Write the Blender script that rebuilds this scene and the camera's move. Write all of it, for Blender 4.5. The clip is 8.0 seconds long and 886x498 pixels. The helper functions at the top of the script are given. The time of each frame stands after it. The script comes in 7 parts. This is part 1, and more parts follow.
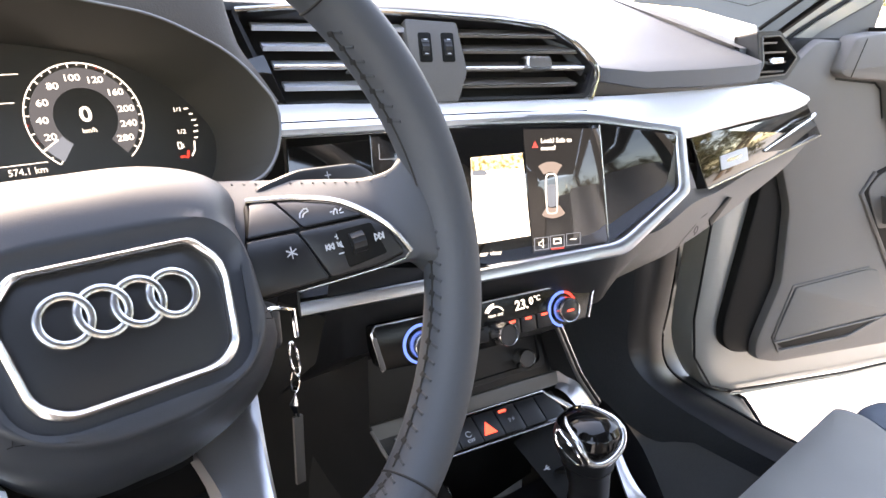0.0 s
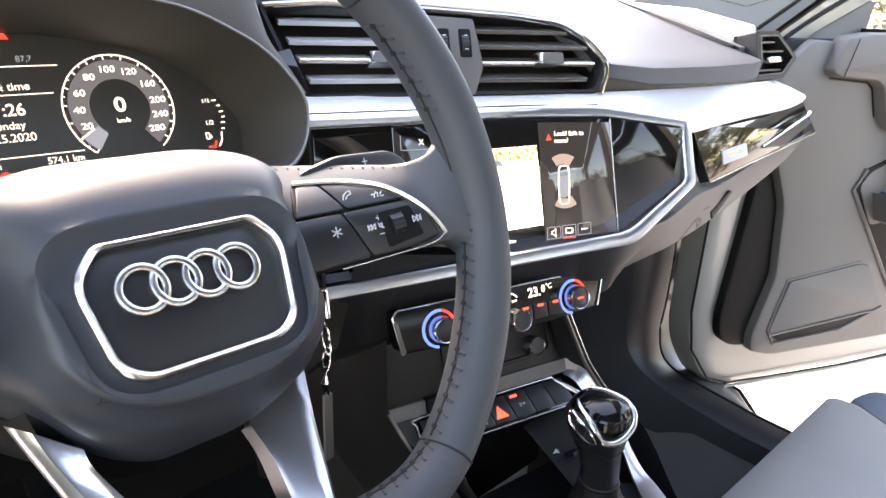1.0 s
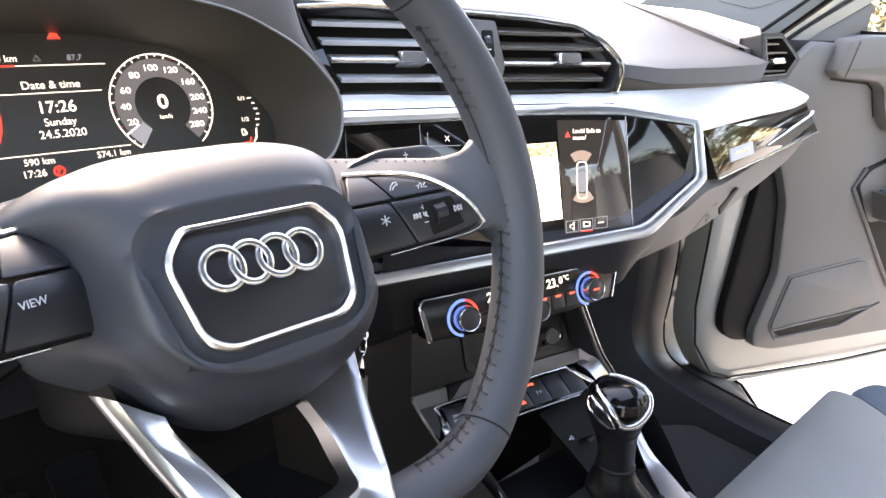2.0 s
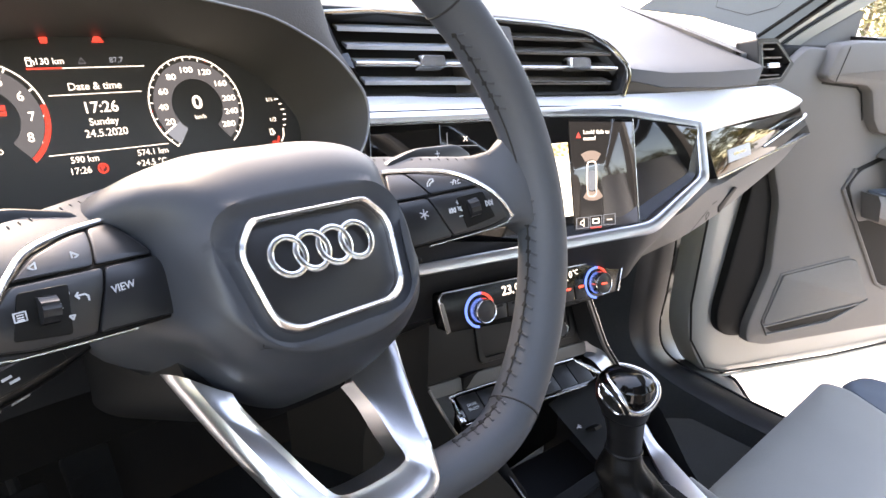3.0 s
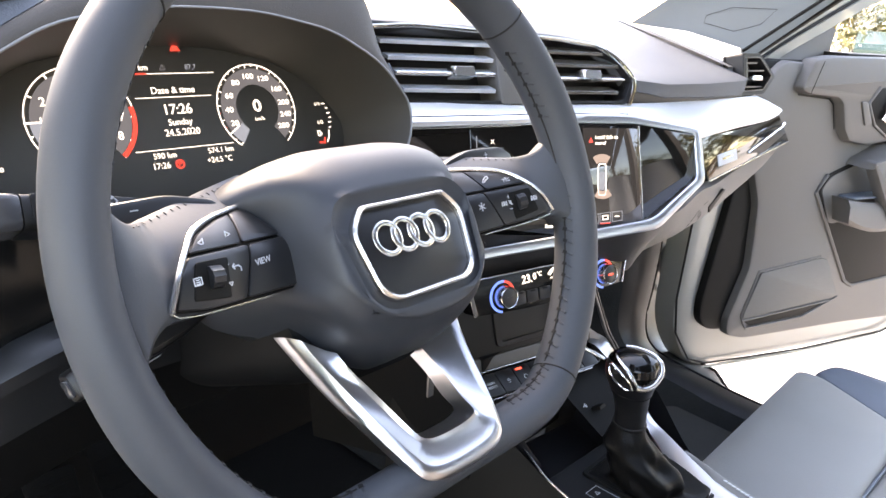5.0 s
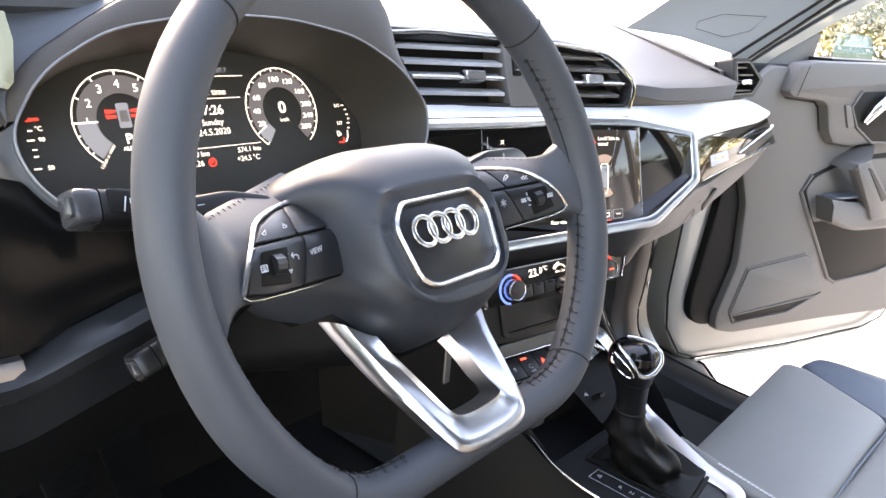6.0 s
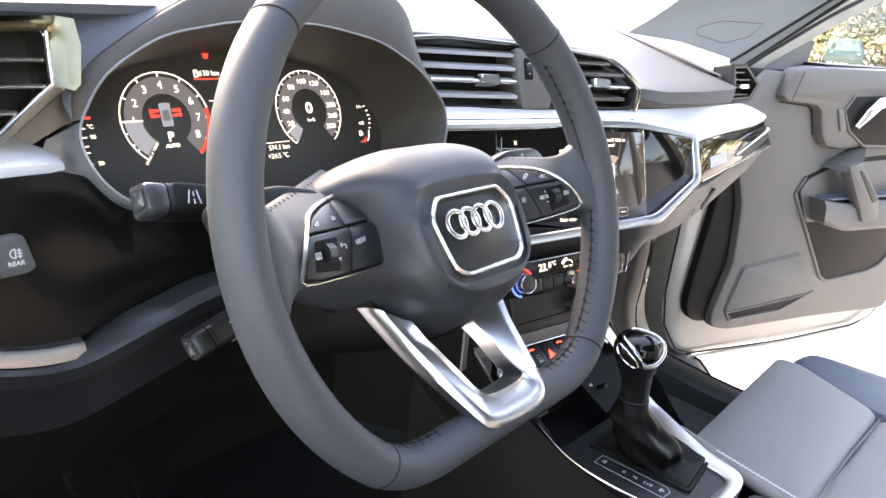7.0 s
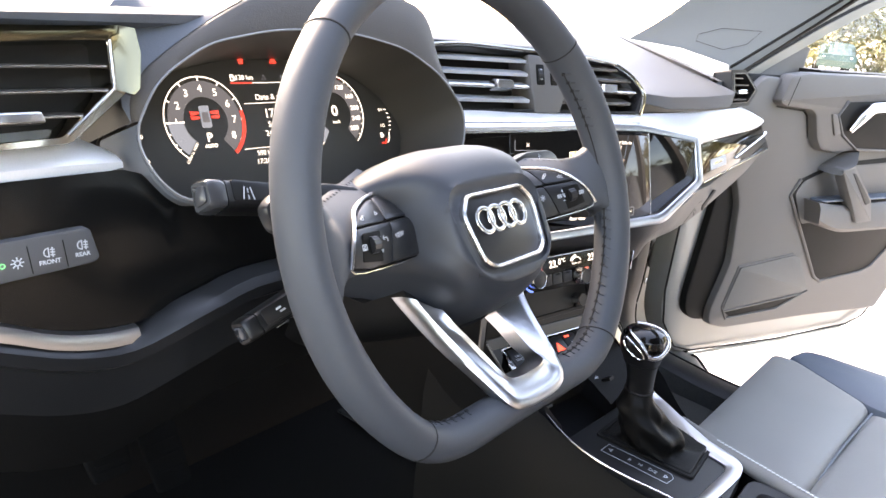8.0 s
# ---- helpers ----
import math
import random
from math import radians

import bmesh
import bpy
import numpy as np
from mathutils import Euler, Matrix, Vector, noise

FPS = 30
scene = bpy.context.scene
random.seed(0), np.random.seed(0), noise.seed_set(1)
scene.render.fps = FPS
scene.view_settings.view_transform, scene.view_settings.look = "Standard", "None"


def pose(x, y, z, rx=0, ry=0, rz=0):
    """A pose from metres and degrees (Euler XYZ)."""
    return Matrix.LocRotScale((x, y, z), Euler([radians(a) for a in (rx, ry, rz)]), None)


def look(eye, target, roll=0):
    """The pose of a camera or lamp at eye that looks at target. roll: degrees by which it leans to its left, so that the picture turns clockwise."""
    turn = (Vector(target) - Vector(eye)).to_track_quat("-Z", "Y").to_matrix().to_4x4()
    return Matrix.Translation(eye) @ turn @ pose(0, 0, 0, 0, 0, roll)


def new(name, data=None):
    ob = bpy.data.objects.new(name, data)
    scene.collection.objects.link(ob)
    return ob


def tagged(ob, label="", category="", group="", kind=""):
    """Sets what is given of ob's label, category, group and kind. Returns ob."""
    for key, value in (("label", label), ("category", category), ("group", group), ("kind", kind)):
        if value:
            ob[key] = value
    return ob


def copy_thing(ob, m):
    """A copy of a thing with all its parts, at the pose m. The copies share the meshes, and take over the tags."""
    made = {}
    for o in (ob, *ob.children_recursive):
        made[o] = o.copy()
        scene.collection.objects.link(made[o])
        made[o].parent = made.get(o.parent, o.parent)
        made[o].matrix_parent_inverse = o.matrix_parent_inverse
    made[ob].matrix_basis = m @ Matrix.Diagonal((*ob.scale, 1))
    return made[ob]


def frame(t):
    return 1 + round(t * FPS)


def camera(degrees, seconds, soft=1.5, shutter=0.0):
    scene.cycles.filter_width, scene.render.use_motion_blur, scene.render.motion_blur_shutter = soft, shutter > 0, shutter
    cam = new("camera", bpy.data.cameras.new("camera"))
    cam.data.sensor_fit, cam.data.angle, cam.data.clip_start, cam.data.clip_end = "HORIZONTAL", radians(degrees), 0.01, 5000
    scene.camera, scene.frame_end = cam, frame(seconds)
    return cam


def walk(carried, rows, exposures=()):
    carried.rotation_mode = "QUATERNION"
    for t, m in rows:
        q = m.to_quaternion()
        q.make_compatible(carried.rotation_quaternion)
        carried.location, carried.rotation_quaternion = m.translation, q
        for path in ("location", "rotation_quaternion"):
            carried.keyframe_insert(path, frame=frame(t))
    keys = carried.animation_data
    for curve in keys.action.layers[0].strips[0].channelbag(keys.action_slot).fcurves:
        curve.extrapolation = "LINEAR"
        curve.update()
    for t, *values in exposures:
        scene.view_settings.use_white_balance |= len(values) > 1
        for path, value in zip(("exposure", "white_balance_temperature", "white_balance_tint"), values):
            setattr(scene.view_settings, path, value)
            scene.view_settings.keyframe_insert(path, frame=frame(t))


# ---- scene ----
cam = camera(65.00, 8.0)
PATH = [
    (0.0, (-0.0831, -0.2607, 1.1631), (0.5766, 0.4131, 0.8301), 1.57),
    (0.5, (-0.1009, -0.2599, 1.1598), (0.5684, 0.4054, 0.8291), 1.84),
    (1.0, (-0.1172, -0.2607, 1.1596), (0.5537, 0.4023, 0.8276), 1.98),
    (1.5, (-0.1349, -0.2610, 1.1590), (0.5382, 0.4003, 0.8278), 2.06),
    (3.0, (-0.1943, -0.2622, 1.1637), (0.4937, 0.3846, 0.8344), 2.59),
    (3.5, (-0.2142, -0.2627, 1.1644), (0.4841, 0.3745, 0.8383), 2.80),
    (4.0, (-0.2352, -0.2651, 1.1690), (0.4678, 0.3665, 0.8422), 3.04),
    (4.5, (-0.2584, -0.2666, 1.1715), (0.4500, 0.3595, 0.8459), 3.44),
    (6.0, (-0.3296, -0.2687, 1.1791), (0.4011, 0.3324, 0.8553), 4.31),
    (6.5, (-0.3516, -0.2713, 1.1820), (0.3834, 0.3247, 0.8587), 4.52),
    (7.0, (-0.3746, -0.2732, 1.1843), (0.3630, 0.3195, 0.8608), 4.90),
    (7.5, (-0.3971, -0.2751, 1.1868), (0.3436, 0.3145, 0.8647), 5.03),
    (8.0, (-0.4202, -0.2774, 1.1892), (0.3235, 0.3091, 0.8683), 5.32),
]
walk(cam, [(t, look(eye, target, roll)) for t, eye, target, roll in PATH], exposures=[(0.0, 4.12, 9120, 20), (8.0, 4.12, 9120, 20)])
from mathutils.bvhtree import BVHTree

# ---- light ----
world = bpy.data.worlds.new("sky")
scene.world = world
world.use_nodes = True
_nt = world.node_tree
_sky = _nt.nodes.new("ShaderNodeTexSky")
_sky.sky_type, _sky.sun_disc = "NISHITA", False
SUN_ELEV, SUN_AZ = 33.0, 12.0     # degrees above the horizon; clockwise from straight ahead
_sky.sun_elevation, _sky.sun_rotation = radians(SUN_ELEV), radians(SUN_AZ)
_nt.links.new(_sky.outputs[0], _nt.nodes["Background"].inputs[0])
_nt.nodes["Background"].inputs[1].default_value = 0.15
_sun = new("sun", bpy.data.lights.new("sun", "SUN"))
_sun.data.energy, _sun.data.angle, _sun.data.color = 1.25, radians(14), (1.0, 0.98, 0.95)
_e, _a = radians(SUN_ELEV), radians(SUN_AZ)
_dir = Vector((math.sin(_a) * math.cos(_e), math.cos(_a) * math.cos(_e), math.sin(_e)))
_sun.matrix_world = look(_dir * 30, (0, 0, 0))


# ---- materials ----
def mat(name, col, rough=0.5, metal=0.0, grain=0.0, scale=600.0, bump=0.0, emit=None, strength=1.0, spec=0.5, wear=0.0, coat=0.0, aniso=0.0):
    """grain: fine variation of the colour; wear: broad variation of colour and roughness; bump: depth of the fine relief."""
    m = bpy.data.materials.new(name)
    m.use_nodes = True
    nt = m.node_tree
    b = nt.nodes["Principled BSDF"]
    b.inputs["Base Color"].default_value = (*col, 1)
    b.inputs["Roughness"].default_value = rough
    b.inputs["Metallic"].default_value = metal
    b.inputs["Specular IOR Level"].default_value = spec
    b.inputs["Coat Weight"].default_value = coat
    if emit:
        b.inputs["Emission Color"].default_value = (*emit, 1)
        b.inputs["Emission Strength"].default_value = strength
    if grain or bump or wear:
        tc = nt.nodes.new("ShaderNodeTexCoord")
        n1 = nt.nodes.new("ShaderNodeTexNoise")
        n1.inputs["Scale"].default_value, n1.inputs["Detail"].default_value = scale, 3
        n2 = nt.nodes.new("ShaderNodeTexNoise")
        n2.inputs["Scale"].default_value, n2.inputs["Detail"].default_value = 9, 4
        for n in (n1, n2):
            nt.links.new(tc.outputs["Object"], n.inputs["Vector"])
        ramp = nt.nodes.new("ShaderNodeMath")
        ramp.operation = "MULTIPLY_ADD"
        ramp.inputs[1].default_value, ramp.inputs[2].default_value = grain, 1 - grain / 2
        nt.links.new(n1.outputs["Fac"], ramp.inputs[0])
        ramp2 = nt.nodes.new("ShaderNodeMath")
        ramp2.operation = "MULTIPLY_ADD"
        ramp2.inputs[1].default_value, ramp2.inputs[2].default_value = wear, 1 - wear / 2
        nt.links.new(n2.outputs["Fac"], ramp2.inputs[0])
        both = nt.nodes.new("ShaderNodeMath")
        both.operation = "MULTIPLY"
        nt.links.new(ramp.outputs[0], both.inputs[0])
        nt.links.new(ramp2.outputs[0], both.inputs[1])
        mix = nt.nodes.new("ShaderNodeMix")
        mix.data_type, mix.blend_type = "RGBA", "MULTIPLY"
        mix.inputs[0].default_value = 1
        mix.inputs[6].default_value = (*col, 1)
        nt.links.new(both.outputs[0], mix.inputs[7])
        nt.links.new(mix.outputs[2], b.inputs["Base Color"])
        rr = nt.nodes.new("ShaderNodeMath")
        rr.operation = "MULTIPLY_ADD"
        rr.inputs[1].default_value, rr.inputs[2].default_value = wear * 0.4, rough - wear * 0.2
        nt.links.new(n2.outputs["Fac"], rr.inputs[0])
        nt.links.new(rr.outputs[0], b.inputs["Roughness"])
        if bump:
            bp = nt.nodes.new("ShaderNodeBump")
            bp.inputs["Strength"].default_value, bp.inputs["Distance"].default_value = 0.6, bump
            nt.links.new(n1.outputs["Fac"], bp.inputs["Height"])
            nt.links.new(bp.outputs[0], b.inputs["Normal"])
    return m


def leather(name, col, rough, cell, depth, wear=0.25, spec=0.5):
    """Grained hide: fine pebbles from a Voronoi pattern, broad wear from noise."""
    m = mat(name, col, rough, grain=0.15, scale=cell * 1.7, bump=depth * 0.4, wear=wear, spec=spec)
    nt = m.node_tree
    vo = nt.nodes.new("ShaderNodeTexVoronoi")
    vo.inputs["Scale"].default_value = cell
    tc = nt.nodes["Texture Coordinate"]
    nt.links.new(tc.outputs["Object"], vo.inputs["Vector"])
    bp = nt.nodes.new("ShaderNodeBump")
    bp.inputs["Strength"].default_value, bp.inputs["Distance"].default_value = 0.5, depth
    nt.links.new(vo.outputs["Distance"], bp.inputs["Height"])
    nt.links.new(nt.nodes["Bump"].outputs[0], bp.inputs["Normal"])
    nt.links.new(bp.outputs[0], nt.nodes["Principled BSDF"].inputs["Normal"])
    return m


def glow(name, col, strength):
    return mat(name, (0.01, 0.01, 0.01), 0.3, emit=col, strength=strength)


M_WHEEL = leather("wheel leather", (0.040, 0.045, 0.053), 0.60, 1300, 0.00006, spec=0.42)
M_HUB = leather("airbag cover", (0.019, 0.0225, 0.0285), 0.52, 1500, 0.00004, wear=0.12, spec=0.5)
M_PAD = leather("soft dash skin", (0.074, 0.083, 0.096), 0.66, 700, 0.00025, spec=0.35)
# the dash skin again, browner and darker to paint the hood's shaded front
M_HOOD = leather("shade-toned hood skin", (0.060, 0.053, 0.046), 0.62, 700, 0.0002, spec=0.3)
M_PLAS = mat("dark grained plastic", (0.012, 0.012, 0.013), 0.5, grain=0.25, scale=1200, bump=0.00008, wear=0.2, spec=0.3)
M_PLAS2 = mat("grey door plastic", (0.092, 0.086, 0.082), 0.55, grain=0.2, scale=1100, bump=0.0001, wear=0.15)
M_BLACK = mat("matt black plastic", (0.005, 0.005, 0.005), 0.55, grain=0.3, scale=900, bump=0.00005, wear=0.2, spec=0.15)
M_BTN = mat("satin black button", (0.010, 0.0105, 0.012), 0.36, grain=0.15, scale=1500, bump=0.00003, wear=0.15)
M_GLOSS = mat("piano black", (0.005, 0.0045, 0.004), 0.05, wear=0.05, spec=0.75)
M_SATBLACK = mat("satin piano black", (0.004, 0.004, 0.004), 0.22, wear=0.1, spec=0.25)
M_GLASS = mat("display glass", (0.004, 0.004, 0.004), 0.05, wear=0.03, spec=1.0)
M_MATTGLASS = mat("matt display glass", (0.055, 0.050, 0.043), 0.5, wear=0.05, spec=0.4)
M_ALU = mat("brushed aluminium", (0.74, 0.74, 0.75), 0.36, metal=0.5, grain=0.12, scale=800, bump=0.00003, wear=0.12)
M_CHROME = mat("satin chrome", (0.68, 0.675, 0.67), 0.26, metal=1.0, wear=0.1)
M_DARKCHROME = mat("dark chrome", (0.46, 0.44, 0.39), 0.10, metal=1.0, wear=0.06)
M_BRIGHT = mat("bright chrome", (0.85, 0.85, 0.85), 0.07, metal=1.0, wear=0.06)
M_SEAT = leather("grey seat hide", (0.192, 0.188, 0.178), 0.56, 450, 0.0003)
M_SEATDK = leather("dark seat hide", (0.085, 0.105, 0.13), 0.5, 450, 0.0003)
M_THREAD = mat("black thread", (0.004, 0.004, 0.004), 0.8, grain=0.4, scale=3000)
# black chosen for an unseen seat, to keep bounced light off the wheel
M_SEATBLK = leather("light-cutting black seat hide", (0.016, 0.016, 0.017), 0.5, 450, 0.0003)
M_THREADW = mat("pale thread", (0.55, 0.56, 0.56), 0.8, grain=0.3, scale=3000)
# carpet coloured nearly black, with the driver's footwell shade put in
M_CARPET = mat("shade-blackened carpet", (0.006, 0.006, 0.006), 0.95, grain=0.8, scale=700, bump=0.002, wear=0.4, spec=0.05)
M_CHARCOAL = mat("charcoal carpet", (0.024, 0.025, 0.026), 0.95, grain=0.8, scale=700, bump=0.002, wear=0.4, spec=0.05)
M_PAINT = mat("silver car paint", (0.22, 0.22, 0.207), 0.35, metal=0.2, grain=0.1, scale=2500, wear=0.1, coat=0.6)
M_DULLGREY = mat("dull grey flange", (0.07, 0.073, 0.070), 0.45, grain=0.15, scale=900, wear=0.2)
M_RUBBER = mat("rubber seal", (0.010, 0.010, 0.010), 0.6, grain=0.2, scale=500, spec=0.2)
M_CONC = mat("sunlit concrete", (0.42, 0.405, 0.38), 0.9, grain=0.3, scale=60, bump=0.003, wear=0.35)
M_WHITE = glow("white display light", (0.95, 0.97, 1.0), 0.16)
M_DIM = glow("grey display light", (0.52, 0.57, 0.70), 0.022)
M_DIM2 = glow("pale display light", (0.52, 0.64, 0.86), 0.045)
M_RED = glow("red display light", (1.0, 0.08, 0.06), 0.10)
M_REDLED = glow("red lamp", (1.0, 0.09, 0.06), 0.22)
M_BLUE = glow("blue ring light", (0.10, 0.24, 1.0), 0.13)
M_LEDGE = mat("dark satin silver", (0.115, 0.110, 0.105), 0.36, metal=0.6, grain=0.1, scale=900, wear=0.1)
M_STALK = mat("satin grey stalk", (0.030, 0.0315, 0.035), 0.26, grain=0.1, scale=1500, wear=0.1)
M_SPOKE = mat("satin chrome spoke", (0.50, 0.50, 0.515), 0.30, metal=1.0, grain=0.05, scale=900, wear=0.1)
M_GREYSW = mat("mid grey switch plastic", (0.066, 0.066, 0.069), 0.5, grain=0.15, scale=1300, bump=0.00005, wear=0.1)
# satin slat grey, made pale to put windscreen light into the colour
M_LITSLAT = mat("light-paled vent slat", (0.40, 0.415, 0.44), 0.4, grain=0.1, scale=900, wear=0.1)
M_PILLAR = mat("grey woven pillar cloth", (0.125, 0.137, 0.146), 0.8, grain=0.25, scale=1600, bump=0.0001, wear=0.1)
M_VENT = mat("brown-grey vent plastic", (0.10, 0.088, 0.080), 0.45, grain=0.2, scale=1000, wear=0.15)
M_KNEE = mat("satin dark grey plastic", (0.0085, 0.009, 0.010), 0.42, grain=0.2, scale=1100, bump=0.00006, wear=0.15)
M_SILL = mat("dark grey sill plastic", (0.011, 0.011, 0.012), 0.42, grain=0.25, scale=900, bump=0.0001, wear=0.25, spec=0.25)
M_STACK = mat("dark warm grey plastic", (0.009, 0.0083, 0.0078), 0.48, grain=0.25, scale=1200, bump=0.00008, wear=0.15, spec=0.35)
M_CAP = mat("polished black cap", (0.004, 0.004, 0.004), 0.06, wear=0.04, spec=0.35)
M_GRIP = mat("satin black grip", (0.007, 0.007, 0.0075), 0.38, grain=0.2, scale=1200, wear=0.15, spec=0.35)
M_ICON = mat("printed white symbol", (0.48, 0.50, 0.53), 0.5)


# ---- building helpers ----
def frame_at(o, phi, tau):
    """Local axes: u to the right, v up the face, w towards the viewer. phi: degrees by which the right end comes nearer, tau: by which the top leans away."""
    p, a = radians(phi), radians(tau)
    h = Vector((math.sin(p), math.cos(p), 0))
    u = Vector((math.cos(p), -math.sin(p), 0))
    v = math.sin(a) * h + math.cos(a) * Vector((0, 0, 1))
    w = u.cross(v)
    return Matrix(((u.x, v.x, w.x, o[0]), (u.y, v.y, w.y, o[1]), (u.z, v.z, w.z, o[2]), (0, 0, 0, 1)))


def thing(name, m, label, category, group="", kind=""):
    ob = new(name)
    ob.empty_display_size = 0.02
    ob.matrix_world = m
    return tagged(ob, label, category, group, kind)


def finish(name, bm, material, smooth=True):
    me = bpy.data.meshes.new(name)
    bmesh.ops.recalc_face_normals(bm, faces=bm.faces)
    bm.to_mesh(me)
    bm.free()
    me.materials.append(material)
    if smooth:
        me.shade_smooth()
        me.set_sharp_from_angle(angle=radians(38))
    return me


def part(name, bm, material, parent, label="", m=None, smooth=True):
    """One mesh object under a thing or a part; m: its pose in the parent's axes."""
    ob = new(name, finish(name, bm, material, smooth))
    ob.parent = parent
    if m is not None:
        ob.matrix_basis = m
    return tagged(ob, label)


def solid(name, bm, material, label, category, m=None, kind="", group=""):
    ob = new(name, finish(name, bm, material))
    if m is not None:
        ob.matrix_world = m
    return tagged(ob, label, category, group, kind)


def rounded(pts, r, n=4):
    """Polygon with its corners rounded to radius r (or a radius for each corner)."""
    out = []
    k = len(pts)
    for i in range(k):
        a, b, c = Vector(pts[i - 1][:2]), Vector(pts[i][:2]), Vector(pts[(i + 1) % k][:2])
        ri = r[i] if isinstance(r, (list, tuple)) else r
        d1, d2 = (a - b), (c - b)
        q = min(ri, d1.length * 0.48, d2.length * 0.48)
        p1, p2 = b + d1.normalized() * q, b + d2.normalized() * q
        for j in range(n + 1):
            t = j / n
            out.append(tuple((1 - t) ** 2 * p1 + 2 * t * (1 - t) * b + t * t * p2))
    return out


def smooth_loop(pts, n=4):
    """Closed outline rounded through its points."""
    v = [Vector(p[:2]) for p in pts]
    k = len(v)
    out = []
    for i in range(k):
        p, q, r, s = v[i - 1], v[i], v[(i + 1) % k], v[(i + 2) % k]
        for j in range(n):
            t = j / n
            out.append(tuple(0.5 * ((2 * q) + (r - p) * t + (2 * p - 5 * q + 4 * r - s) * t * t + (3 * q - p - 3 * r + s) * t ** 3)))
    return out


def loft(loops, closed=True, cap0=True, cap1=True, bm=None):
    """Skin over loops of equally many 3D points."""
    bm = bm or bmesh.new()
    rows = [[bm.verts.new(p) for p in lp] for lp in loops]
    n = len(rows[0])
    for a, b in zip(rows, rows[1:]):
        for i in range(n if closed else n - 1):
            j = (i + 1) % n
            bm.faces.new((a[i], a[j], b[j], b[i]))
    if closed and cap0:
        bm.faces.new(rows[0][::-1])
    if closed and cap1:
        bm.faces.new(rows[-1])
    return bm


def plate(poly, w0, w1, bevel=0.0008, bm=None):
    """A polygon thickened from w0 to w1 with a small rounded front edge."""
    c = sum((Vector(p[:2]) for p in poly), Vector((0, 0))) / len(poly)
    def ring(inset, w):
        out = []
        k = len(poly)
        for i in range(k):
            a, b, d = Vector(poly[i - 1][:2]), Vector(poly[i][:2]), Vector(poly[(i + 1) % k][:2])
            t = ((b - a).normalized() + (d - b).normalized())
            t = t.normalized() if t.length > 1e-9 else (d - a).normalized()
            nrm = Vector((t.y, -t.x))
            out.append((b.x - nrm.x * inset * sgn, b.y - nrm.y * inset * sgn, w))
        return out
    area = sum(poly[i - 1][0] * poly[i][1] - poly[i][0] * poly[i - 1][1] for i in range(len(poly)))
    sgn = 1 if area > 0 else -1
    s = 1 if w1 > w0 else -1
    return loft([ring(0, w0), ring(0, w1 - s * bevel), ring(bevel * 0.3, w1 - s * bevel * 0.3), ring(bevel, w1)], bm=bm)


def box(x0, x1, y0, y1, z0, z1, bevel=0.001, bm=None):
    return plate([(x0, y0), (x1, y0), (x1, y1), (x0, y1)], z0, z1, bevel, bm)


def hoop(outer, inner, w0, w1, bevel=0.0006, crown=0.0):
    """A flat frame between two outlines of equally many points."""
    o, i = [Vector(p[:2]) for p in outer], [Vector(p[:2]) for p in inner]
    def mixed(t, w):
        return [(*(a * (1 - t) + b * t), w) for a, b in zip(o, i)]
    return loft([mixed(0, w0), mixed(0, w1 - bevel), mixed(0.12, w1), mixed(0.5, w1 + crown), mixed(0.88, w1), mixed(1, w1 - bevel), mixed(1, w0), mixed(0, w0)], cap0=False, cap1=False)


def tube(path, r, n=8, closed=False, bm=None, flat=1.0, up=(0, 0, 1)):
    """A round or flattened rod along a path of 3D points."""
    pts = [Vector(p) for p in path]
    k = len(pts)
    loops = []
    for i, p in enumerate(pts):
        a = pts[i - 1] if (i or closed) else p
        b = pts[(i + 1) % k] if (i < k - 1 or closed) else p
        t = (b - a).normalized()
        s = t.cross(Vector(up))
        s = s.normalized() if s.length > 1e-6 else t.orthogonal().normalized()
        q = s.cross(t)
        rad = r[i] if isinstance(r, (list, tuple)) else r
        loops.append([p + s * (rad * math.cos(2 * math.pi * j / n)) + q * (rad * flat * math.sin(2 * math.pi * j / n)) for j in range(n)])
    if closed:
        loops.append(loops[0])
        bm2 = bm or bmesh.new()
        rows = [[bm2.verts.new(v) for v in lp] for lp in loops[:-1]]
        for i in range(k):
            for j in range(n):
                a, b = rows[i], rows[(i + 1) % k]
                bm2.faces.new((a[j], a[(j + 1) % n], b[(j + 1) % n], b[j]))
        return bm2
    return loft(loops, bm=bm)


def lathe(profile, n=32, bm=None):
    """Profile of (radius, w) turned round the w axis; ends closed."""
    return loft([[(r * math.cos(2 * math.pi * j / n), r * math.sin(2 * math.pi * j / n), w) for j in range(n)] for r, w in profile], bm=bm)


def spread(stations, n=6):
    """Fills in between stations (lists of 3D points) by a smooth curve."""
    st = [[Vector(p) for p in s] for s in stations]
    out = []
    for i in range(len(st) - 1):
        a, b, c, d = st[max(i - 1, 0)], st[i], st[i + 1], st[min(i + 2, len(st) - 1)]
        for j in range(n):
            t = j / n
            out.append([0.5 * ((2 * q) + (r - p) * t + (2 * p - 5 * q + 4 * r - s) * t * t + (3 * q - p - 3 * r + s) * t ** 3) for p, q, r, s in zip(a, b, c, d)])
    out.append(st[-1])
    return out


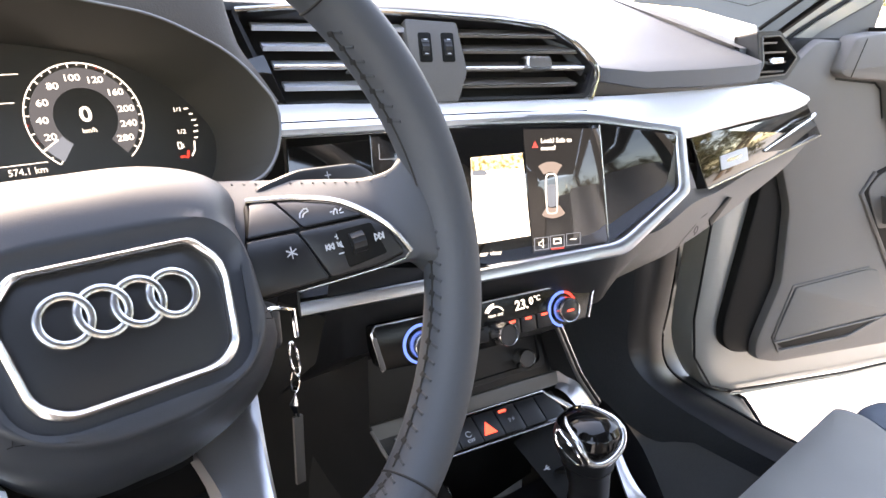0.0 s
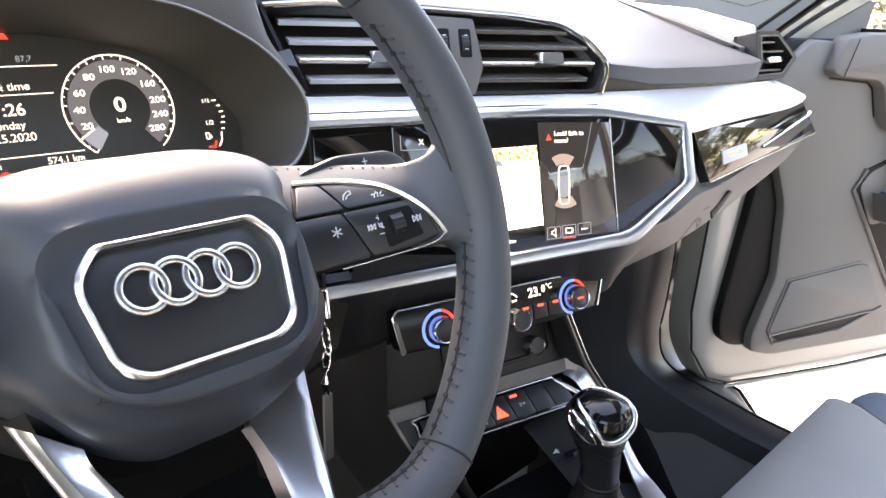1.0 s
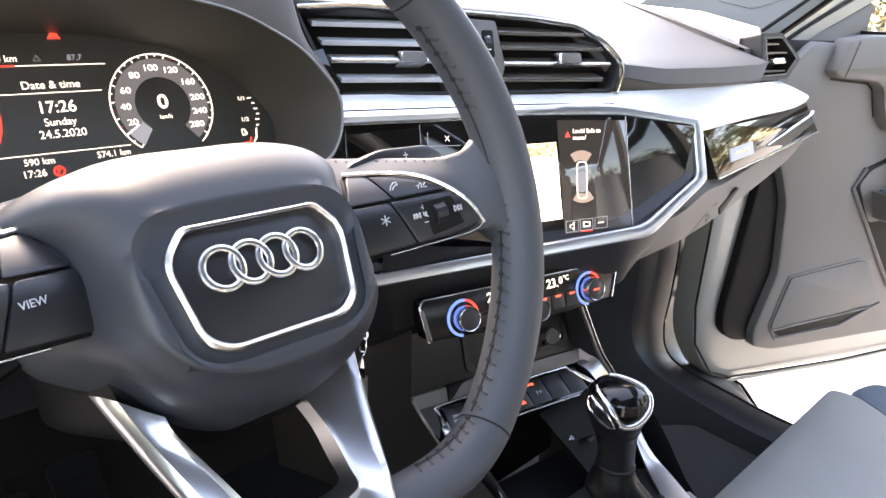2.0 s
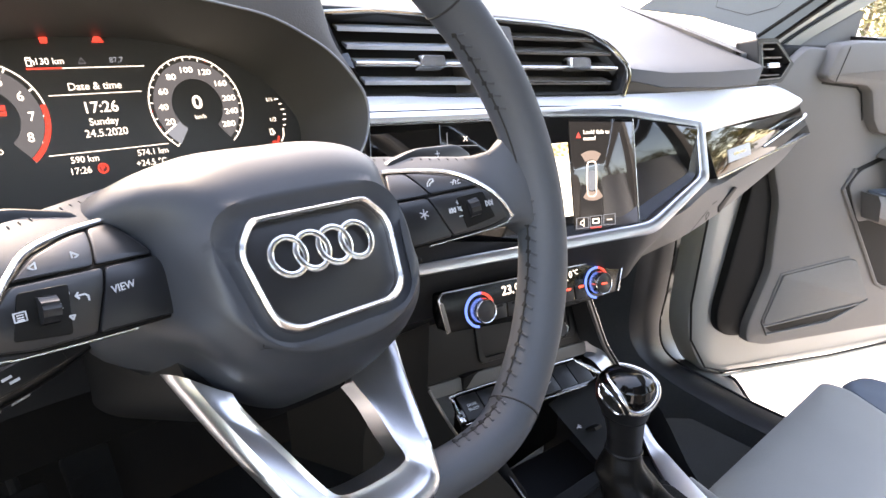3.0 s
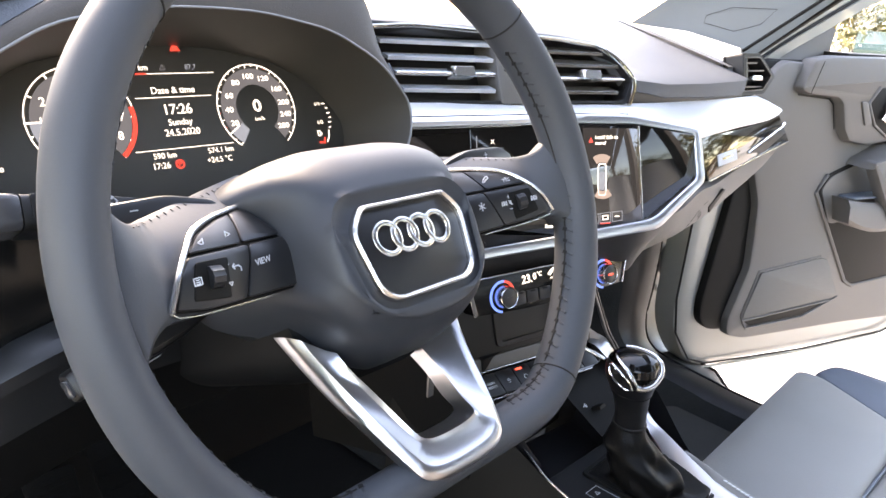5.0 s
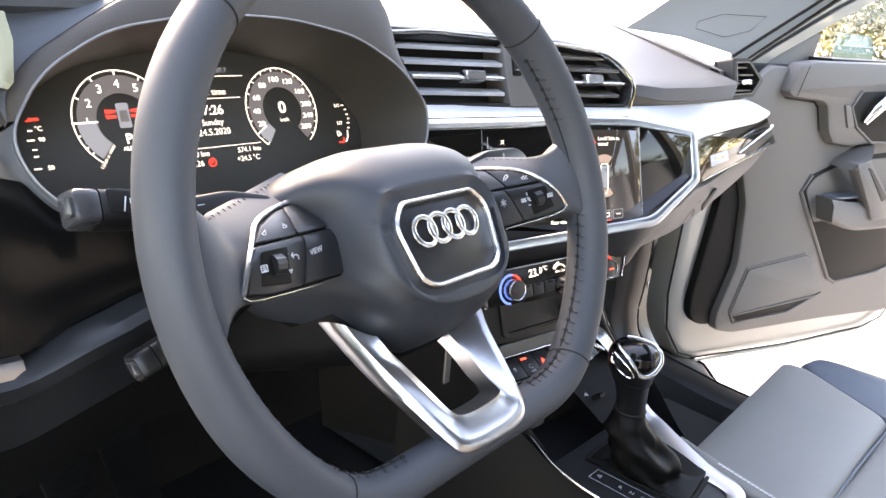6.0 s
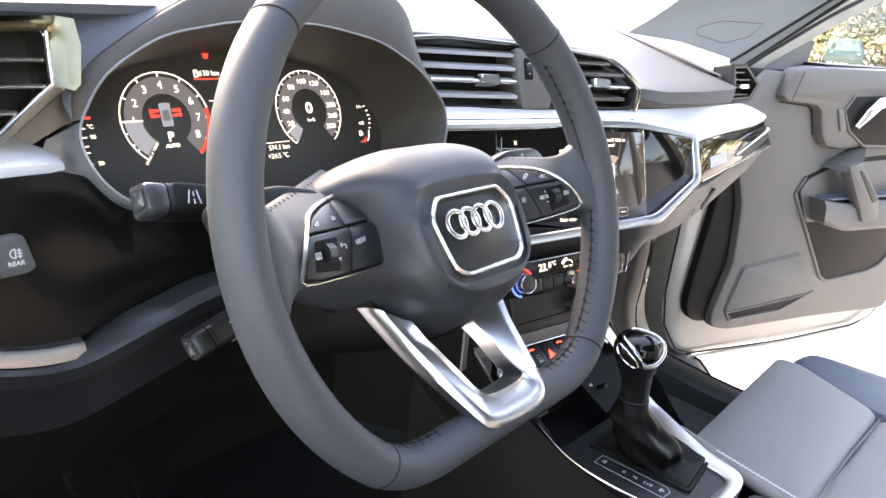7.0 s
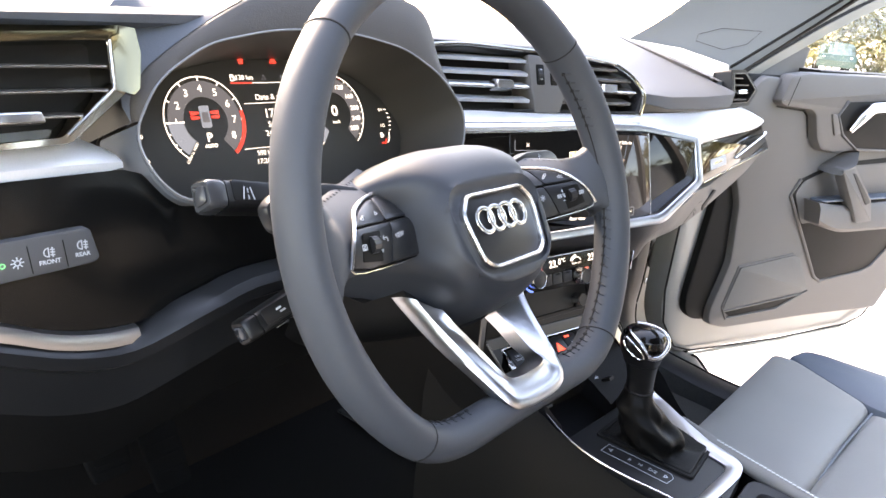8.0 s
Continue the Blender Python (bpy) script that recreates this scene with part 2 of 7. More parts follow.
def arc_band(r0, r1, a0, a1, w0, w1, n=40, bm=None):
    """A slice of a flat ring, from angle a0 to a1 in degrees."""
    pts = [(r1 * math.cos(radians(a0 + (a1 - a0) * i / n)), r1 * math.sin(radians(a0 + (a1 - a0) * i / n))) for i in range(n + 1)]
    pts += [(r0 * math.cos(radians(a1 + (a0 - a1) * i / n)), r0 * math.sin(radians(a1 + (a0 - a1) * i / n))) for i in range(n + 1)]
    bm = bm or bmesh.new()
    lo = [bm.verts.new((*p, w0)) for p in pts]
    hi = [bm.verts.new((*p, w1)) for p in pts]
    k = len(pts)
    for i in range(n):
        bm.faces.new((hi[i], hi[i + 1], hi[k - 2 - i], hi[k - 1 - i]))
    for i in range(k):
        j = (i + 1) % k
        bm.faces.new((lo[i], lo[j], hi[j], hi[i]))
    return bm


def at(u, v, w=0.0, turn=0.0):
    return Matrix.Translation((u, v, w)) @ Matrix.Rotation(radians(turn), 4, "Z")


def text(words, size, material, parent, u, v, w, align="CENTER", name="lettering", turn=0.0, shear=0.0, bold=0.0, squeeze=1.0):
    cu = bpy.data.curves.new(name, "FONT")
    cu.body, cu.size, cu.align_x, cu.align_y, cu.extrude, cu.offset, cu.shear = words, size, align, "CENTER", 0.00008, bold, shear
    tmp = bpy.data.objects.new(name, cu)
    me = bpy.data.meshes.new_from_object(tmp)
    bpy.data.objects.remove(tmp)
    me.materials.clear()
    me.materials.append(material)
    ob = new(name, me)
    ob.parent = parent
    ob.matrix_basis = at(u, v, w, turn) @ Matrix.Diagonal((squeeze, 1, 1, 1))
    return ob


def strokes(lines, r, material, parent, u, v, w, name="symbol", size=1.0):
    """A line drawing from polylines, as thin raised bars."""
    bm = bmesh.new()
    for ln in lines:
        for a, b in zip(ln, ln[1:]):
            a, b = Vector(a) * size, Vector(b) * size
            t = (b - a)
            if t.length < 1e-9:
                continue
            t.normalize()
            nrm = Vector((-t.y, t.x)) * r
            a, b = a - t * r * 0.6, b + t * r * 0.6
            box_pts = [a - nrm, b - nrm, b + nrm, a + nrm]
            loft([[(p.x, p.y, 0) for p in box_pts], [(p.x, p.y, 0.00025) for p in box_pts]], bm=bm)
    return part(name, bm, material, parent, m=at(u, v, w), smooth=False)


def circle_line(r, n=16, a0=0, a1=360):
    return [(r * math.cos(radians(a0 + (a1 - a0) * i / n)), r * math.sin(radians(a0 + (a1 - a0) * i / n))) for i in range(n + 1)]


# ---- ground and surroundings ----
def build_ground():
    bm = bmesh.new()
    bmesh.ops.create_grid(bm, x_segments=40, y_segments=40, size=400)
    ob = solid("ground", bm, M_CONC, "pale sunlit concrete yard around the parked car", "ground", kind="structure")
    ob.location = (0, 0, 0)


build_ground()

# ---- steering wheel ----
F_WHEEL = frame_at((0, 0.003, 1.05), 1, 22)
F_EMB = frame_at((0, 0, 1.05), 0, 33)
wheel = thing("steering_wheel", F_WHEEL, "flat-bottomed dark grey leather steering wheel with satin chrome spoke", "steering wheel")
W2E = F_WHEEL.inverted() @ F_EMB


def rim_point(a):
    """Centre line of the rim: a circle with a flattened bottom."""
    r, flat, k = 0.1787 - 0.0023 * math.cos(a), -0.143, 0.018
    x, y = r * math.cos(a), r * math.sin(a) + 0.006
    h = max(k - abs(y - flat), 0) / k
    y2 = max(y, flat) + h * h * k / 4
    return Vector((x, y2, -0.0081 + 0.035 * y2 + 0.0053 * (x / r) ** 2))


def rim_section(a, n=20, grow=0.0):
    p = rim_point(a)
    t = (rim_point(a + 0.01) - rim_point(a - 0.01)).normalized()
    s = t.cross(Vector((0, 0, 1)))
    # the grip swells a little beside the spokes
    swell = 1 + 0.07 * math.exp(-((abs(math.sin(a)) - 0.45) / 0.2) ** 2) * abs(math.cos(a))
    half, deep = 0.0139 + 0.0011 * math.cos(a), 0.0170
    out = []
    for j in range(n):
        b = 2 * math.pi * j / n
        out.append(p + s * ((half * swell + grow) * math.cos(b)) + Vector((0, 0, 1)) * ((deep + grow) * math.sin(b)))
    return out


def dense_plate(bm):
    """Cuts a plate into narrow strips across its height, so that it can be rolled."""
    ys = [v.co.y for v in bm.verts]
    for k in range(1, 12):
        y = 0.003 * k
        if min(ys) < y < max(ys):
            bmesh.ops.bisect_plane(bm, geom=bm.verts[:] + bm.edges[:] + bm.faces[:], plane_co=(0, y, 0), plane_no=(0, 1, 0))
    return bm


def build_wheel():
    n = 144
    rings = [rim_section(2 * math.pi * i / n) for i in range(n)]
    bm = bmesh.new()
    rows = [[bm.verts.new(p) for p in lp] for lp in rings]
    for i in range(n):
        for j in range(20):
            a, b = rows[i], rows[(i + 1) % n]
            bm.faces.new((a[j], a[(j + 1) % 20], b[(j + 1) % 20], b[j]))
    rim = part("rim", bm, M_WHEEL, wheel, "smooth dark grey leather rim")
    for deg in (43, 137, 229, 311):
        a = radians(deg)
        bm = bmesh.new()
        l0, l1 = rim_section(a - 0.0045, 20, 0.0002), rim_section(a + 0.0045, 20, 0.0002)
        mid0, mid1 = rim_section(a - 0.002, 20, 0.0006), rim_section(a + 0.002, 20, 0.0006)
        loft([l0, mid0, mid1, l1], cap0=False, cap1=False, bm=bm)
        part("seam", bm, M_THREAD, rim)
    # stitches on the inner front of the rim: a raised thread across the joint with a pricked hole at its end
    st = bmesh.new()
    box(-0.0024, 0.0008, -0.0006, 0.0006, -0.0006, 0.0005, 0.0004, bm=st)
    box(0.0010, 0.0030, -0.0010, 0.0010, -0.0004, 0.00040, 0.0002, bm=st)
    for f in st.faces:
        f.material_index = 1 if f.calc_center_median().x > 0.0009 else 0
    me = finish("stitch", st, mat("grey rim thread", (0.024, 0.028, 0.034), 0.6, grain=0.3, scale=3000))
    me.materials.append(M_THREAD)
    for d0, d1 in ((-48, 40), (-135, -111), (-69, -49), (140, 227)):
        line = []
        for d in np.arange(d0, d1, 2.0):
            sec = rim_section(radians(float(d)), 20, 0.0)
            line.append(sec[9].lerp(sec[10], 0.85))
        part("rim_joint", tube(line, 0.0007, 6), M_THREAD, rim, "dark leather joint")
    degs = [d for d in np.arange(-46.5, 40, 3.1)] + [d for d in np.arange(-134, -111, 3.1)] + [d for d in np.arange(-69, -50, 3.1)] + [d for d in np.arange(141, 226, 3.1)]
    for d in degs:
        if abs((d % 360) - 3) < 13 or abs((d % 360) - 177) < 13:
            continue
        a = radians(float(d))
        sec = rim_section(a, 20, 0.0001)
        t = (rim_point(a + 0.01) - rim_point(a - 0.01)).normalized()
        p = sec[9].lerp(sec[10], 0.3)
        out = (p - rim_point(a)).normalized()
        side = out.cross(t)
        m = Matrix((side, t, out)).transposed().to_4x4()
        m.translation = p
        ob = new("stitch", me)
        ob.parent = rim
        ob.matrix_basis = m @ Matrix.Rotation(radians(24), 4, "Z") @ Matrix.Diagonal((1.55, 1.35, 1.2, 1))
    # spokes with their switches
    for s in (-1, 1):
        def mir(pts):
            # the switch field narrows towards its lower edge
            return [(s * (OUT - (OUT - (0.006 + x * 0.95)) * 0.863 - IN), 0.012 + (y - 0.012) * (1.0 if y > 0.012 else 0.95)) for x, y in pts]
        lift = 0.008
        OUT, IN = 0.152, 0.0048

        def sink(y):
            # the field rolls back towards its upper edge
            return 18.0 * max(y, 0.0) ** 2

        def rolled(bm):
            for v in bm.verts:
                v.co.z -= sink(v.co.y)
            return bm
        # the switch field is dished: its outer end stands higher
        tilt = Matrix.Translation((s * OUT, 0, -0.004)) @ Matrix.Rotation(radians(-14 * s), 4, "Y") @ Matrix.Translation((-s * OUT, 0, 0.004))
        # leather arm: a deep rolled bar that swells into the rim with a fillet above and below
        def slope(x):
            return -0.0060 - (OUT - x) * 0.25
        top_line = [(0.050, 0.0556), (0.079, 0.0490), (0.162, 0.0290), (0.175, 0.0270)]
        low_line = [(0.050, -0.0140), (0.175, -0.0140)]

        def along(line, x):
            for (x0, y0), (x1, y1) in zip(line, line[1:]):
                if x <= x1:
                    break
            return y0 + (y1 - y0) * (x - x0) / (x1 - x0)
        def flare(x, r, edge):
            d = min(max(x - (edge - r), 0.0), r * 0.985)
            return r - math.sqrt(r * r - d * d)
        rlow = 0.020 if s < 0 else 0.012
        loops = []
        for i in range(49):
            x = 0.052 + 0.122 * i / 48
            near = min(max((x - 0.140) / 0.026, 0.0), 1.0)
            near = near * near * (3 - 2 * near)
            yt, yb = along(top_line, x) + flare(x, 0.018, 0.1640 - 0.0015 * s), along(low_line, x) - flare(x, rlow, 0.1640 - 0.0015 * s)
            f = slope(min(x, 0.150)) + 0.010 * near
            keep = 1 - 0.75 * near
            sec = [(yb + 0.004, f - 0.026), (yb - 0.001, f - 0.020), (yb - 0.0025, f - 0.010), (yb - 0.001, f - 0.003), (yb + 0.003, f)]
            for t in (0.25, 0.45, 0.6, 0.72, 0.82, 0.90, 0.96, 1.0):
                y = yb + 0.003 + (yt - yb - 0.003) * t
                sec.append((y, f - sink(min(y, 0.055)) * keep))
            zt = sec[-1][1]
            sec += [(yt + 0.0008, zt - 0.0025), (yt - 0.001, zt - 0.006), (yt - 0.010, min(zt, f - 0.026) - 0.006)]
            loops.append([(s * x, y, z) for y, z in sec])
        spoke = part("spoke", loft(loops), M_WHEEL, wheel)
        edge = [Vector(lp[11]) + Vector((0, 0.0002, 0.0003)) for lp in loops[10:41:2]]
        for p, q in zip(edge, edge[1:]):
            d = (q - p).normalized()
            o = new("stitch", me)
            o.parent = spoke
            up = Vector((0, 0.75, 0.65)).normalized()
            t2 = d.cross(up).normalized()
            m = Matrix((t2, d, t2.cross(d))).transposed().to_4x4()
            m.translation = (p + q) / 2
            o.matrix_basis = m @ Matrix.Rotation(radians(20 * s), 4, "Z") @ Matrix.Diagonal((0.36, 0.5, 0.4, 1))
        bm = plate(rounded(mir([(0.0640, 0.0335), (0.0926, 0.0295), (0.1168, 0.0235), (0.1316, 0.0145), (0.1453, 0.002), (0.1530, -0.0125), (0.125, -0.0165), (0.098, -0.0175), (0.0500, -0.0175), (0.0470, -0.0080)]), 0.004), -0.018, -0.0125, 0.001)
        pad = part("switch_panel", rolled(dense_plate(bm)), M_BLACK, spoke, m=tilt @ at(0, 0, lift))
        upper_out = mir([(0.0815, 0.0300), (0.094, 0.0283), (0.1165, 0.0222), (0.1320, 0.0135), (0.0910, 0.0138)])
        upper_in = mir([(0.0665, 0.0320), (0.0800, 0.0306), (0.0897, 0.0138), (0.0560, 0.0142)])
        lower_out = mir([(0.0868, 0.0124), (0.1330, 0.0120), (0.1425, 0.0040), (0.1510, -0.0115), (0.130, -0.0148), (0.0998, -0.0150)])
        lower_in = mir([(0.0552, 0.0130), (0.0856, 0.0124), (0.0986, -0.0150), (0.0510, -0.0160), (0.0485, -0.0080)])
        for q in (upper_out, upper_in, lower_out, lower_in):
            part("button", rolled(dense_plate(plate(rounded(q, 0.0022, 3), -0.014, -0.0105, 0.0009))), M_BTN, pad)
        w = -0.0103
        cs = [p[0] for p in spread([[(x, y, -0.0108 + lift - sink(y))] for x, y in mir([(0.0650, 0.0338), (0.0926, 0.0305), (0.1168, 0.0248), (0.1320, 0.0158), (0.1457, 0.003), (0.1553, -0.0118)])], 4)]
        bm = tube(cs, 0.0015, 8)
        part("chrome_strip", bm, M_CHROME, spoke, "thin satin chrome edging", m=tilt)
        # recess and thumb roller
        bm = plate(rounded(mir([(0.1085, 0.0085), (0.1325, 0.009), (0.139, -0.0095), (0.112, -0.0125)]), 0.0015, 3), -0.0106, -0.0101, 0.0003)
        part("recess", bm, M_BLACK, pad)
        bm = bmesh.new()
        rr = 0.0062
        prof = []
        for i in range(28):
            b = 2 * math.pi * i / 28
            q = rr * (1.04 if i % 2 else 0.97)
            prof.append([(x, q * math.cos(b), q * math.sin(b)) for x in (-0.0036, 0.0036)])
        loft([[p[0] for p in prof], [p[1] for p in prof]], bm=bm)
        part("thumb_roller", bm, M_BTN, pad, m=at(s * (0.1252 - IN), 0.0005, -0.0125, 4 * s))
        bm = tube([(x, y, -0.0118 + lift) for x, y in mir([(0.1553, -0.0118), (0.1500, -0.0150), (0.137, -0.0165), (0.112, -0.0172), (0.078, -0.0178)])], 0.0006, 6)
        part("chrome_strip", bm, M_CHROME, spoke, m=tilt)
        ic = lambda lines, u, v, z=1.0, r=0.00035: strokes(lines, r, M_ICON, pad, math.copysign(OUT - (OUT - abs(u)) * 0.863 - IN, u), v, w - sink(v) + 0.0002, size=z)
        if s < 0:
            ic([[(-.5, 0), (.4, .5), (.4, -.5), (-.5, 0)]], -0.1195, 0.0180, 0.0032)
            ic([[(.5, 0), (-.4, .5), (-.4, -.5), (.5, 0)]], -0.0985, 0.0195, 0.0032)
            text("VIEW", 0.0046, M_ICON, pad, -0.0875, 0.0025, w, turn=4, bold=0.00005)
            text("OK", 0.0032, M_ICON, pad, -0.1168, 0.0005, w + 0.0004, turn=4)
            ic([[(-.5, 0), (.5, 0), (0, .7), (-.5, 0)]], -0.1110, 0.0048, 0.0022)
            ic([[(-.5, 0), (.5, 0), (0, -.7), (-.5, 0)]], -0.1110, -0.0040, 0.0022)
            ic([[(.9, -.5), (.9, .1), (.5, .4), (-.8, .4)], [(-.4, .8), (-.8, .4), (-.4, 0)]], -0.1045, 0.0020, 0.0030)
            ic([[(-.8, -.6), (.8, -.6), (.8, .6), (-.8, .6), (-.8, -.6)], [(-.4, .25), (.4, .25)], [(-.4, -.1), (.4, -.1)], [(-.4, -.4), (.4, -.4)]], -0.1330, 0.0003, 0.0028, 0.00025)
        else:
            ic([[(-.5, -.9), (-.8, -.5), (-.6, .3), (0, .8), (.4, .8)], [(-.5, -.9), (-.2, -.6), (-.4, -.4)], [(.4, .8), (.5, .4), (.1, .3)], [(-.4, -.4), (-.2, .1), (.1, .3)]], 0.0960, 0.0200, 0.0040)
            ic([[(-.6, -.7), (-.5, 0), (-.2, .5)], [(-.2, .5), (.1, .3), (0, 0), (.1, -.6)], [(.4, .1), (.7, .4)], [(.4, -.2), (.9, -.2)], [(.4, -.5), (.7, -.8)], [(-.9, .2), (-.6, .2)]], 0.1150, 0.0180, 0.0038, 0.0003)
            ic([[(0, -1), (0, 1)], [(-.86, -.5), (.86, .5)], [(-.86, .5), (.86, -.5)]], 0.0810, 0.0030, 0.0028, 0.0003)
            ic([[(-.6, 0), (.6, 0)], [(0, -.6), (0, .6)]], 0.1095, 0.0058, 0.0020, 0.0003)
            ic([[(-.6, 0), (.6, 0)]], 0.1095, -0.0030, 0.0020, 0.0003)
            ic([[(-1, -.6), (-1, .6)], [(-1, 0), (-.2, .6), (-.2, -.6), (-1, 0)], [(-.1, 0), (.7, .6), (.7, -.6), (-.1, 0)]], 0.1040, 0.0015, 0.0024, 0.0003)
            ic([[(1, -.6), (1, .6)], [(1, 0), (.2, .6), (.2, -.6), (1, 0)], [(.1, 0), (-.7, .6), (-.7, -.6), (.1, 0)]], 0.1345, 0.0010, 0.0028, 0.0003)
            ic([[(-.6, -.3), (-.6, .3), (-.2, .3), (.3, .7), (.3, -.7), (-.2, -.3), (-.6, -.3)], [(-.8, .8), (.7, -.8)]], 0.1100, 0.0015, 0.0020, 0.00022)
    # airbag cover
    half = [(0.0, 0.0675), (0.035, 0.0665), (0.062, 0.0570), (0.0760, 0.0370), (0.0775, 0.008), (0.070, -0.022), (0.052, -0.046), (0.024, -0.0585), (0.0, -0.060)]
    outline = half + [(-x, y) for x, y in half[-2:0:-1]]
    dense = smooth_loop(outline, 5)
    def gentle(t):
        t = min(max(t, 0.0), 1.0)
        return t * t * (3 - 2 * t)

    def ease(x, r):
        return 0.5 * (x + math.sqrt(x * x + r * r)) - 0.08 * r

    def ring(sx, sy, dv, w, src=dense):
        # above the brow line the cover falls away steeply towards the dash; sides and foot roll off gently
        out = []
        for x, y in src:
            px, py = x * sx, y * sy
            drop = 0.50 * ease(py - 0.036, 0.016) + 0.24 * ease(-py - 0.036, 0.016) + 0.20 * ease(abs(px) - 0.052, 0.016)
            drop += 1.5 * ease(abs(px) - 0.056, 0.006) / (1 + ((py - 0.010) / 0.027) ** 6)
            if src is dense and px < 0:
                # the skirt spreads under the brow on this side and draws in towards the foot
                px *= 1 + min(max((-w - 0.006) / 0.03, 0), 1) * (0.20 * gentle((py - 0.012) / 0.036) - 0.25 * gentle((0.010 - py) / 0.045))
            out.append((px, py + dv, w - (drop if src is dense else 0.0)))
        return out
    emb_half = [(0.0, 0.0222), (0.0345, 0.0215), (0.046, 0.008), (0.0400, -0.0290), (0.0300, -0.0362), (0.0, -0.0365)]
    emb = emb_half + [(-x, y) for x, y in emb_half[-2:0:-1]]
    emb = [p for p in emb if abs(p[0]) > 1e-6]
    # the dish round the emblem follows the emblem's outline
    k = len(dense)
    def radial(poly, ang):
        best = 0.0
        d = Vector((math.cos(ang), math.sin(ang)))
        for i in range(len(poly)):
            a, b = Vector(poly[i - 1]), Vector(poly[i])
            e = b - a
            den = d.x * e.y - d.y * e.x
            if abs(den) < 1e-12:
                continue
            t = (a.x * e.y - a.y * e.x) / den
            q = (a.x * d.y - a.y * d.x) / den
            if t > 0 and -1e-9 <= q <= 1 + 1e-9:
                best = max(best, t)
        return best
    dish = []
    for x, y in dense:
        ang = math.atan2(y, x)
        r = radial(emb, ang)
        dish.append((math.cos(ang) * r, math.sin(ang) * r))
    # the brow stands off the emblem above and hugs it below
    brow = [(x * (0.92 if y < 0.005 else 1.0), y * (0.90 if y < 0.005 else 1.0)) for x, y in dish]
    def eased(loop, passes):
        for _ in range(passes):
            loop = [((loop[i - 1][0] + loop[i][0] * 2 + loop[(i + 1) % k][0]) / 4, (loop[i - 1][1] + loop[i][1] * 2 + loop[(i + 1) % k][1]) / 4) for i in range(k)]
        return loop
    soft, softer = eased(brow, 10), eased(brow, 30)
    shoulder, crown = ring(0.86, 0.84, 0, -0.0030), ring(1.40, 1.46, 0.001, -0.0008, softer)
    # a rounded fall from the brow to the shoulder
    bridge = [shoulder] + [[tuple(Vector(a).lerp(Vector(b), t) + Vector((0, 0, 0.0022 * math.sin(math.pi * t)))) for a, b in zip(shoulder, crown)] for t in (0.25, 0.5, 0.75)]
    bm = loft([ring(1.05, 1.02, -0.006, -0.085), ring(1.09, 1.07, -0.004, -0.064), ring(1.105, 1.075, -0.003, -0.048), ring(1.095, 1.065, -0.002, -0.036), ring(1.07, 1.045, -0.001, -0.026), ring(1.03, 1.01, 0, -0.0175), ring(0.98, 0.96, 0, -0.0110), ring(0.92, 0.90, 0, -0.0062), *bridge,
               ring(1.40, 1.46, 0.001, -0.0008, softer), ring(1.33, 1.38, 0.001, -0.0003, soft), ring(1.25, 1.27, 0.001, -0.0009, eased(brow, 3)), ring(1.16, 1.17, 0, -0.0032, dish), ring(0.9, 0.9, 0, -0.0036, dish)])
    skin = BVHTree.FromBMesh(bm)
    def on_hub(u, v):
        hit = skin.ray_cast(Vector((u, v, 0.1)), Vector((0, 0, -1)))[0]
        return hit.z + 0.0001
    hub = part("airbag_cover", bm, M_HUB, wheel, "matt dark grey airbag cover", m=W2E)
    hub.data.set_sharp_from_angle(angle=radians(75))
    er = rounded(emb, [0.004, 0.008, 0.006, 0.006, 0.006, 0.006, 0.008, 0.004][:len(emb)], 4)
    inner = [(x * 0.925, y * 0.895 - 0.0004) for x, y in er]
    part("emblem_frame", hoop(er, inner, -0.004, 0.0012, 0.0006, 0.0008), M_CHROME, hub, "satin chrome frame")
    part("emblem_plate", plate(inner, -0.0045, -0.0024, 0.0003), M_BTN, hub, "satin black emblem field")
    for i in range(4):
        bm = bmesh.new()
        nn = 40
        prof = [(0.00175 * math.cos(b), 0.0011 * math.sin(b)) for b in [2 * math.pi * j / 10 for j in range(10)]]
        rows = []
        for q in range(nn):
            g = 2 * math.pi * q / nn
            # woven over and under its neighbours
            lift = 0.00035 * math.sin(2 * g + (0.6 if i % 2 else -0.6))
            rows.append([bm.verts.new(((0.00918 + c) * math.cos(g), (0.00918 + c) * math.sin(g), h + lift)) for c, h in prof])
        for q in range(nn):
            for j in range(10):
                a, b = rows[q], rows[(q + 1) % nn]
                bm.faces.new((a[j], a[(j + 1) % 10], b[(j + 1) % 10], b[j]))
        part("emblem_ring", bm, M_CHROME, hub, "satin chrome ring", m=at((i - 1.5) * 0.01356, 0, -0.0008))
    for u, v in ((-0.046, -0.036), (0.056, -0.020)):
        strokes([[(-1, -.4), (-.4, -.4), (-.2, .4), (.9, .6), (.9, -.7), (-.2, -.4)]], 0.00016, M_BLACK, hub, u, v, on_hub(u, v), "horn_mark", 0.0028)
    # lower spoke: a satin chrome U that clips over the rim
    left = [((-0.0690, -0.0440, -0.051), (-0.0480, -0.0600, -0.032)), ((-0.0640, -0.0600, -0.044), (-0.0470, -0.0690, -0.0255)), ((-0.0555, -0.0860, -0.030), (-0.0360, -0.0925, -0.0155)),
            ((-0.0470, -0.1100, -0.013), (-0.0280, -0.1105, -0.0075)), ((-0.0395, -0.1295, 0.000), (-0.0230, -0.1185, -0.004)), ((-0.033, -0.1390, 0.0050), (-0.018, -0.1210, -0.002)), ((-0.020, -0.1430, 0.0070), (-0.010, -0.1218, -0.001))]
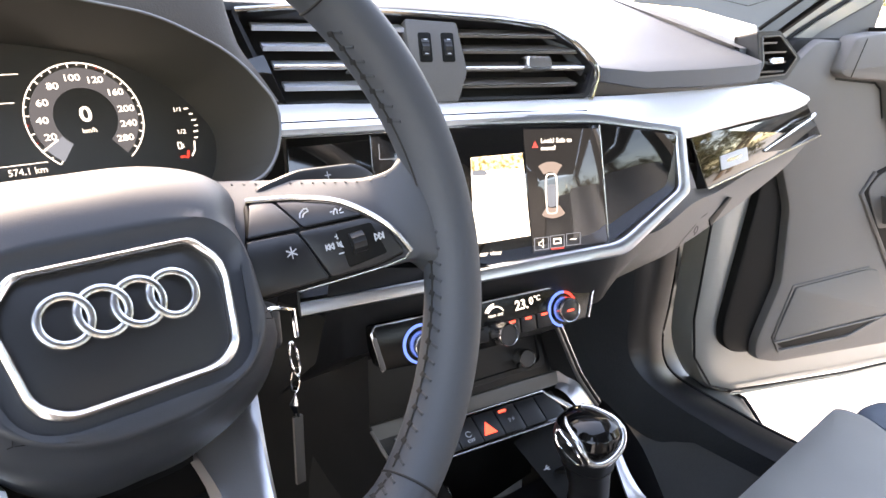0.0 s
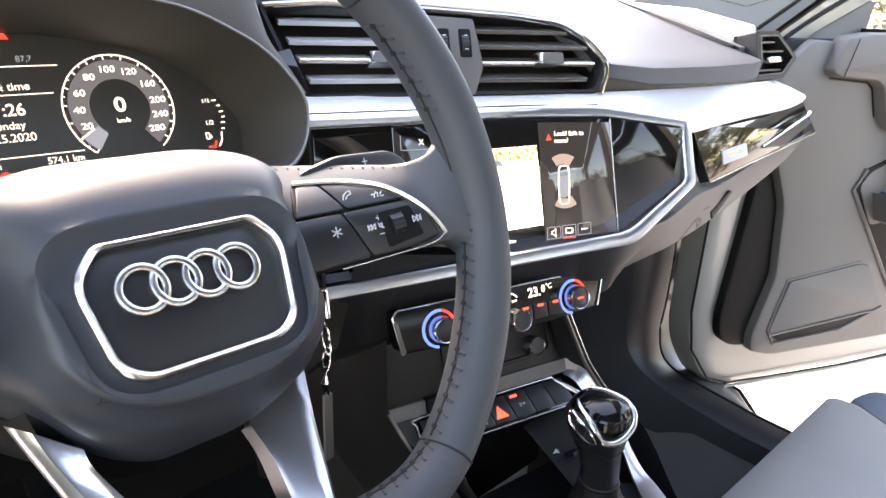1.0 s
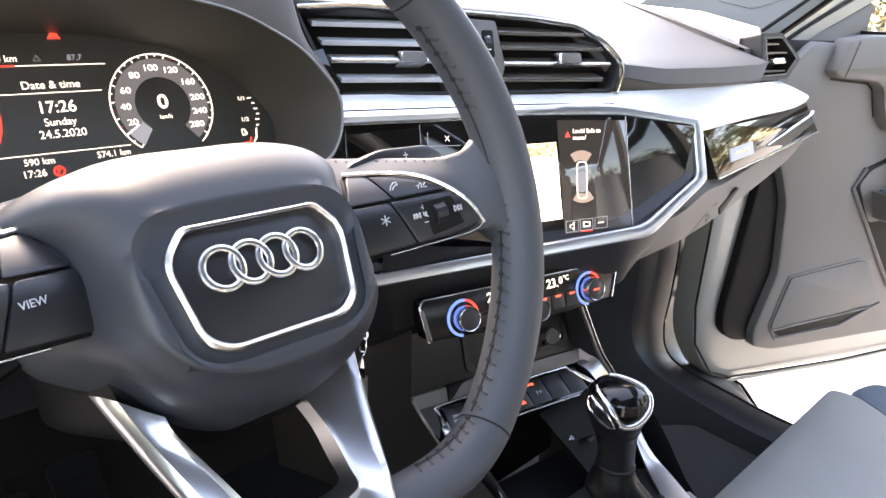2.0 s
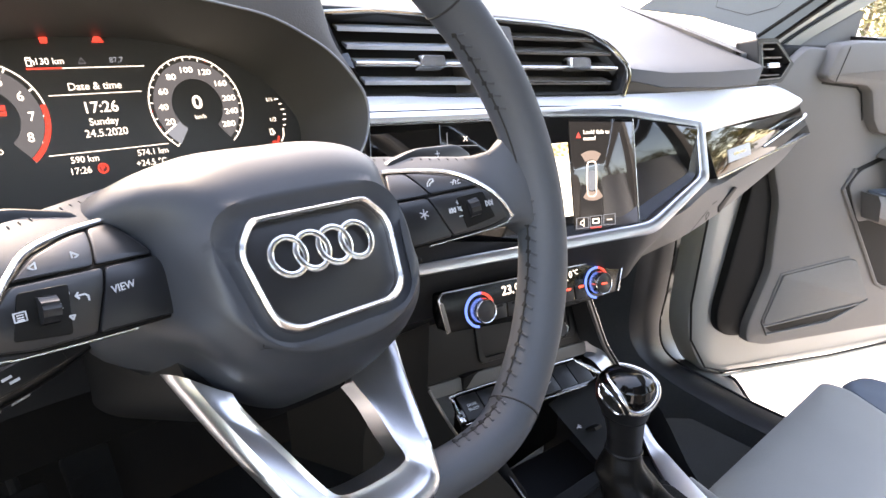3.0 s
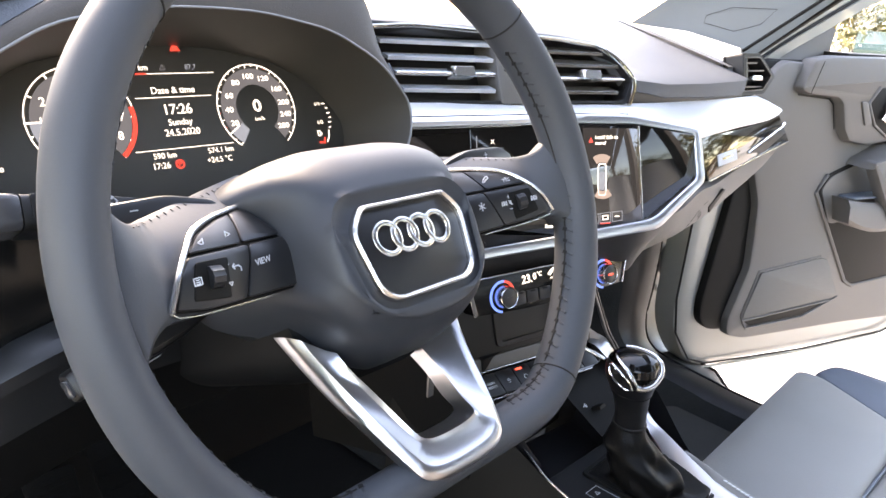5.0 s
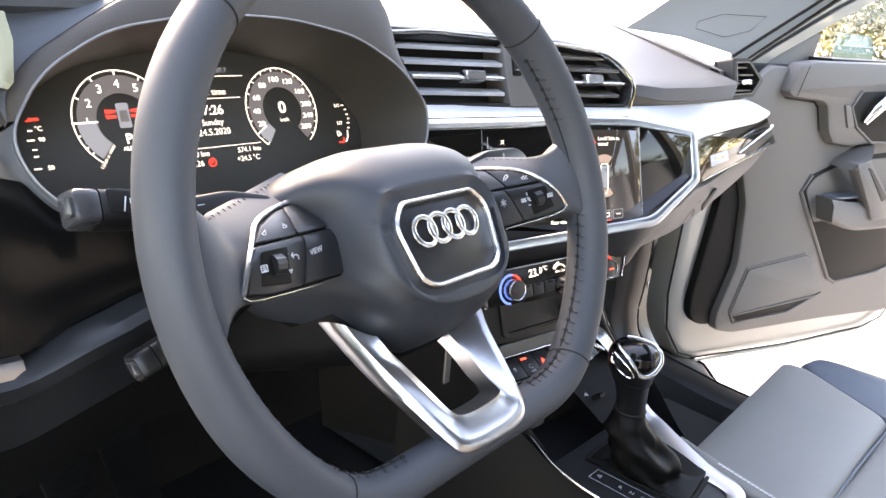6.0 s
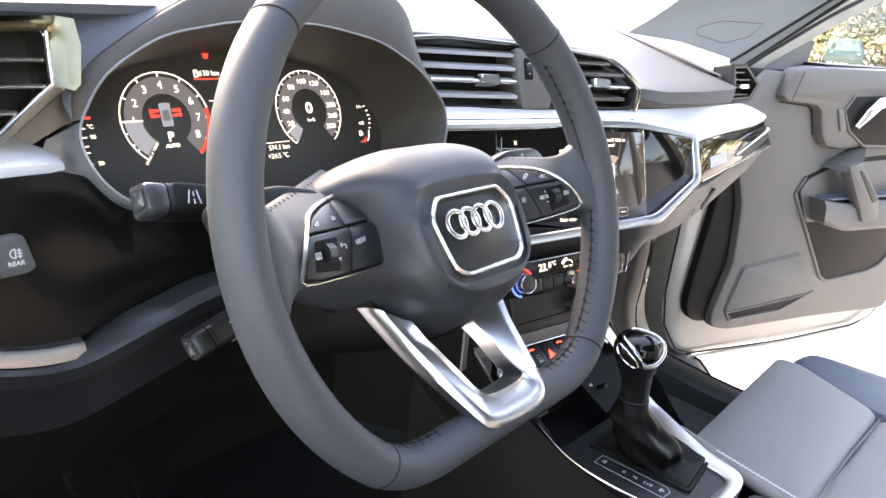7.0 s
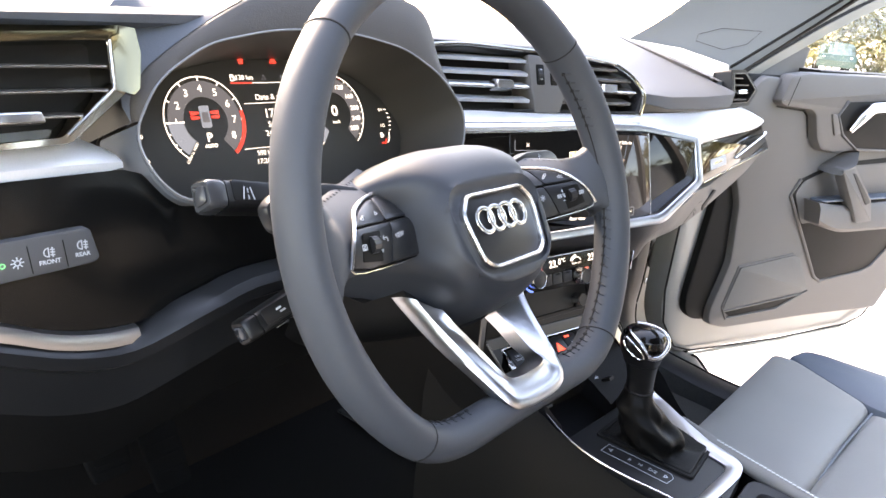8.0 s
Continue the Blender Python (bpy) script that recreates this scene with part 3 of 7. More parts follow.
    flat = [(-0.0300, -0.0720, -0.050), (-0.0290, -0.0805, -0.046), (-0.0300, -0.0965, -0.032), (-0.0270, -0.1115, -0.017)]
    right = [((-a[0], a[1], a[2]), (-b[0], b[1], b[2])) for a, b in ([(p[0], q) for p, q in zip(left, flat)] + left[4:])[::-1]]
    loops = []
    for a, b in left + [((0, -0.1437, 0.0075), (0, -0.1220, -0.0008))] + right:
        a, b = Vector(a), Vector(b)
        q = b - a
        up = Vector((0, 0.25, 1)).normalized()
        lo = Vector((0, 0, -0.010))
        loops.append([a + lo, a, a + q * 0.10 + up * 0.0022, a + q * 0.30 + up * 0.0030, a + q * 0.36 + up * 0.0022, a + q * 0.85 - up * 0.0012, b, b + lo * 1.8])
    part("lower_spoke", loft(spread(loops, 3)), M_SPOKE, wheel, "satin chrome lower spoke")


build_wheel()


# ---- steering column with stalks and key ----
def build_column():
    col = thing("steering_column", F_WHEEL, "matt black steering column shroud behind the wheel", "steering column")
    sh = rounded([(-0.055, 0.035), (0.055, 0.035), (0.068, -0.010), (0.055, -0.070), (0.03, -0.085), (-0.03, -0.085), (-0.055, -0.070), (-0.068, -0.010)], 0.02, 4)
    part("shroud", loft([[(x * 0.86, y * 0.86, -0.045) for x, y in sh], [(x, y, -0.055) for x, y in sh], [(x * 1.05, y * 1.05, -0.12) for x, y in sh], [(x * 1.12, y * 1.1, -0.22) for x, y in sh]]), M_BLACK, col)
    # shift paddle behind the right and left spokes
    for s in (-1, 1):
        q = rounded([(s * 0.090, 0.040), (s * 0.118, 0.0465), (s * 0.158, 0.0455), (s * 0.170, 0.037), (s * 0.165, 0.020), (s * 0.085, 0.012)], 0.006, 4)
        pd = part("shift_paddle", plate(q, -0.056, -0.046, 0.003), M_BTN, col, "satin black shift paddle")
        strokes([[(-.6, 0), (.6, 0)]] + ([[(0, -.6), (0, .6)]] if s > 0 else []), 0.0003, M_ICON, pd, s * 0.136, 0.0405, -0.0459, "paddle_mark", 0.0030)
    # stalks
    def stalk(name, tip, root, r0, r1, label, flatness, skin):
        ob = thing(name, Matrix.Translation(root), label, "stalk")
        d = Vector(tip) - Vector(root)
        n = d.length
        x = d.normalized()
        z = Vector((0, -0.86, 0.5))
        y = z.cross(x).normalized()
        z = x.cross(y)
        m = Matrix((x, y, z)).transposed().to_4x4()
        prof = rounded([(-r1, -r1 * flatness), (r1, -r1 * flatness), (r1 * 0.8, r1 * flatness), (-r1 * 0.8, r1 * flatness)], r1 * 0.35, 3)
        def sec(t, k):
            return [(t * n, a * k, b * k) for a, b in prof]
        part("arm", loft([sec(0, 0.5), sec(0.25, 0.55), sec(0.42, 0.9), sec(0.55, 1.0), sec(0.90, 1.0)]), M_GRIP, ob, "satin housing", m=m)
        fp = rounded([(n * 0.40, -r1 * 0.62), (n * 0.87, -r1 * 0.80), (n * 0.87, r1 * 0.45), (n * 0.40, r1 * 0.50)], r1 * 0.2, 3)
        part("face_plate", plate(fp, r1 * flatness - 0.001, r1 * flatness + 0.0006, 0.0004), M_GRIP, ob, "satin black face", m=m)
        part("tip", loft([sec(0.905, 0.97), sec(0.93, 1.02), sec(0.985, 0.98), sec(1.0, 0.84)]), skin, ob, m=m)
        part("end_button", loft([[(n * 1.0 - 0.001, a * 0.62, b * 0.62) for a, b in prof], [(n * 1.0 + 0.0012, a * 0.60, b * 0.60) for a, b in prof], [(n * 1.0 + 0.0018, a * 0.5, b * 0.5) for a, b in prof]]), M_STALK, ob, "grey push button", m=m)
        return ob, m, n
    ob, m, n = stalk("indicator_stalk", (-0.190, 0.098, 1.069), (-0.058, 0.112, 1.043), 0.006, 0.0112, "black indicator stalk with lane-assist button at its tip", 0.8, M_STALK)
    strokes([[(-.9, -.8), (-.5, .8)], [(.9, -.8), (.5, .8)], [(0, -.8), (0, -.3)], [(0, .1), (0, .6)]], 0.0004, M_ICON, ob, *(m @ Vector((n * 0.80, 0, 0.0108))).to_tuple(), "lane_mark", 0.005).matrix_basis = m @ Matrix.Translation((n * 0.78, 0.000, 0.0097)) @ Matrix.Rotation(radians(180), 4, "Z")
    strokes([[(-1, 0), (-.4, .6), (-.4, .3), (.4, .3), (.4, .6), (1, 0), (.4, -.6), (.4, -.3), (-.4, -.3), (-.4, -.6), (-1, 0)]], 0.00035, M_ICON, ob, 0, 0, 0, "arrow_mark", 0.0048).matrix_basis = m @ Matrix.Translation((n * 0.58, -0.005, 0.0097)) @ Matrix.Rotation(radians(180), 4, "Z")
    strokes([[(-.9, 0), (.9, 0)], [(-.5, .6), (-.5, -.6)], [(.2, .7), (.9, .4)], [(.2, -.7), (.9, -.4)]], 0.00035, M_ICON, ob, 0, 0, 0, "beam_mark", 0.004).matrix_basis = m @ Matrix.Translation((n * 0.57, 0.004, 0.0097)) @ Matrix.Rotation(radians(180), 4, "Z")
    ob, m, n = stalk("cruise_stalk", (-0.164, 0.094, 0.968), (-0.05, 0.105, 0.995), 0.005, 0.0098, "black cruise control stalk below the indicator stalk", 0.9, M_GRIP)
    for du in (0.62, 0.74):
        strokes([[(-1, -.5), (1, -.5), (1, .5), (-1, .5), (-1, -.5)], [(-.4, 0), (.4, 0)]], 0.0005, M_ICON, ob, 0, 0, 0, "cruise_mark", 0.004).matrix_basis = m @ Matrix.Translation((n * du, 0.0101, 0.002)) @ Matrix.Rotation(radians(-80), 4, "X")
        strokes([[(-.8, .4), (.2, .4)], [(-.2, -.3), (.8, -.3)]], 0.0007, M_ICON, ob, 0, 0, 0, "cruise_mark", 0.004).matrix_basis = m @ Matrix.Translation((n * du, -0.001, 0.0096))
    # key with ring and fob hanging from the lock
    key = thing("car_key", Matrix.Translation((0.119, 0.100, 0.962)), "black car key in the lock with steel ring and metal tag", "key")
    part("lock_cover", plate(rounded([(-0.020, -0.018), (0.024, -0.016), (0.026, 0.012), (0.016, 0.018), (-0.020, 0.018)], 0.006, 4), -0.02, 0.0, 0.003), M_BTN, key, m=frame_at((-0.012, 0.01, 0.0), 5, 15))
    part("key_edge", tube([(-0.03, -0.004, 0.019), (0.0, -0.004, 0.0185), (0.014, -0.004, 0.014), (0.016, -0.004, -0.006)], 0.0016, 8), M_BRIGHT, key, "bright chrome key edge")
    strokes([[(-.8, -.6), (.8, -.6), (.8, .6), (-.8, .6), (-.8, -.6)], [(0, -.6), (0, .6)]], 0.00035, M_ICON, key, 0, 0, 0, "boot_mark", 0.0045).matrix_basis = frame_at((-0.018, -0.006, 0.004), 5, 15)
    ringp = [(0.012 + 0.0028 * math.cos(b), -0.006 + 0.003 * math.sin(b), -0.020 + 0.011 * math.sin(b)) for b in [2 * math.pi * i / 24 for i in range(24)]]
    part("split_ring", tube(ringp, 0.0010, 6, closed=True), M_BRIGHT, key, "steel split ring")
    ringp = [(0.012 + 0.0038 * math.sin(b), -0.006 + 0.001 * math.sin(b), -0.036 + 0.009 * math.cos(b)) for b in [2 * math.pi * i / 20 for i in range(20)]]
    part("split_ring", tube(ringp, 0.0008, 6, closed=True), M_BRIGHT, key)
    part("strap", tube([(0.012, -0.006, -0.042), (0.010, -0.006, -0.054), (0.013, -0.005, -0.064)], [0.0022, 0.003, 0.0022], 8, flat=0.5), M_BRIGHT, key, "dented chrome strap")
    bm = box(-0.0035, 0.0035, -0.0012, 0.0012, -0.118, -0.064, 0.0006)
    part("tag", bm, M_LEDGE, key, "slim brushed metal tag", m=Matrix.Translation((0.013, -0.005, 0)))


build_column()


# ---- instrument cluster ----
F_CL = frame_at((0.007, 0.2835, 1.078), 0, 20.8)


def build_cluster():
    ob = thing("instrument_cluster", F_CL, "digital instrument cluster with two round dials under a soft hood", "instrument panel")
    half = [(0.0, 0.0585), (0.045, 0.0570), (0.111, 0.0445), (0.160, 0.0165), (0.1855, -0.021), (0.1790, -0.050), (0.160, -0.0725), (0.07, -0.079), (0.0, -0.079)]
    pts = [(x - 0.004, y) for x, y in half] + [(-x - 0.004, y) for x, y in half[-2:0:-1]]
    mouth = rounded(pts, 0.020, 5)
    disp = [((x + 0.004) * 0.955 - 0.004, y * 0.975) for x, y in mouth]
    def sc(k, ky, dv, w):
        return [((x + 0.004) * k - 0.004, y * ky + dv, w) for x, y in mouth]
    part("recess", loft([sc(1, 1, 0, 0.0895), sc(0.985, 0.975, 0, 0.080), sc(0.96, 0.975, 0, 0.03), sc(0.945, 0.97, 0, 0.0)], cap0=False), M_MATTGLASS, ob, "dark satin recess")
    part("chrome_ring", tube([(x, y, 0.0905) for x, y in mouth], 0.0010, 8, closed=True), mat("satin grey bezel", (0.20, 0.20, 0.20), 0.4, metal=0.3, wear=0.1), ob, "thin satin silver outline")
    # the hood: a tall shade-toned front over the mouth that folds back over a soft crest
    outer = [(-0.1865, -0.012), (-0.1830, 0.006), (-0.1690, 0.0245), (-0.1440, 0.0420), (-0.0940, 0.0710), (-0.045, 0.0930), (0.010, 0.1040), (0.065, 0.1050), (0.115, 0.1000), (0.1480, 0.0900), (0.1600, 0.0720), (0.1620, 0.0450), (0.1650, 0.0220), (0.1760, 0.0000), (0.1845, -0.0180)]
    outer = [p[0] for p in spread([[(x, y, 0)] for x, y in outer], 4)]
    def inner_edge(p):
        d = Vector((p[0] + 0.004, p[1] + 0.030)).normalized()
        best = max((Vector((x + 0.004, y + 0.030)).normalized().dot(d), x, y) for x, y in rim_line)
        return best[1], best[2]
    rim_line = [p for k in range(len(mouth)) for p in [tuple(Vector(mouth[k - 1]).lerp(Vector(mouth[k]), t / 6)) for t in range(6)]]
    rows = []
    for p in outer:
        x, y = inner_edge(p)
        a, b = Vector((x, y, 0.0895)), Vector((p[0], p[1], 0.0))
        row = [(a.x, a.y, 0.0880), (a.x, a.y, 0.0900)]
        for t, w in ((0.12, 0.0905), (0.5, 0.0890), (0.88, 0.0865), (0.97, 0.0840)):
            row.append((a.x + (b.x - a.x) * t, a.y + (b.y - a.y) * t, w))
        c = Vector((-0.004, -0.030))
        o = (Vector((b.x, b.y)) - c).normalized()
        for g, w in ((0.0, 0.0790), (0.0010, 0.0700), (0.0, 0.030), (-0.004, -0.04), (-0.010, -0.14)):
            row.append((b.x + o.x * g, b.y + o.y * g, w))
        rows.append(row)
    part("hood", loft(rows, closed=False), M_HOOD, ob, "tall soft hood, coloured dark for its shaded front")
    # soft skin from the hood's flank to the dash pad on the door side
    back = F_CL.inverted()
    skin = []
    for p in outer:
        if p[0] > -0.06:
            continue
        c = F_CL @ Vector((p[0], p[1], 0.0835))
        xt = max(c.x * 1.06, -0.180)
        e = min(max((c.x + 0.186) / 0.05, 0), 1)
        far = Vector((xt, float(np.interp(xt, (-0.18, -0.16, 0.0), (0.232, 0.256, 0.290))), (1.180 * e + min(c.z + 0.03, 1.172) * (1 - e))))
        skin.append([back @ (c + Vector((0, 0.006, -0.004))), back @ c, back @ (c.lerp(far, 0.25) + Vector((-0.002, 0, 0.001))), back @ c.lerp(far, 0.6), back @ far, back @ (far + Vector((0, 0.06, -0.002)))])
    part("hood_skin", loft(skin, closed=False), M_PAD, ob, "soft grey skin beside the hood")
    lower = [(x, y) for x, y in mouth if y < -0.010]
    lower.sort(key=lambda p: math.atan2(p[0], -p[1] - 0.03))
    part("lower_lip", loft([[(x, y, 0.0890), (x * 1.006, y * 1.012, 0.0897), (x * 1.012, y * 1.03, 0.0880), (x * 1.012, y * 1.03, 0.030)] for x, y in lower], closed=False), M_PAD, ob)
    # what the display shows
    w = 0.0012
    scr = part("display", plate(disp, -0.004, 0.001, 0.0005), M_MATTGLASS, ob, "dark display")
    def dial(cu, r, a0, a1):
        g = part("dial_face", arc_band(r * 0.54, r * 0.90, a1, a0, 0, 0.0003), M_DIM, scr, "grey dial band", m=at(cu, 0, w))
        part("dial_ring", arc_band(r * 0.978, r, a1, a0, 0, 0.0004, 64), M_WHITE, scr, m=at(cu, 0, w))
        return g
    R = 0.0404
    dial(-0.0765, R, 232, -52)
    dial(0.0765, R, 232, -52)
    def tick(cu, a, l, mt=M_WHITE, wd=0.0006):
        a = radians(a)
        p0, p1 = Vector((math.cos(a), math.sin(a))) * R * 0.985, Vector((math.cos(a), math.sin(a))) * R * (1 - l)
        strokes([[p0, p1]], wd, mt, scr, cu, 0, w, "tick")
    for i, sp in enumerate(range(0, 29)):
        a = 232 - (232 - (-40)) * i / 28
        tick(0.0765, a, 0.05 if i % 2 else 0.085, M_RED if i in (3, 5, 17) else M_WHITE, 0.0004)
    for a, s in ((204, "20"), (180, "40"), (155, "60"), (126, "80"), (97, "100"), (66, "120"), (35, "160"), (8, "200"), (-14, "240"), (-37, "280")):
        text(s, 0.0066, M_WHITE, scr, 0.0765 + 0.0292 * math.cos(radians(a)), 0.0292 * math.sin(radians(a)), w + 0.0004, bold=0.0001, squeeze=1.25)
    part("pointer_field", arc_band(R * 0.56, R * 0.92, 212, 234, 0, 0.0003, 8), M_DIM2, scr, m=at(0.0765, 0, w + 0.0003))
    strokes([[(0.66 * R * math.cos(radians(212)), 0.66 * R * math.sin(radians(212))), (R * math.cos(radians(212)), R * math.sin(radians(212)))]], 0.0006, M_WHITE, scr, 0.0765, 0, w + 0.0004, "pointer")
    text("0", 0.0150, M_WHITE, scr, 0.0765, 0.0020, w, bold=0.0003, squeeze=1.15)
    text("km/h", 0.0050, M_WHITE, scr, 0.0765, -0.0095, w)
    # rev counter
    for i, a in enumerate((180, 150, 120, 90, 60, 30, 0, -30)):
        text(str(i + 1), 0.0092, M_WHITE, scr, -0.0765 + 0.0290 * math.cos(radians(a)), 0.0290 * math.sin(radians(a)), w + 0.0004, bold=0.0001)
        tick(-0.0765, a, 0.09)
    for a in (195, 210, 218):
        tick(-0.0765, a, 0.06)
    part("red_zone", arc_band(R * 0.91, R * 1.0, -52, 12, 0, 0.0004, 16), M_RED, scr, m=at(-0.0765, 0, w + 0.0003))
    part("pointer_field", arc_band(R * 0.56, R * 0.92, 180, 230, 0, 0.0003, 10), M_DIM2, scr, m=at(-0.0765, 0, w + 0.0003))
    strokes([[(-0.54 * R, 0), (-R, 0)]], 0.0007, M_WHITE, scr, -0.0765, 0, w + 0.0004, "pointer")
    text("READY", 0.0050, M_DIM2, scr, -0.1035, -0.0150, w + 0.0008)
    text("1/min x 1000", 0.0042, M_WHITE, scr, -0.0965, -0.0275, w, turn=52)
    text("P", 0.0110, M_WHITE, scr, -0.0765, -0.0150, w, bold=0.0003)
    text("READY", 0.0036, M_WHITE, scr, -0.0765 - 0.0272, -0.0125, w + 0.0005, squeeze=1.15)
    text("AUTO", 0.0046, M_WHITE, scr, -0.0765, -0.0225, w, bold=0.0001)
    part("car_cabin", plate(rounded([(-0.0036, -0.0052), (0.0036, -0.0052), (0.0032, 0.0040), (-0.0032, 0.0040)], 0.001, 3), 0.0004, 0.0007, 0.0001), M_DIM, scr, m=at(-0.0765, 0.004, w))
    part("car_symbol", plate(rounded([(-0.0052, -0.0100), (0.0052, -0.0100), (0.0048, 0.0), (0.0052, 0.0100), (-0.0052, 0.0100), (-0.0048, 0.0)], 0.002, 3), 0, 0.0004, 0.0002), M_DIM2, scr, m=at(-0.0765, 0.004, w))
    for s in (-1, 1):
        for dy, t in ((0.0025, 1), (-0.0018, 0.4)):
            part("door_mark", plate([(s * 0.0058, dy), (s * 0.0140, dy - 0.001 * t), (s * 0.0145, dy + 0.0028), (s * 0.0058, dy + 0.0022)], 0, 0.0004, 0.0001), M_RED, scr, m=at(-0.0765, 0.004, w))
    # middle block
    text("Date & time", 0.0078, M_WHITE, scr, 0.000, 0.0195, w)
    text("17:26", 0.0118, M_WHITE, scr, 0.000, 0.0035, w, bold=0.0001)
    text("Sunday", 0.0076, M_WHITE, scr, 0.000, -0.0070, w)
    text("24.5.2020", 0.0080, M_WHITE, scr, 0.000, -0.0155, w)
    for u0, u1, v in ((-0.033, 0.033, 0.0140), (-0.043, 0.044, -0.0285), (-0.043, 0.040, 0.0335)):
        strokes([[(u0, 0), (u1, 0)]], 0.0003, M_WHITE, scr, 0, v, w, "rule")
    strokes([[(-0.043, 0), (-0.020, 0)]], 0.0006, M_RED, scr, 0, 0.0335, w + 0.0003, "rule")
    text("130 km", 0.0066, M_WHITE, scr, -0.0270, 0.0385, w)
    strokes([[(-.6, -.8), (.3, -.8), (.3, .8), (-.6, .8), (-.6, -.8)], [(.3, .3), (.8, .1), (.8, -.6)], [(-.4, .3), (.1, .3)]], 0.00035, M_WHITE, scr, -0.0400, 0.0385, w, "fuel_mark", 0.0035)
    text("87,7", 0.0060, M_DIM2, scr, 0.0200, 0.0385, w)
    strokes([[(-.8, -.6), (.8, -.6), (0, .8), (-.8, -.6)]], 0.0003, M_DIM, scr, -0.0050, 0.0385, w, "mark", 0.003)
    text("590 km", 0.0066, M_WHITE, scr, -0.0100, -0.0335, w, "RIGHT")
    text("17:26", 0.0070, M_WHITE, scr, -0.0170, -0.0415, w, "RIGHT")
    text("574.1 km", 0.0066, M_WHITE, scr, 0.0430, -0.0335, w, "RIGHT")
    text("+24.5 \u00b0C", 0.0066, M_WHITE, scr, 0.0400, -0.0415, w, "RIGHT")
    part("brake_lamp", arc_band(0.0026, 0.0040, 0, 360, 0, 0.0004, 24), M_RED, scr, m=at(-0.0090, -0.0415, w))
    text("P", 0.0052, M_RED, scr, -0.0090, -0.0415, w, bold=0.0002)
    bm = plate([(-0.0045, -0.0035), (0.0045, -0.0035), (0.0, 0.0045)], 0, 0.0004, 0.0001)
    part("warning_triangle", bm, M_RED, scr, "red warning triangle", m=at(0.0095, 0.0555, w + 0.0003))
    bm = plate(rounded([(-0.0022, -0.004), (0.0022, -0.004), (0.0030, 0.0), (0.0012, 0.0012), (0.0018, 0.0036), (-0.0018, 0.0036), (-0.0012, 0.0012), (-0.0030, 0.0)], 0.0005, 2), 0, 0.0004, 0.0001)
    part("belt_lamp", bm, M_RED, scr, "red seat belt lamp", m=at(-0.0275, 0.0555, w + 0.0003))
    # small scales at the sides
    for i, (u, v) in enumerate(((0.1515, 0.0005), (0.1540, -0.0040), (0.1555, -0.0090), (0.1560, -0.0135), (0.1550, -0.0180), (0.1535, -0.0230))):
        strokes([[(-0.0018 if i % 2 == 0 else -0.0010, 0), (0.0012, 0)]], 0.0005, M_WHITE, scr, u, v, w, "scale_mark")
    strokes([[(0.0025, 0.007), (0.001, 0.0), (-0.002, -0.004)]], 0.0006, M_WHITE, scr, 0.1490, -0.0330, w, "needle_mark")
    text("1/1", 0.0050, M_WHITE, scr, 0.1440, 0.0003, w, squeeze=1.2)
    text("1/2", 0.0050, M_WHITE, scr, 0.1430, -0.0175, w, squeeze=1.2)
    strokes([[(-0.004, -0.001), (-0.001, -0.001)], [(0.001, -0.002), (0.003, 0.003)]], 0.0009, M_RED, scr, 0.1420, -0.0360, w, "red_mark")
    for v, long in ((0.004, 0), (-0.003, 0), (-0.010, 1), (-0.017, 0), (-0.022, 0), (-0.031, 1)):
        strokes([[(-0.0012 - 0.002 * long, 0), (0.0014, 0)]], 0.0005, M_RED if v > 0 else M_WHITE, scr, -0.1470, v, w, "scale_mark")
    strokes([[(-0.003, 0), (0.003, 0)]], 0.0011, M_RED, scr, -0.1430, 0.0050, w, "red_mark")
    text("90", 0.0046, M_WHITE, scr, -0.1405, -0.0100, w)
    text("50", 0.0046, M_WHITE, scr, -0.1390, -0.0310, w)
    strokes([[(-.6, -.8), (.3, -.8), (.3, .8), (-.6, .8), (-.6, -.8)], [(.3, .3), (.8, .1), (.8, -.6)]], 0.00035, M_WHITE, scr, 0.1395, -0.0280, w, "fuel_mark", 0.003)
    text("\u00b0C", 0.0048, M_WHITE, scr, -0.1410, -0.0020, w)


build_cluster()


# ---- dashboard ----
F_SCR = frame_at((0.36, 0.116, 1.02), 25, 23)
F_VNT = frame_at((0.346, 0.178, 1.111), 23, 20)
F_CLI = frame_at((0.349, 0.107, 0.8935), 13, 15)
F_PAS = frame_at((0.75, 0.085, 1.02), 0, 19)
F_STK = frame_at((0.42, 0.140, 0.825), 13, 20)
F_SWR = frame_at((0.363, 0.122, 0.776), 13, 62)
dash = thing("dashboard", Matrix.Identity(4), "dark grey dashboard with satin silver trim and piano black panels", "dashboard")


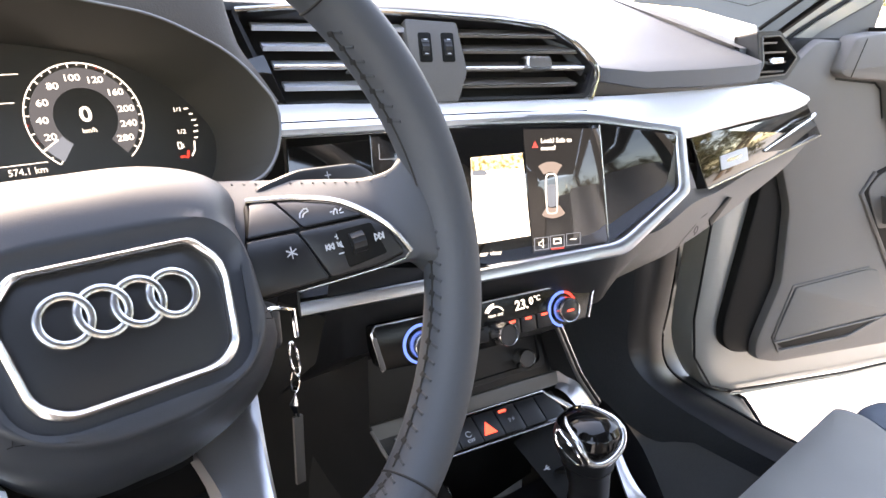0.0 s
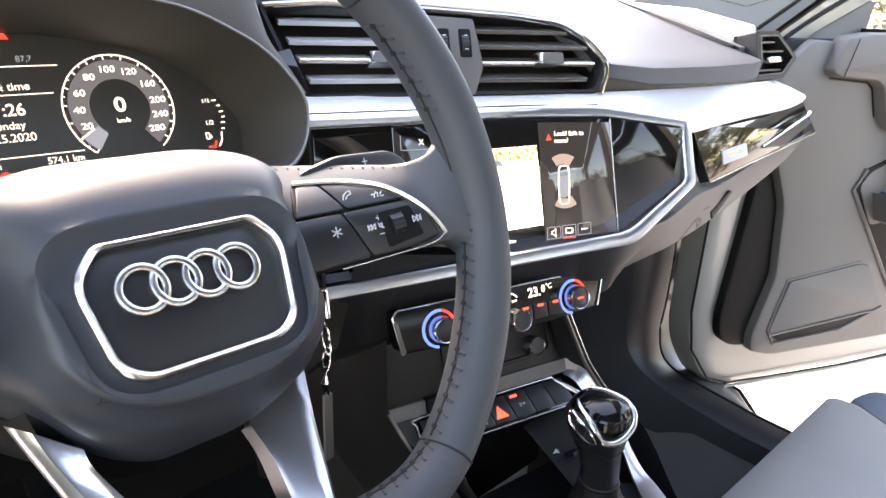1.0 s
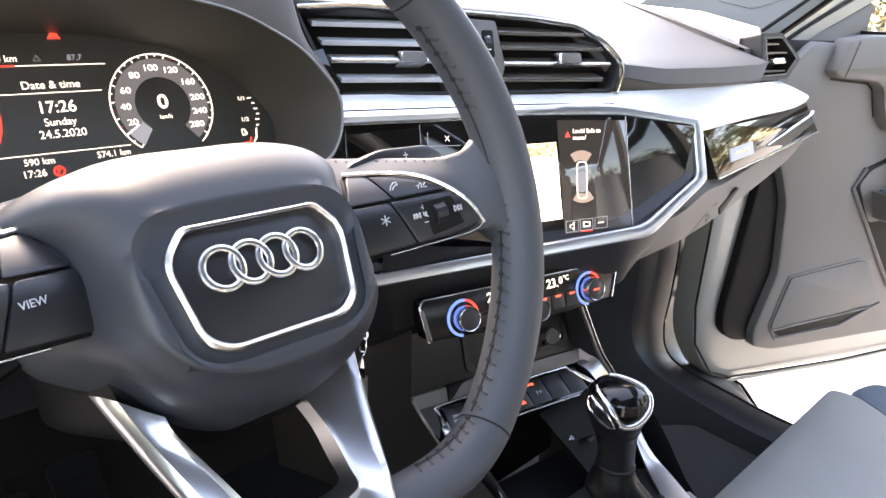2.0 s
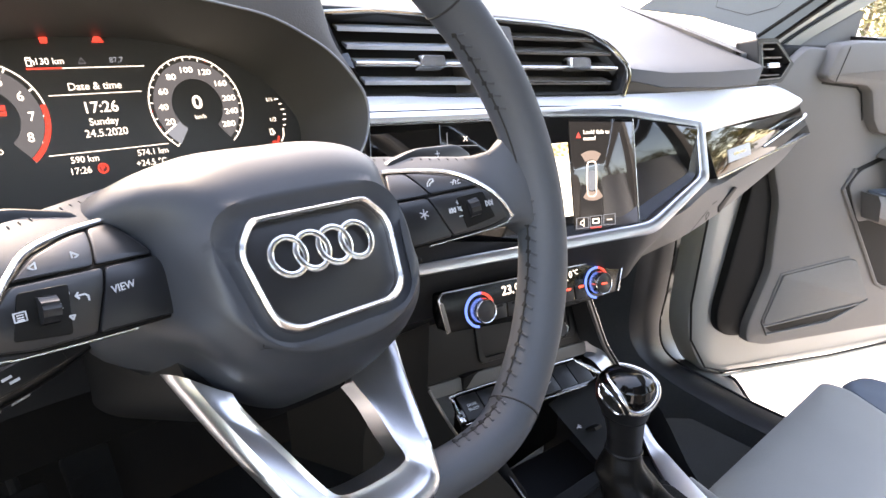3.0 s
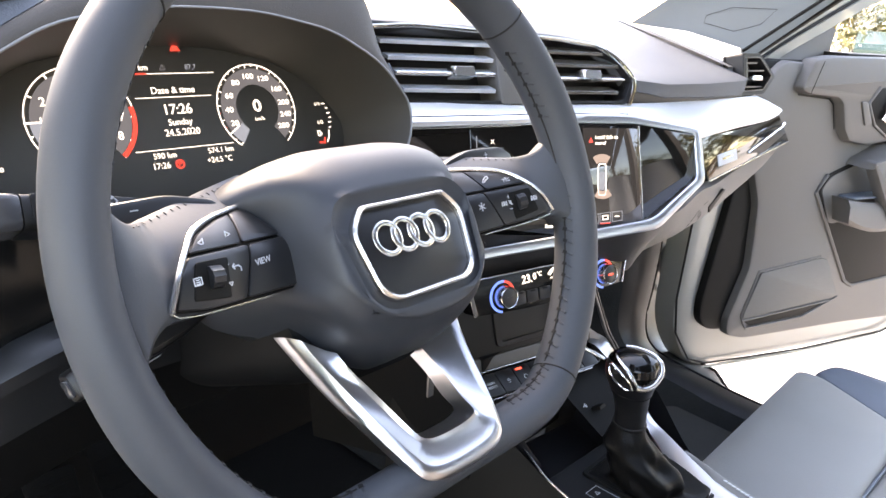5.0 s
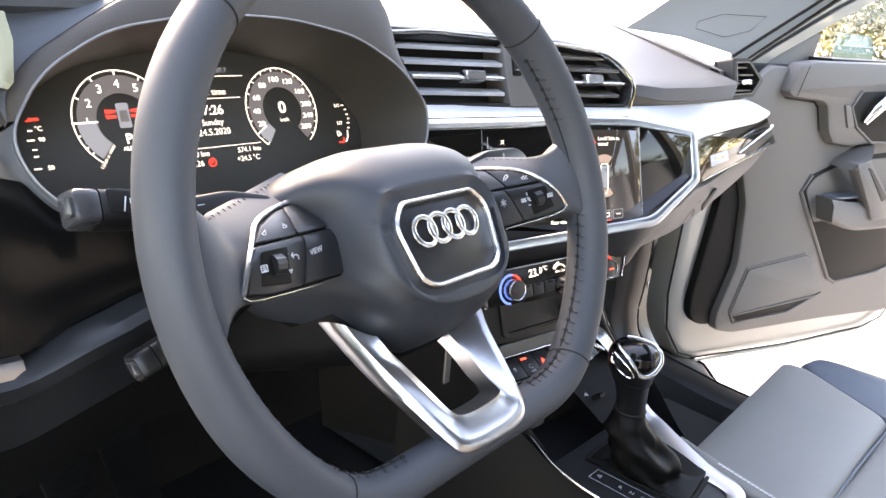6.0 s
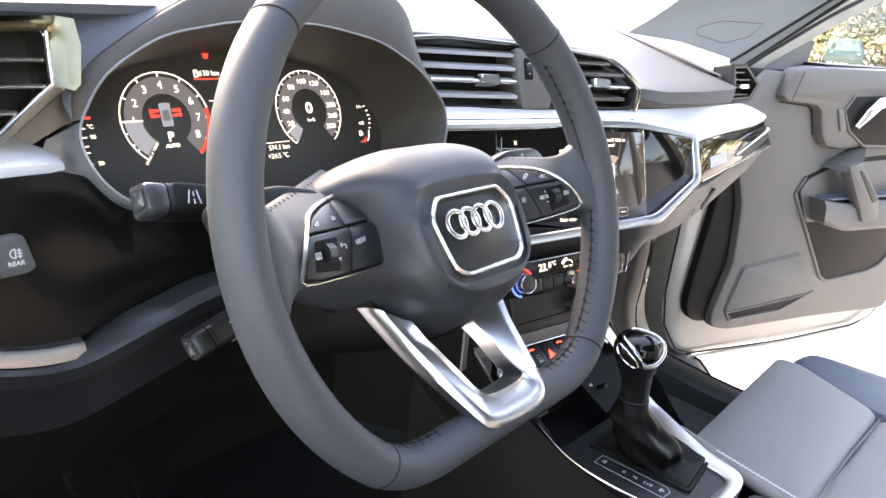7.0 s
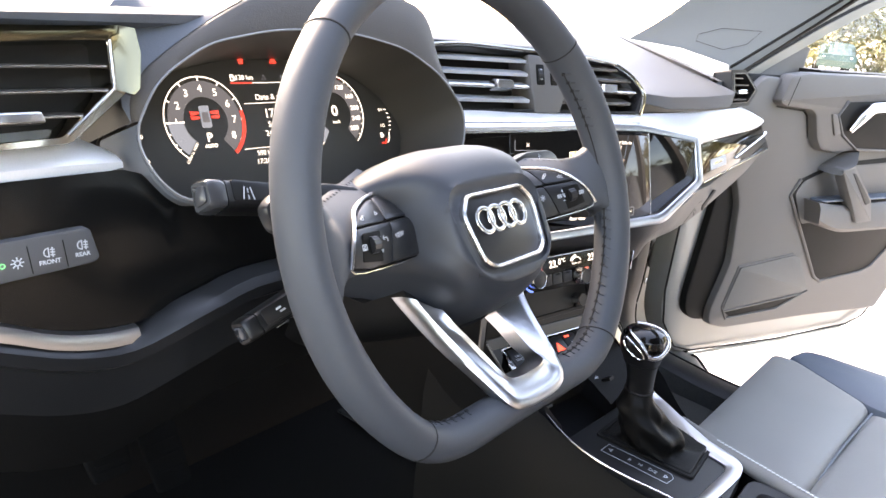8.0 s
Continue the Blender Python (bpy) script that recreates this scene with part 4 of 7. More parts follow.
def build_dash():
    # soft upper pad: front edge, crest and the long slope to the windscreen
    st = []
    for x, y, z, lip in ((-0.50, 0.208, 1.162, 0.006), (-0.40, 0.212, 1.165, 0.006), (-0.25, 0.218, 1.168, 0.006), (-0.16, 0.226, 1.171, 0.008), (0.0, 0.250, 1.175, 0.01), (0.19, 0.262, 1.162, 0.008), (0.325, 0.2075, 1.160, 0.007), (0.398, 0.175, 1.156, 0.006),
                         (0.445, 0.152, 1.150, 0.006), (0.4685, 0.1355, 1.133, 0.008), (0.490, 0.120, 1.112, 0.014), (0.56, 0.112, 1.106, 0.018), (0.68, 0.106, 1.104, 0.020), (0.80, 0.106, 1.104, 0.022), (0.835, 0.112, 1.106, 0.022)):
        side = min(max((x - 0.42) / 0.10, 0), 1)
        crest = (x, y + 0.10, (z + 0.004 + (0.012 if x < -0.1 else 0.0)) * (1 - side) + 1.1345 * side)
        st.append([(x, y + 0.012, z - lip - 0.006), (x, y, z - lip), (x, y - 0.001, z - 0.002), (x, y + 0.003, z), (x, y + 0.03, z + (0.002 if side < 0.5 else 0.0085)), crest, (x, y + 0.24, 1.1780 * side + (z + 0.006 + (0.012 if x < -0.1 else 0.0)) * (1 - side)), (x, 0.62, 1.165), (x, 0.80, 1.14), (x, 0.80, 1.05)])
    part("dash_pad", loft(st, closed=False), M_PAD, dash, "soft grey moulded dash pad")
    strokes([[(-1, 0), (-.5, 0)], [(-.35, 0), (.1, 0)], [(.25, 0), (1, 0)]], 0.0005, M_BLACK, dash, 0, 0, 0, "airbag_mark", 0.010).matrix_basis = Matrix.Translation((0.795, 0.131, 1.1185)) @ Matrix.Rotation(radians(28), 4, "X")
    # cheek by the passenger's pillar
    st = []
    for x, dz in ((0.830, 0.0), (0.87, -0.001), (0.93, -0.010), (0.985, -0.033)):
        st.append([(x, 0.137, 1.06), (x, 0.141, 1.1190 + dz), (x, 0.212, 1.1405 + dz), (x, 0.352, 1.1790 + dz), (x, 0.62, 1.165 + dz), (x, 0.80, 1.14)])
    part("dash_end", loft(st, closed=False), M_PAD, dash)
    # grey band under the lip on the passenger side
    st = [[(x, y + 0.004, 1.104), (x, y, 1.092), (x, y + 0.002, 1.076), (x, y + 0.02, 1.07)] for x, y in ((0.472, 0.122), (0.56, 0.114), (0.68, 0.109), (0.80, 0.108), (0.84, 0.114))]
    part("lower_lip", loft(st, closed=False), M_PLAS, dash)
    # satin silver shelf that runs under the vents
    st = [((0.186, 0.186, 1.0735), (0.190, 0.222, 1.0860)), ((0.28, 0.156, 1.0735), (0.285, 0.196, 1.0845)), ((0.36, 0.1330, 1.0735), (0.365, 0.164, 1.0840)), ((0.4454, 0.0985, 1.0725), (0.462, 0.122, 1.0845)),
          ((0.515, 0.075, 1.0620), (0.525, 0.113, 1.0830)), ((0.570, 0.066, 1.0500), (0.590, 0.113, 1.0810)), ((0.66, 0.072, 1.0490), (0.68, 0.111, 1.0790)), ((0.76, 0.077, 1.0490), (0.765, 0.110, 1.0780)), ((0.88, 0.079, 1.0495), (0.875, 0.112, 1.0760)), ((0.943, 0.082, 1.0540), (0.915, 0.125, 1.0760))]
    loops = []
    for a, b in st:
        a, b = Vector(a), Vector(b)
        dn = Vector((0, 0.004, -0.008))
        loops.append([a + dn, a + dn * 0.1, a + (b - a) * 0.06 + Vector((0, 0, 0.0012)), a + (b - a) * 0.5 + Vector((0, 0, 0.0020)), b, b + dn])
    part("silver_shelf", loft(spread(loops, 5)), M_ALU, dash, "satin silver trim shelf")
    groove = [[Vector(a) + (Vector(b) - Vector(a)) * 0.16 + Vector((0, 0, 0.0013))] for a, b in st[:4]]
    part("shelf_groove", tube([p[0] for p in spread(groove, 5)], 0.0009, 6), M_BLACK, dash, "dark joint along the shelf")
    lip = [[Vector(a) + Vector((0, 0.002, -0.006))] for a, b in st[:5]]
    part("shelf_lip", tube([p[0] for p in spread(lip, 5)], 0.0013, 8), M_CHROME, dash, "thin chrome lip")
    # driver's side: vent housing, shelf, black panel, chrome strip, knee panel
    st = [[(x, 0.234, 1.088 + (x + 0.4) * 0.03), (x, 0.208, 1.0825), (x, 0.196, 1.072), (x, 0.195, 1.062), (x, 0.215, 1.058)] for x in (-0.50, -0.40, -0.30, -0.225)] + [[(-0.188, 0.220, 1.074), (-0.188, 0.207, 1.0725), (-0.188, 0.200, 1.070), (-0.188, 0.199, 1.066), (-0.188, 0.212, 1.064)]]
    part("silver_shelf", loft(st), M_ALU, dash, "satin silver trim shelf")
    def up(x):
        # the upper edge dips under the cluster's outline
        return float(np.interp(x, (-0.185, -0.176, -0.157, -0.113, -0.06), (1.067, 1.059, 1.039, 1.036, 1.033)))
    def low(x):
        return float(np.interp(x, (-0.50, -0.40, -0.33, -0.285, -0.26, -0.236, -0.215, -0.198, -0.112, 0.2), (1.030, 1.018, 0.998, 0.979, 0.966, 0.957, 0.953, 0.952, 0.972, 0.985)))
    xs = [float(q) for q in np.linspace(-0.50, -0.06, 34)]
    st = [[(x, 0.190, up(x)), (x, 0.184, min(1.045, up(x) - 0.004)), (x, 0.178, 1.0), (x, 0.176, low(x) + 0.004), (x, 0.19, low(x))] for x in xs]
    part("black_panel", loft(st, closed=False), M_SATBLACK, dash, "piano black panel beside the wheel")
    strip = [(x, 0.171, low(x) - 0.002) for x in (-0.50, -0.44, -0.38, -0.33, -0.30, -0.28, -0.26, -0.24, -0.22, -0.198)]
    part("chrome_strip", loft(spread([[(x, y + 0.006, z + 0.0065), (x, y - 0.001, z + 0.0055), (x, y - 0.0035, z + 0.001), (x, y - 0.004, z - 0.005), (x, y + 0.004, z - 0.0075)] for x, y, z in strip], 3)), M_SPOKE, dash, "satin chrome strip")
    st = []
    for x in [-0.50, -0.42, -0.34, -0.30, -0.26, -0.23, -0.205, -0.185, -0.165, -0.14, -0.11, -0.05, 0.02, 0.10, 0.16]:
        rise = min(max((x + 0.215) / 0.06, 0), 1)
        rise = rise * rise * (3 - 2 * rise)
        zt = low(min(x, -0.11)) - 0.006 + 0.012 * rise
        yt = 0.170 - 0.016 * rise
        st.append([(x, yt + 0.02, zt + 0.002), (x, yt, zt), (x, yt - 0.006, zt - 0.006), (x, yt - 0.004, zt - 0.016), (x, yt + 0.006, zt - 0.022), (x, yt + 0.016, zt - 0.06), (x, yt + 0.06, zt - 0.13), (x, 0.42, zt - 0.19), (x, 0.6, 0.70)])
    part("knee_lip", loft(spread([q[:6] for q in st], 2), closed=False), M_KNEE, dash, "satin dark grey lip of the knee panel")
    part("knee_panel", loft(spread([q[5:] for q in st], 2), closed=False), M_BLACK, dash, "dark moulded knee panel")
    # light switch panel
    F_LSW = frame_at((-0.265, 0.176, 1.019), 0, 4)
    sw = part("light_switch", plate(rounded([(-0.06, -0.0120), (0.040, -0.0085), (0.0445, -0.0060), (0.0395, 0.0160), (-0.06, 0.0145)], 0.004, 4), -0.004, 0.004, 0.0012), M_GREYSW, dash, "grey light switch panel", m=F_LSW)
    for u in (0.0012, 0.0225):
        strokes([[(0.0008, -0.0075), (-0.0008, 0.0105)]], 0.0003, M_BLACK, sw, u, 0, 0.0040, "joint")
    text("REAR", 0.0040, M_ICON, sw, 0.0332, -0.0012, 0.0041, bold=0.0001)
    text("FRONT", 0.0040, M_ICON, sw, 0.0128, -0.0022, 0.0041, bold=0.0001)
    text("AUTO", 0.0046, glow("green lamp", (0.1, 0.9, 0.35), 0.2), sw, -0.0190, 0.0005, 0.0041)
    strokes([circle_line(0.45, 10)] + [[(0.65 * math.cos(radians(a)), 0.65 * math.sin(radians(a))), (math.cos(radians(a)), math.sin(radians(a)))] for a in range(0, 360, 45)], 0.0004, M_ICON, sw, -0.0060, 0.0010, 0.0041, "lamp_mark", 0.0036)
    for u, v in ((0.0125, 0.0042), (0.0332, 0.0052)):
        strokes([circle_line(0.8, 8, 90, 270) + [(0, -0.8), (0, 0.8)], [(.3, .5), (1, .4)], [(.3, 0), (1, -.1)], [(.3, -.5), (1, -.6)], [(.65, .8), (.65, -.9)]], 0.00035, M_ICON, sw, u, v, 0.0041, "fog_mark", 0.0036)
    # driver's air vent
    F_LV = frame_at((-0.265, 0.204, 1.115), 0, 12)
    vent = part("air_vent", hoop(rounded([(-0.08, -0.033), (0.042, -0.030), (0.087, 0.004), (0.091, 0.046), (-0.08, 0.040)], 0.005, 4), rounded([(-0.07, -0.028), (0.036, -0.025), (0.074, 0.005), (0.076, 0.038), (-0.07, 0.031)], 0.005, 4), -0.035, 0.004, 0.002), M_DARKCHROME, dash, "air vent with dark chrome surround", m=F_LV)
    part("vent_back", plate([(-0.08, -0.03), (0.042, -0.028), (0.086, 0.004), (0.088, 0.04), (-0.08, 0.035)], -0.034, -0.028), M_PLAS, vent)
    for i, v in enumerate((0.020, 0.004, -0.012)):
        bm = loft([[(x, v + 0.0010, 0.0), (x, v + 0.0016, -0.002), (x, v + 0.004, -0.026), (x, v + 0.002, -0.026), (x, v - 0.001, -0.002)] for x in (-0.075, (0.074, 0.073, 0.054)[i])])
        part("slat", bm, M_VENT, vent)
        part("slat_edge", tube([(-0.075, v, 0.0008), ((0.074, 0.073, 0.054)[i], v, 0.0008)], 0.0008, 6), M_CHROME, vent)
    part("tab", plate(rounded([(-0.016, -0.004), (0.016, -0.004), (0.014, 0.004), (-0.014, 0.004)], 0.002, 3), -0.004, 0.007, 0.002), M_CHROME, vent, "chrome vent tab", m=at(0.012, -0.012))
    part("chrome_line", tube([(0.0770, 0.038, 0.004), (0.0750, 0.005, 0.0045), (0.040, -0.024, 0.004)], 0.0014, 8), M_CHROME, vent)
    band = [((-0.080, 0.0415, 0.0050), (-0.080, 0.0310, 0.0048)), ((0.055, 0.0452, 0.0052), (0.055, 0.0362, 0.0048)), ((0.082, 0.0462, 0.0085), (0.0745, 0.0372, 0.0048)), ((0.0915, 0.0440, 0.0125), (0.0770, 0.0355, 0.0048)), ((0.0930, 0.028, 0.0130), (0.0780, 0.028, 0.0048)), ((0.0895, 0.004, 0.0115), (0.0768, 0.006, 0.0048)), ((0.086, 0.000, 0.0095), (0.0755, 0.004, 0.0048))]
    # dark gold metal colour paints in the reflection of foliage
    part("vent_band", loft([[(a[0], a[1], 0.002), a, tuple((Vector(a) + Vector(b)) / 2 + Vector((0, 0, 0.0007))), b, (b[0], b[1], 0.002)] for a, b in band]), mat("reflection-toned chrome", (0.085, 0.078, 0.056), 0.12, metal=1.0, wear=0.1), vent, "chrome band toned dark gold for reflected foliage")


build_dash()


def build_centre_vents():
    top = [(-0.176, 0.047), (-0.123, 0.0505), (-0.032, 0.0470), (0.05, 0.0430), (0.100, 0.0375), (0.129, 0.0215), (0.150, -0.0015), (0.137, -0.0285)]
    body = rounded(top + [(-0.148, -0.0300)], 0.006, 4)
    v = part("centre_vents", hoop(body, [(x * 0.965 - 0.001, (y - 0.008) * 0.90 + 0.008) for x, y in body], -0.05, 0.002, 0.002), M_PLAS, dash, "pair of centre air vents with chrome edging", m=F_VNT)
    part("vent_back", plate(body, -0.05, -0.040), M_PLAS, v)
    edge = rounded(top, 0.012, 5)[6:-6]
    part("chrome_line", tube([(x, y - 0.0015, 0.0028) for x, y in [(-0.172, 0.0465)] + edge + [(0.137, -0.0285)]], 0.0026, 8), M_DARKCHROME, v, "dark chrome edging")
    part("chrome_blade", plate(rounded([(-0.192, 0.053), (-0.178, 0.052), (-0.1545, 0.0105), (-0.160, 0.005), (-0.166, 0.010), (-0.172, 0.020)], 0.002, 3), -0.004, 0.0045, 0.0015), M_DARKCHROME, v, "dark chrome end blade", m=Matrix(((1, 0, 0, 0), (0, 1, 0, 0), (-0.38, 0, 1, -0.060), (0, 0, 0, 1))))
    part("gloss_end", plate([(-0.170, 0.006), (-0.1535, 0.0105), (-0.1385, -0.0305), (-0.150, -0.0315)], -0.004, 0.0035, 0.001), M_GLOSS, v)
    part("divider", plate(rounded([(-0.036, 0.041), (0.011, 0.0385), (0.017, -0.004), (0.006, -0.0295), (-0.031, -0.0300), (-0.034, 0.0)], 0.003, 3), -0.04, 0.004, 0.002), M_PLAS2, v)
    for u in (-0.0200, 0.0005):
        part("slot", plate(rounded([(-0.0058, -0.0125), (0.0058, -0.0125), (0.0058, 0.0125), (-0.0058, 0.0125)], 0.002, 3), 0.0036, 0.0046, 0.0004), M_BLACK, v, m=at(u, 0.0165))
        bm = bmesh.new()
        prof = []
        for i in range(36):
            b = 2 * math.pi * i / 36
            q = 0.0105 * (1.02 if i % 2 else 0.97)
            prof.append([(x, q * math.cos(b), q * math.sin(b)) for x in (-0.0032, 0.0032)])
        part("thumb_wheel", loft([[p[0] for p in prof], [p[1] for p in prof]]), M_BTN, v, m=at(u, 0.0165, -0.0035))
        for dv in (-0.006, 0.0, 0.006):
            strokes([[(-0.0012, 0), (0.0012, 0)]], 0.0004, M_ICON, v, u, 0.0165 + dv, 0.0066, "wheel_mark")
    for u0, u1, vs in ((-0.160, -0.035, (0.0330, 0.0170, 0.0020, -0.0150)), (0.013, 0.135, (0.0290, 0.0150, -0.0005, -0.0150))):
        for i, vv in enumerate(vs):
            a = u0 + (0.007 * i if u0 < 0 else 0)
            b = u1 - (abs(vv) * 0.62 + (0.018 if vv > 0.02 else 0) - (0.012 if vv > 0.01 else 0) if u1 > 0 else 0)
            main = i == 2
            bm = loft([[(x, vv + 0.0010, 0.0), (x, vv + (0.0092 if u0 < 0 else 0.0100), -0.0160), (x, vv + 0.0072, -0.0172), (x, vv - 0.0022, -0.0020)] for x in (a, b)])
            # the left set's paler colour stands for light on its tops
            part("slat", bm, M_LITSLAT if u0 < 0 else M_VENT, v)
            if main:
                part("slat_edge", tube([(a, vv, 0.0), (b, vv, 0.0)], 0.0018, 8), M_CHROME, v, "chrome slat edge")
            elif u0 > 0:
                part("slat_edge", tube([(a, vv, 0.0002), (b, vv, 0.0002)], 0.0007, 6), M_CHROME, v)
    for u in (-0.076, 0.083):
        tab = rounded([(-0.0135, -0.0065), (0.0135, -0.0065), (0.0125, 0.006), (-0.0125, 0.006)], 0.003, 4)
        part("tab", loft([[(x, y, -0.004) for x, y in tab], [(x, y, 0.004) for x, y in tab], [(x * 0.96, y * 0.9 - 0.001, 0.0105) for x, y in tab], [(x * 0.85, y * 0.7 - 0.0015, 0.0125) for x, y in tab]]), M_CHROME, v, "grey vent tab", m=at(u, 0.0030, 0))


build_centre_vents()


def build_passenger_vent():
    F = frame_at((0.885, 0.120, 1.110), 8, 14)
    out = rounded([(-0.037, 0.030), (0.018, 0.031), (0.066, -0.006), (0.026, -0.033), (-0.056, -0.035), (-0.037, -0.013)], 0.004, 4)
    v = part("air_vent", hoop(out, [(x * 0.80 + 0.002, y * 0.80) for x, y in out], -0.03, 0.003, 0.001), M_PLAS, dash, "six-sided side air vent", m=F)
    part("vent_back", plate(out, -0.03, -0.024), M_BLACK, v)
    part("chrome_line", tube([(x * 0.78 + 0.002, y * 0.78, 0.0032) for x, y in out], 0.0010, 6, closed=True), M_LEDGE, v)
    for vv in (0.016, 0.004, -0.0085, -0.021):
        w = 0.030 if vv > 0.01 else 0.045
        part("slat", loft([[(x, vv + 0.001, 0.0), (x, vv + 0.004, -0.02), (x, vv + 0.001, -0.02), (x, vv - 0.0012, -0.001)] for x in (-0.028 - max(-vv, 0) * 0.6, w - 0.008 - abs(vv) * 0.5)]), M_PLAS2, v)
    part("tab", plate(rounded([(-0.014, -0.004), (0.014, -0.004), (0.013, 0.004), (-0.013, 0.004)], 0.002, 3), -0.002, 0.008, 0.002), M_CHROME, v, "chrome vent tab", m=at(0.0, -0.008))


build_passenger_vent()


def build_screen():
    inner = [(-0.183, 0.0520), (0.090, 0.0485), (0.1735, 0.0365), (0.1715, -0.0150), (0.1020, -0.0590), (0.048, -0.0640), (-0.183, -0.0830)]
    outer = [(-0.183, 0.0620), (0.086, 0.0575), (0.1855, 0.0420), (0.1835, -0.0190), (0.1080, -0.0710), (0.046, -0.0755), (-0.183, -0.0940)]
    r = [0.001, 0.01, 0.005, 0.006, 0.012, 0.02, 0.001]
    part("screen_frame", hoop(rounded(outer, r, 5), rounded(inner, r, 5), -0.012, 0.004, 0.0015, 0.0006), M_SPOKE, dash, "eight-sided satin silver screen surround", m=F_SCR)
    fac = part("facia", plate(rounded(inner, r, 5), -0.010, 0.0, 0.0005), M_GLOSS, dash, "piano black facia", m=F_SCR @ Matrix.Translation((0.001, 0, -0.002)) @ Matrix.Rotation(radians(10), 4, "X"))
    scr = part("touch_screen", plate(rounded([(-0.118, 0.0490), (0.0905, 0.0470), (0.0980, -0.0600), (0.030, -0.0655), (-0.116, -0.0740)], 0.002, 3), -0.001, 0.0012, 0.0006), M_GLASS, fac, "lit touch screen with parking picture")
    part("screen_edge", tube([(0.0905, 0.0470, 0.0012), (0.0980, -0.0600, 0.0012)], 0.0007, 6), M_CHROME, fac)
    w = 0.0016
    part("camera_picture", plate([(-0.033, 0.0232), (0.0145, 0.0250), (0.0195, -0.0465), (-0.033, -0.0500)], 0, 0.0002, 0.00005), glow("washed camera picture", (1.0, 1.0, 0.97), 0.33), scr, "bright rear camera picture", m=at(0, 0, w))
    leafy = glow("leafy strip of the picture", (0.75, 0.62, 0.25), 0.2)
    nt = leafy.node_tree
    nz = nt.nodes.new("ShaderNodeTexNoise")
    nz.inputs["Scale"].default_value = 300
    tc = nt.nodes.new("ShaderNodeTexCoord")
    rp = nt.nodes.new("ShaderNodeValToRGB")
    rp.color_ramp.elements[0].color, rp.color_ramp.elements[1].color = (0.18, 0.13, 0.03, 1), (1.0, 0.9, 0.55, 1)
    rp.color_ramp.elements[0].position, rp.color_ramp.elements[1].position = 0.38, 0.62
    nt.links.new(tc.outputs["Object"], nz.inputs["Vector"])
    nt.links.new(nz.outputs["Fac"], rp.inputs[0])
    nt.links.new(rp.outputs[0], nt.nodes["Principled BSDF"].inputs["Emission Color"])
    part("camera_picture_band", plate([(-0.033, 0.0230), (0.0144, 0.0248), (0.0150, 0.0120), (-0.033, 0.0115)], 0, 0.0002, 0.00005), leafy, scr, m=at(0, 0, w + 0.0003))
    part("camera_picture_car", plate(rounded([(-0.0325, 0.0075), (-0.018, 0.0080), (-0.021, 0.0125), (-0.0325, 0.0125)], 0.002, 3), 0, 0.0002, 0.00005), M_DIM2, scr, m=at(0, 0, w + 0.0006))
    part("side_field", plate([(0.0160, 0.0450), (0.0895, 0.0435), (0.0962, -0.0575), (0.0215, -0.0620)], 0, 0.0001, 0.00003), mat("dark field", (0.004, 0.004, 0.004), 0.05, emit=(0.5, 0.52, 0.58), strength=0.006, spec=1.0), scr, m=at(0, 0, w))
    part("warning_triangle", plate([(-0.003, -0.0025), (0.003, -0.0025), (0.0, 0.0032)], 0, 0.0003, 0.0001), M_RED, scr, m=at(0.0265, 0.0315, w + 0.0003))
    text("Look! Safe to", 0.0056, M_WHITE, scr, 0.0320, 0.0345, w + 0.0004, "LEFT", bold=0.0001)
    text("move?", 0.0056, M_WHITE, scr, 0.0320, 0.0283, w + 0.0004, "LEFT", bold=0.0001)
    grey = glow("sector grey", (0.6, 0.5, 0.48), 0.06)
    for a0, a1, v in ((55, 125, -0.0035), (235, 305, -0.0130)):
        part("sector", arc_band(0.0110, 0.0200, a0, a1, 0, 0.0003, 10), grey, scr, m=at(0.0405 if v > -0.008 else 0.0425, v, w + 0.0002))
    car = rounded([(-0.0055, -0.0190), (0.0055, -0.0190), (0.0062, 0.0), (0.0055, 0.0170), (-0.0055, 0.0170), (-0.0062, 0.0)], 0.004, 4)
    part("car_symbol", hoop(car, [(x * 0.78, y * 0.92) for x, y in car], 0, 0.0003, 0.0001), M_WHITE, scr, m=at(0.0412, -0.0105, w + 0.0002))
    part("car_symbol", plate([(x * 0.70, y * 0.55 - 0.002) for x, y in car], 0, 0.0002, 0.0001), M_DIM2, scr, m=at(0.0412, -0.0105, w + 0.0002))
    for i, u in enumerate((0.0300, 0.0455, 0.0615)):
        strokes([[(-0.0068, -0.0055), (0.0068, -0.0050), (0.0068, 0.0055), (-0.0068, 0.0050), (-0.0068, -0.0055)]], 0.0003, M_DIM2, scr, u, -0.0545 + 0.0008 * i, w + 0.0002, "soft_key")
    strokes([[(-.6, -.3), (-.6, .3), (-.2, .3), (.4, .9), (.4, -.9), (-.2, -.3), (-.6, -.3)]], 0.0003, M_WHITE, scr, 0.0300, -0.0545, w + 0.0002, "speaker_mark", 0.0042)
    strokes([[(-.8, -.5), (.8, -.5), (.8, .5), (-.8, .5), (-.8, -.5)]], 0.0006, M_WHITE, scr, 0.0455, -0.0535, w + 0.0002, "view_mark", 0.0042)
    strokes([[(-.8, 0), (.8, 0)]], 0.0005, M_WHITE, scr, 0.0615, -0.0530, w + 0.0002, "more_mark", 0.0035)
    strokes([[(-0.006, 0), (0.006, 0)]], 0.0006, M_RED, scr, 0.0455, -0.0600, w + 0.0002, "red_rule")
    text("Rear view", 0.0058, M_WHITE, scr, -0.0200, -0.0590, w, bold=0.0001)
    text("X", 0.0068, M_WHITE, scr, -0.0930, 0.0310, w)
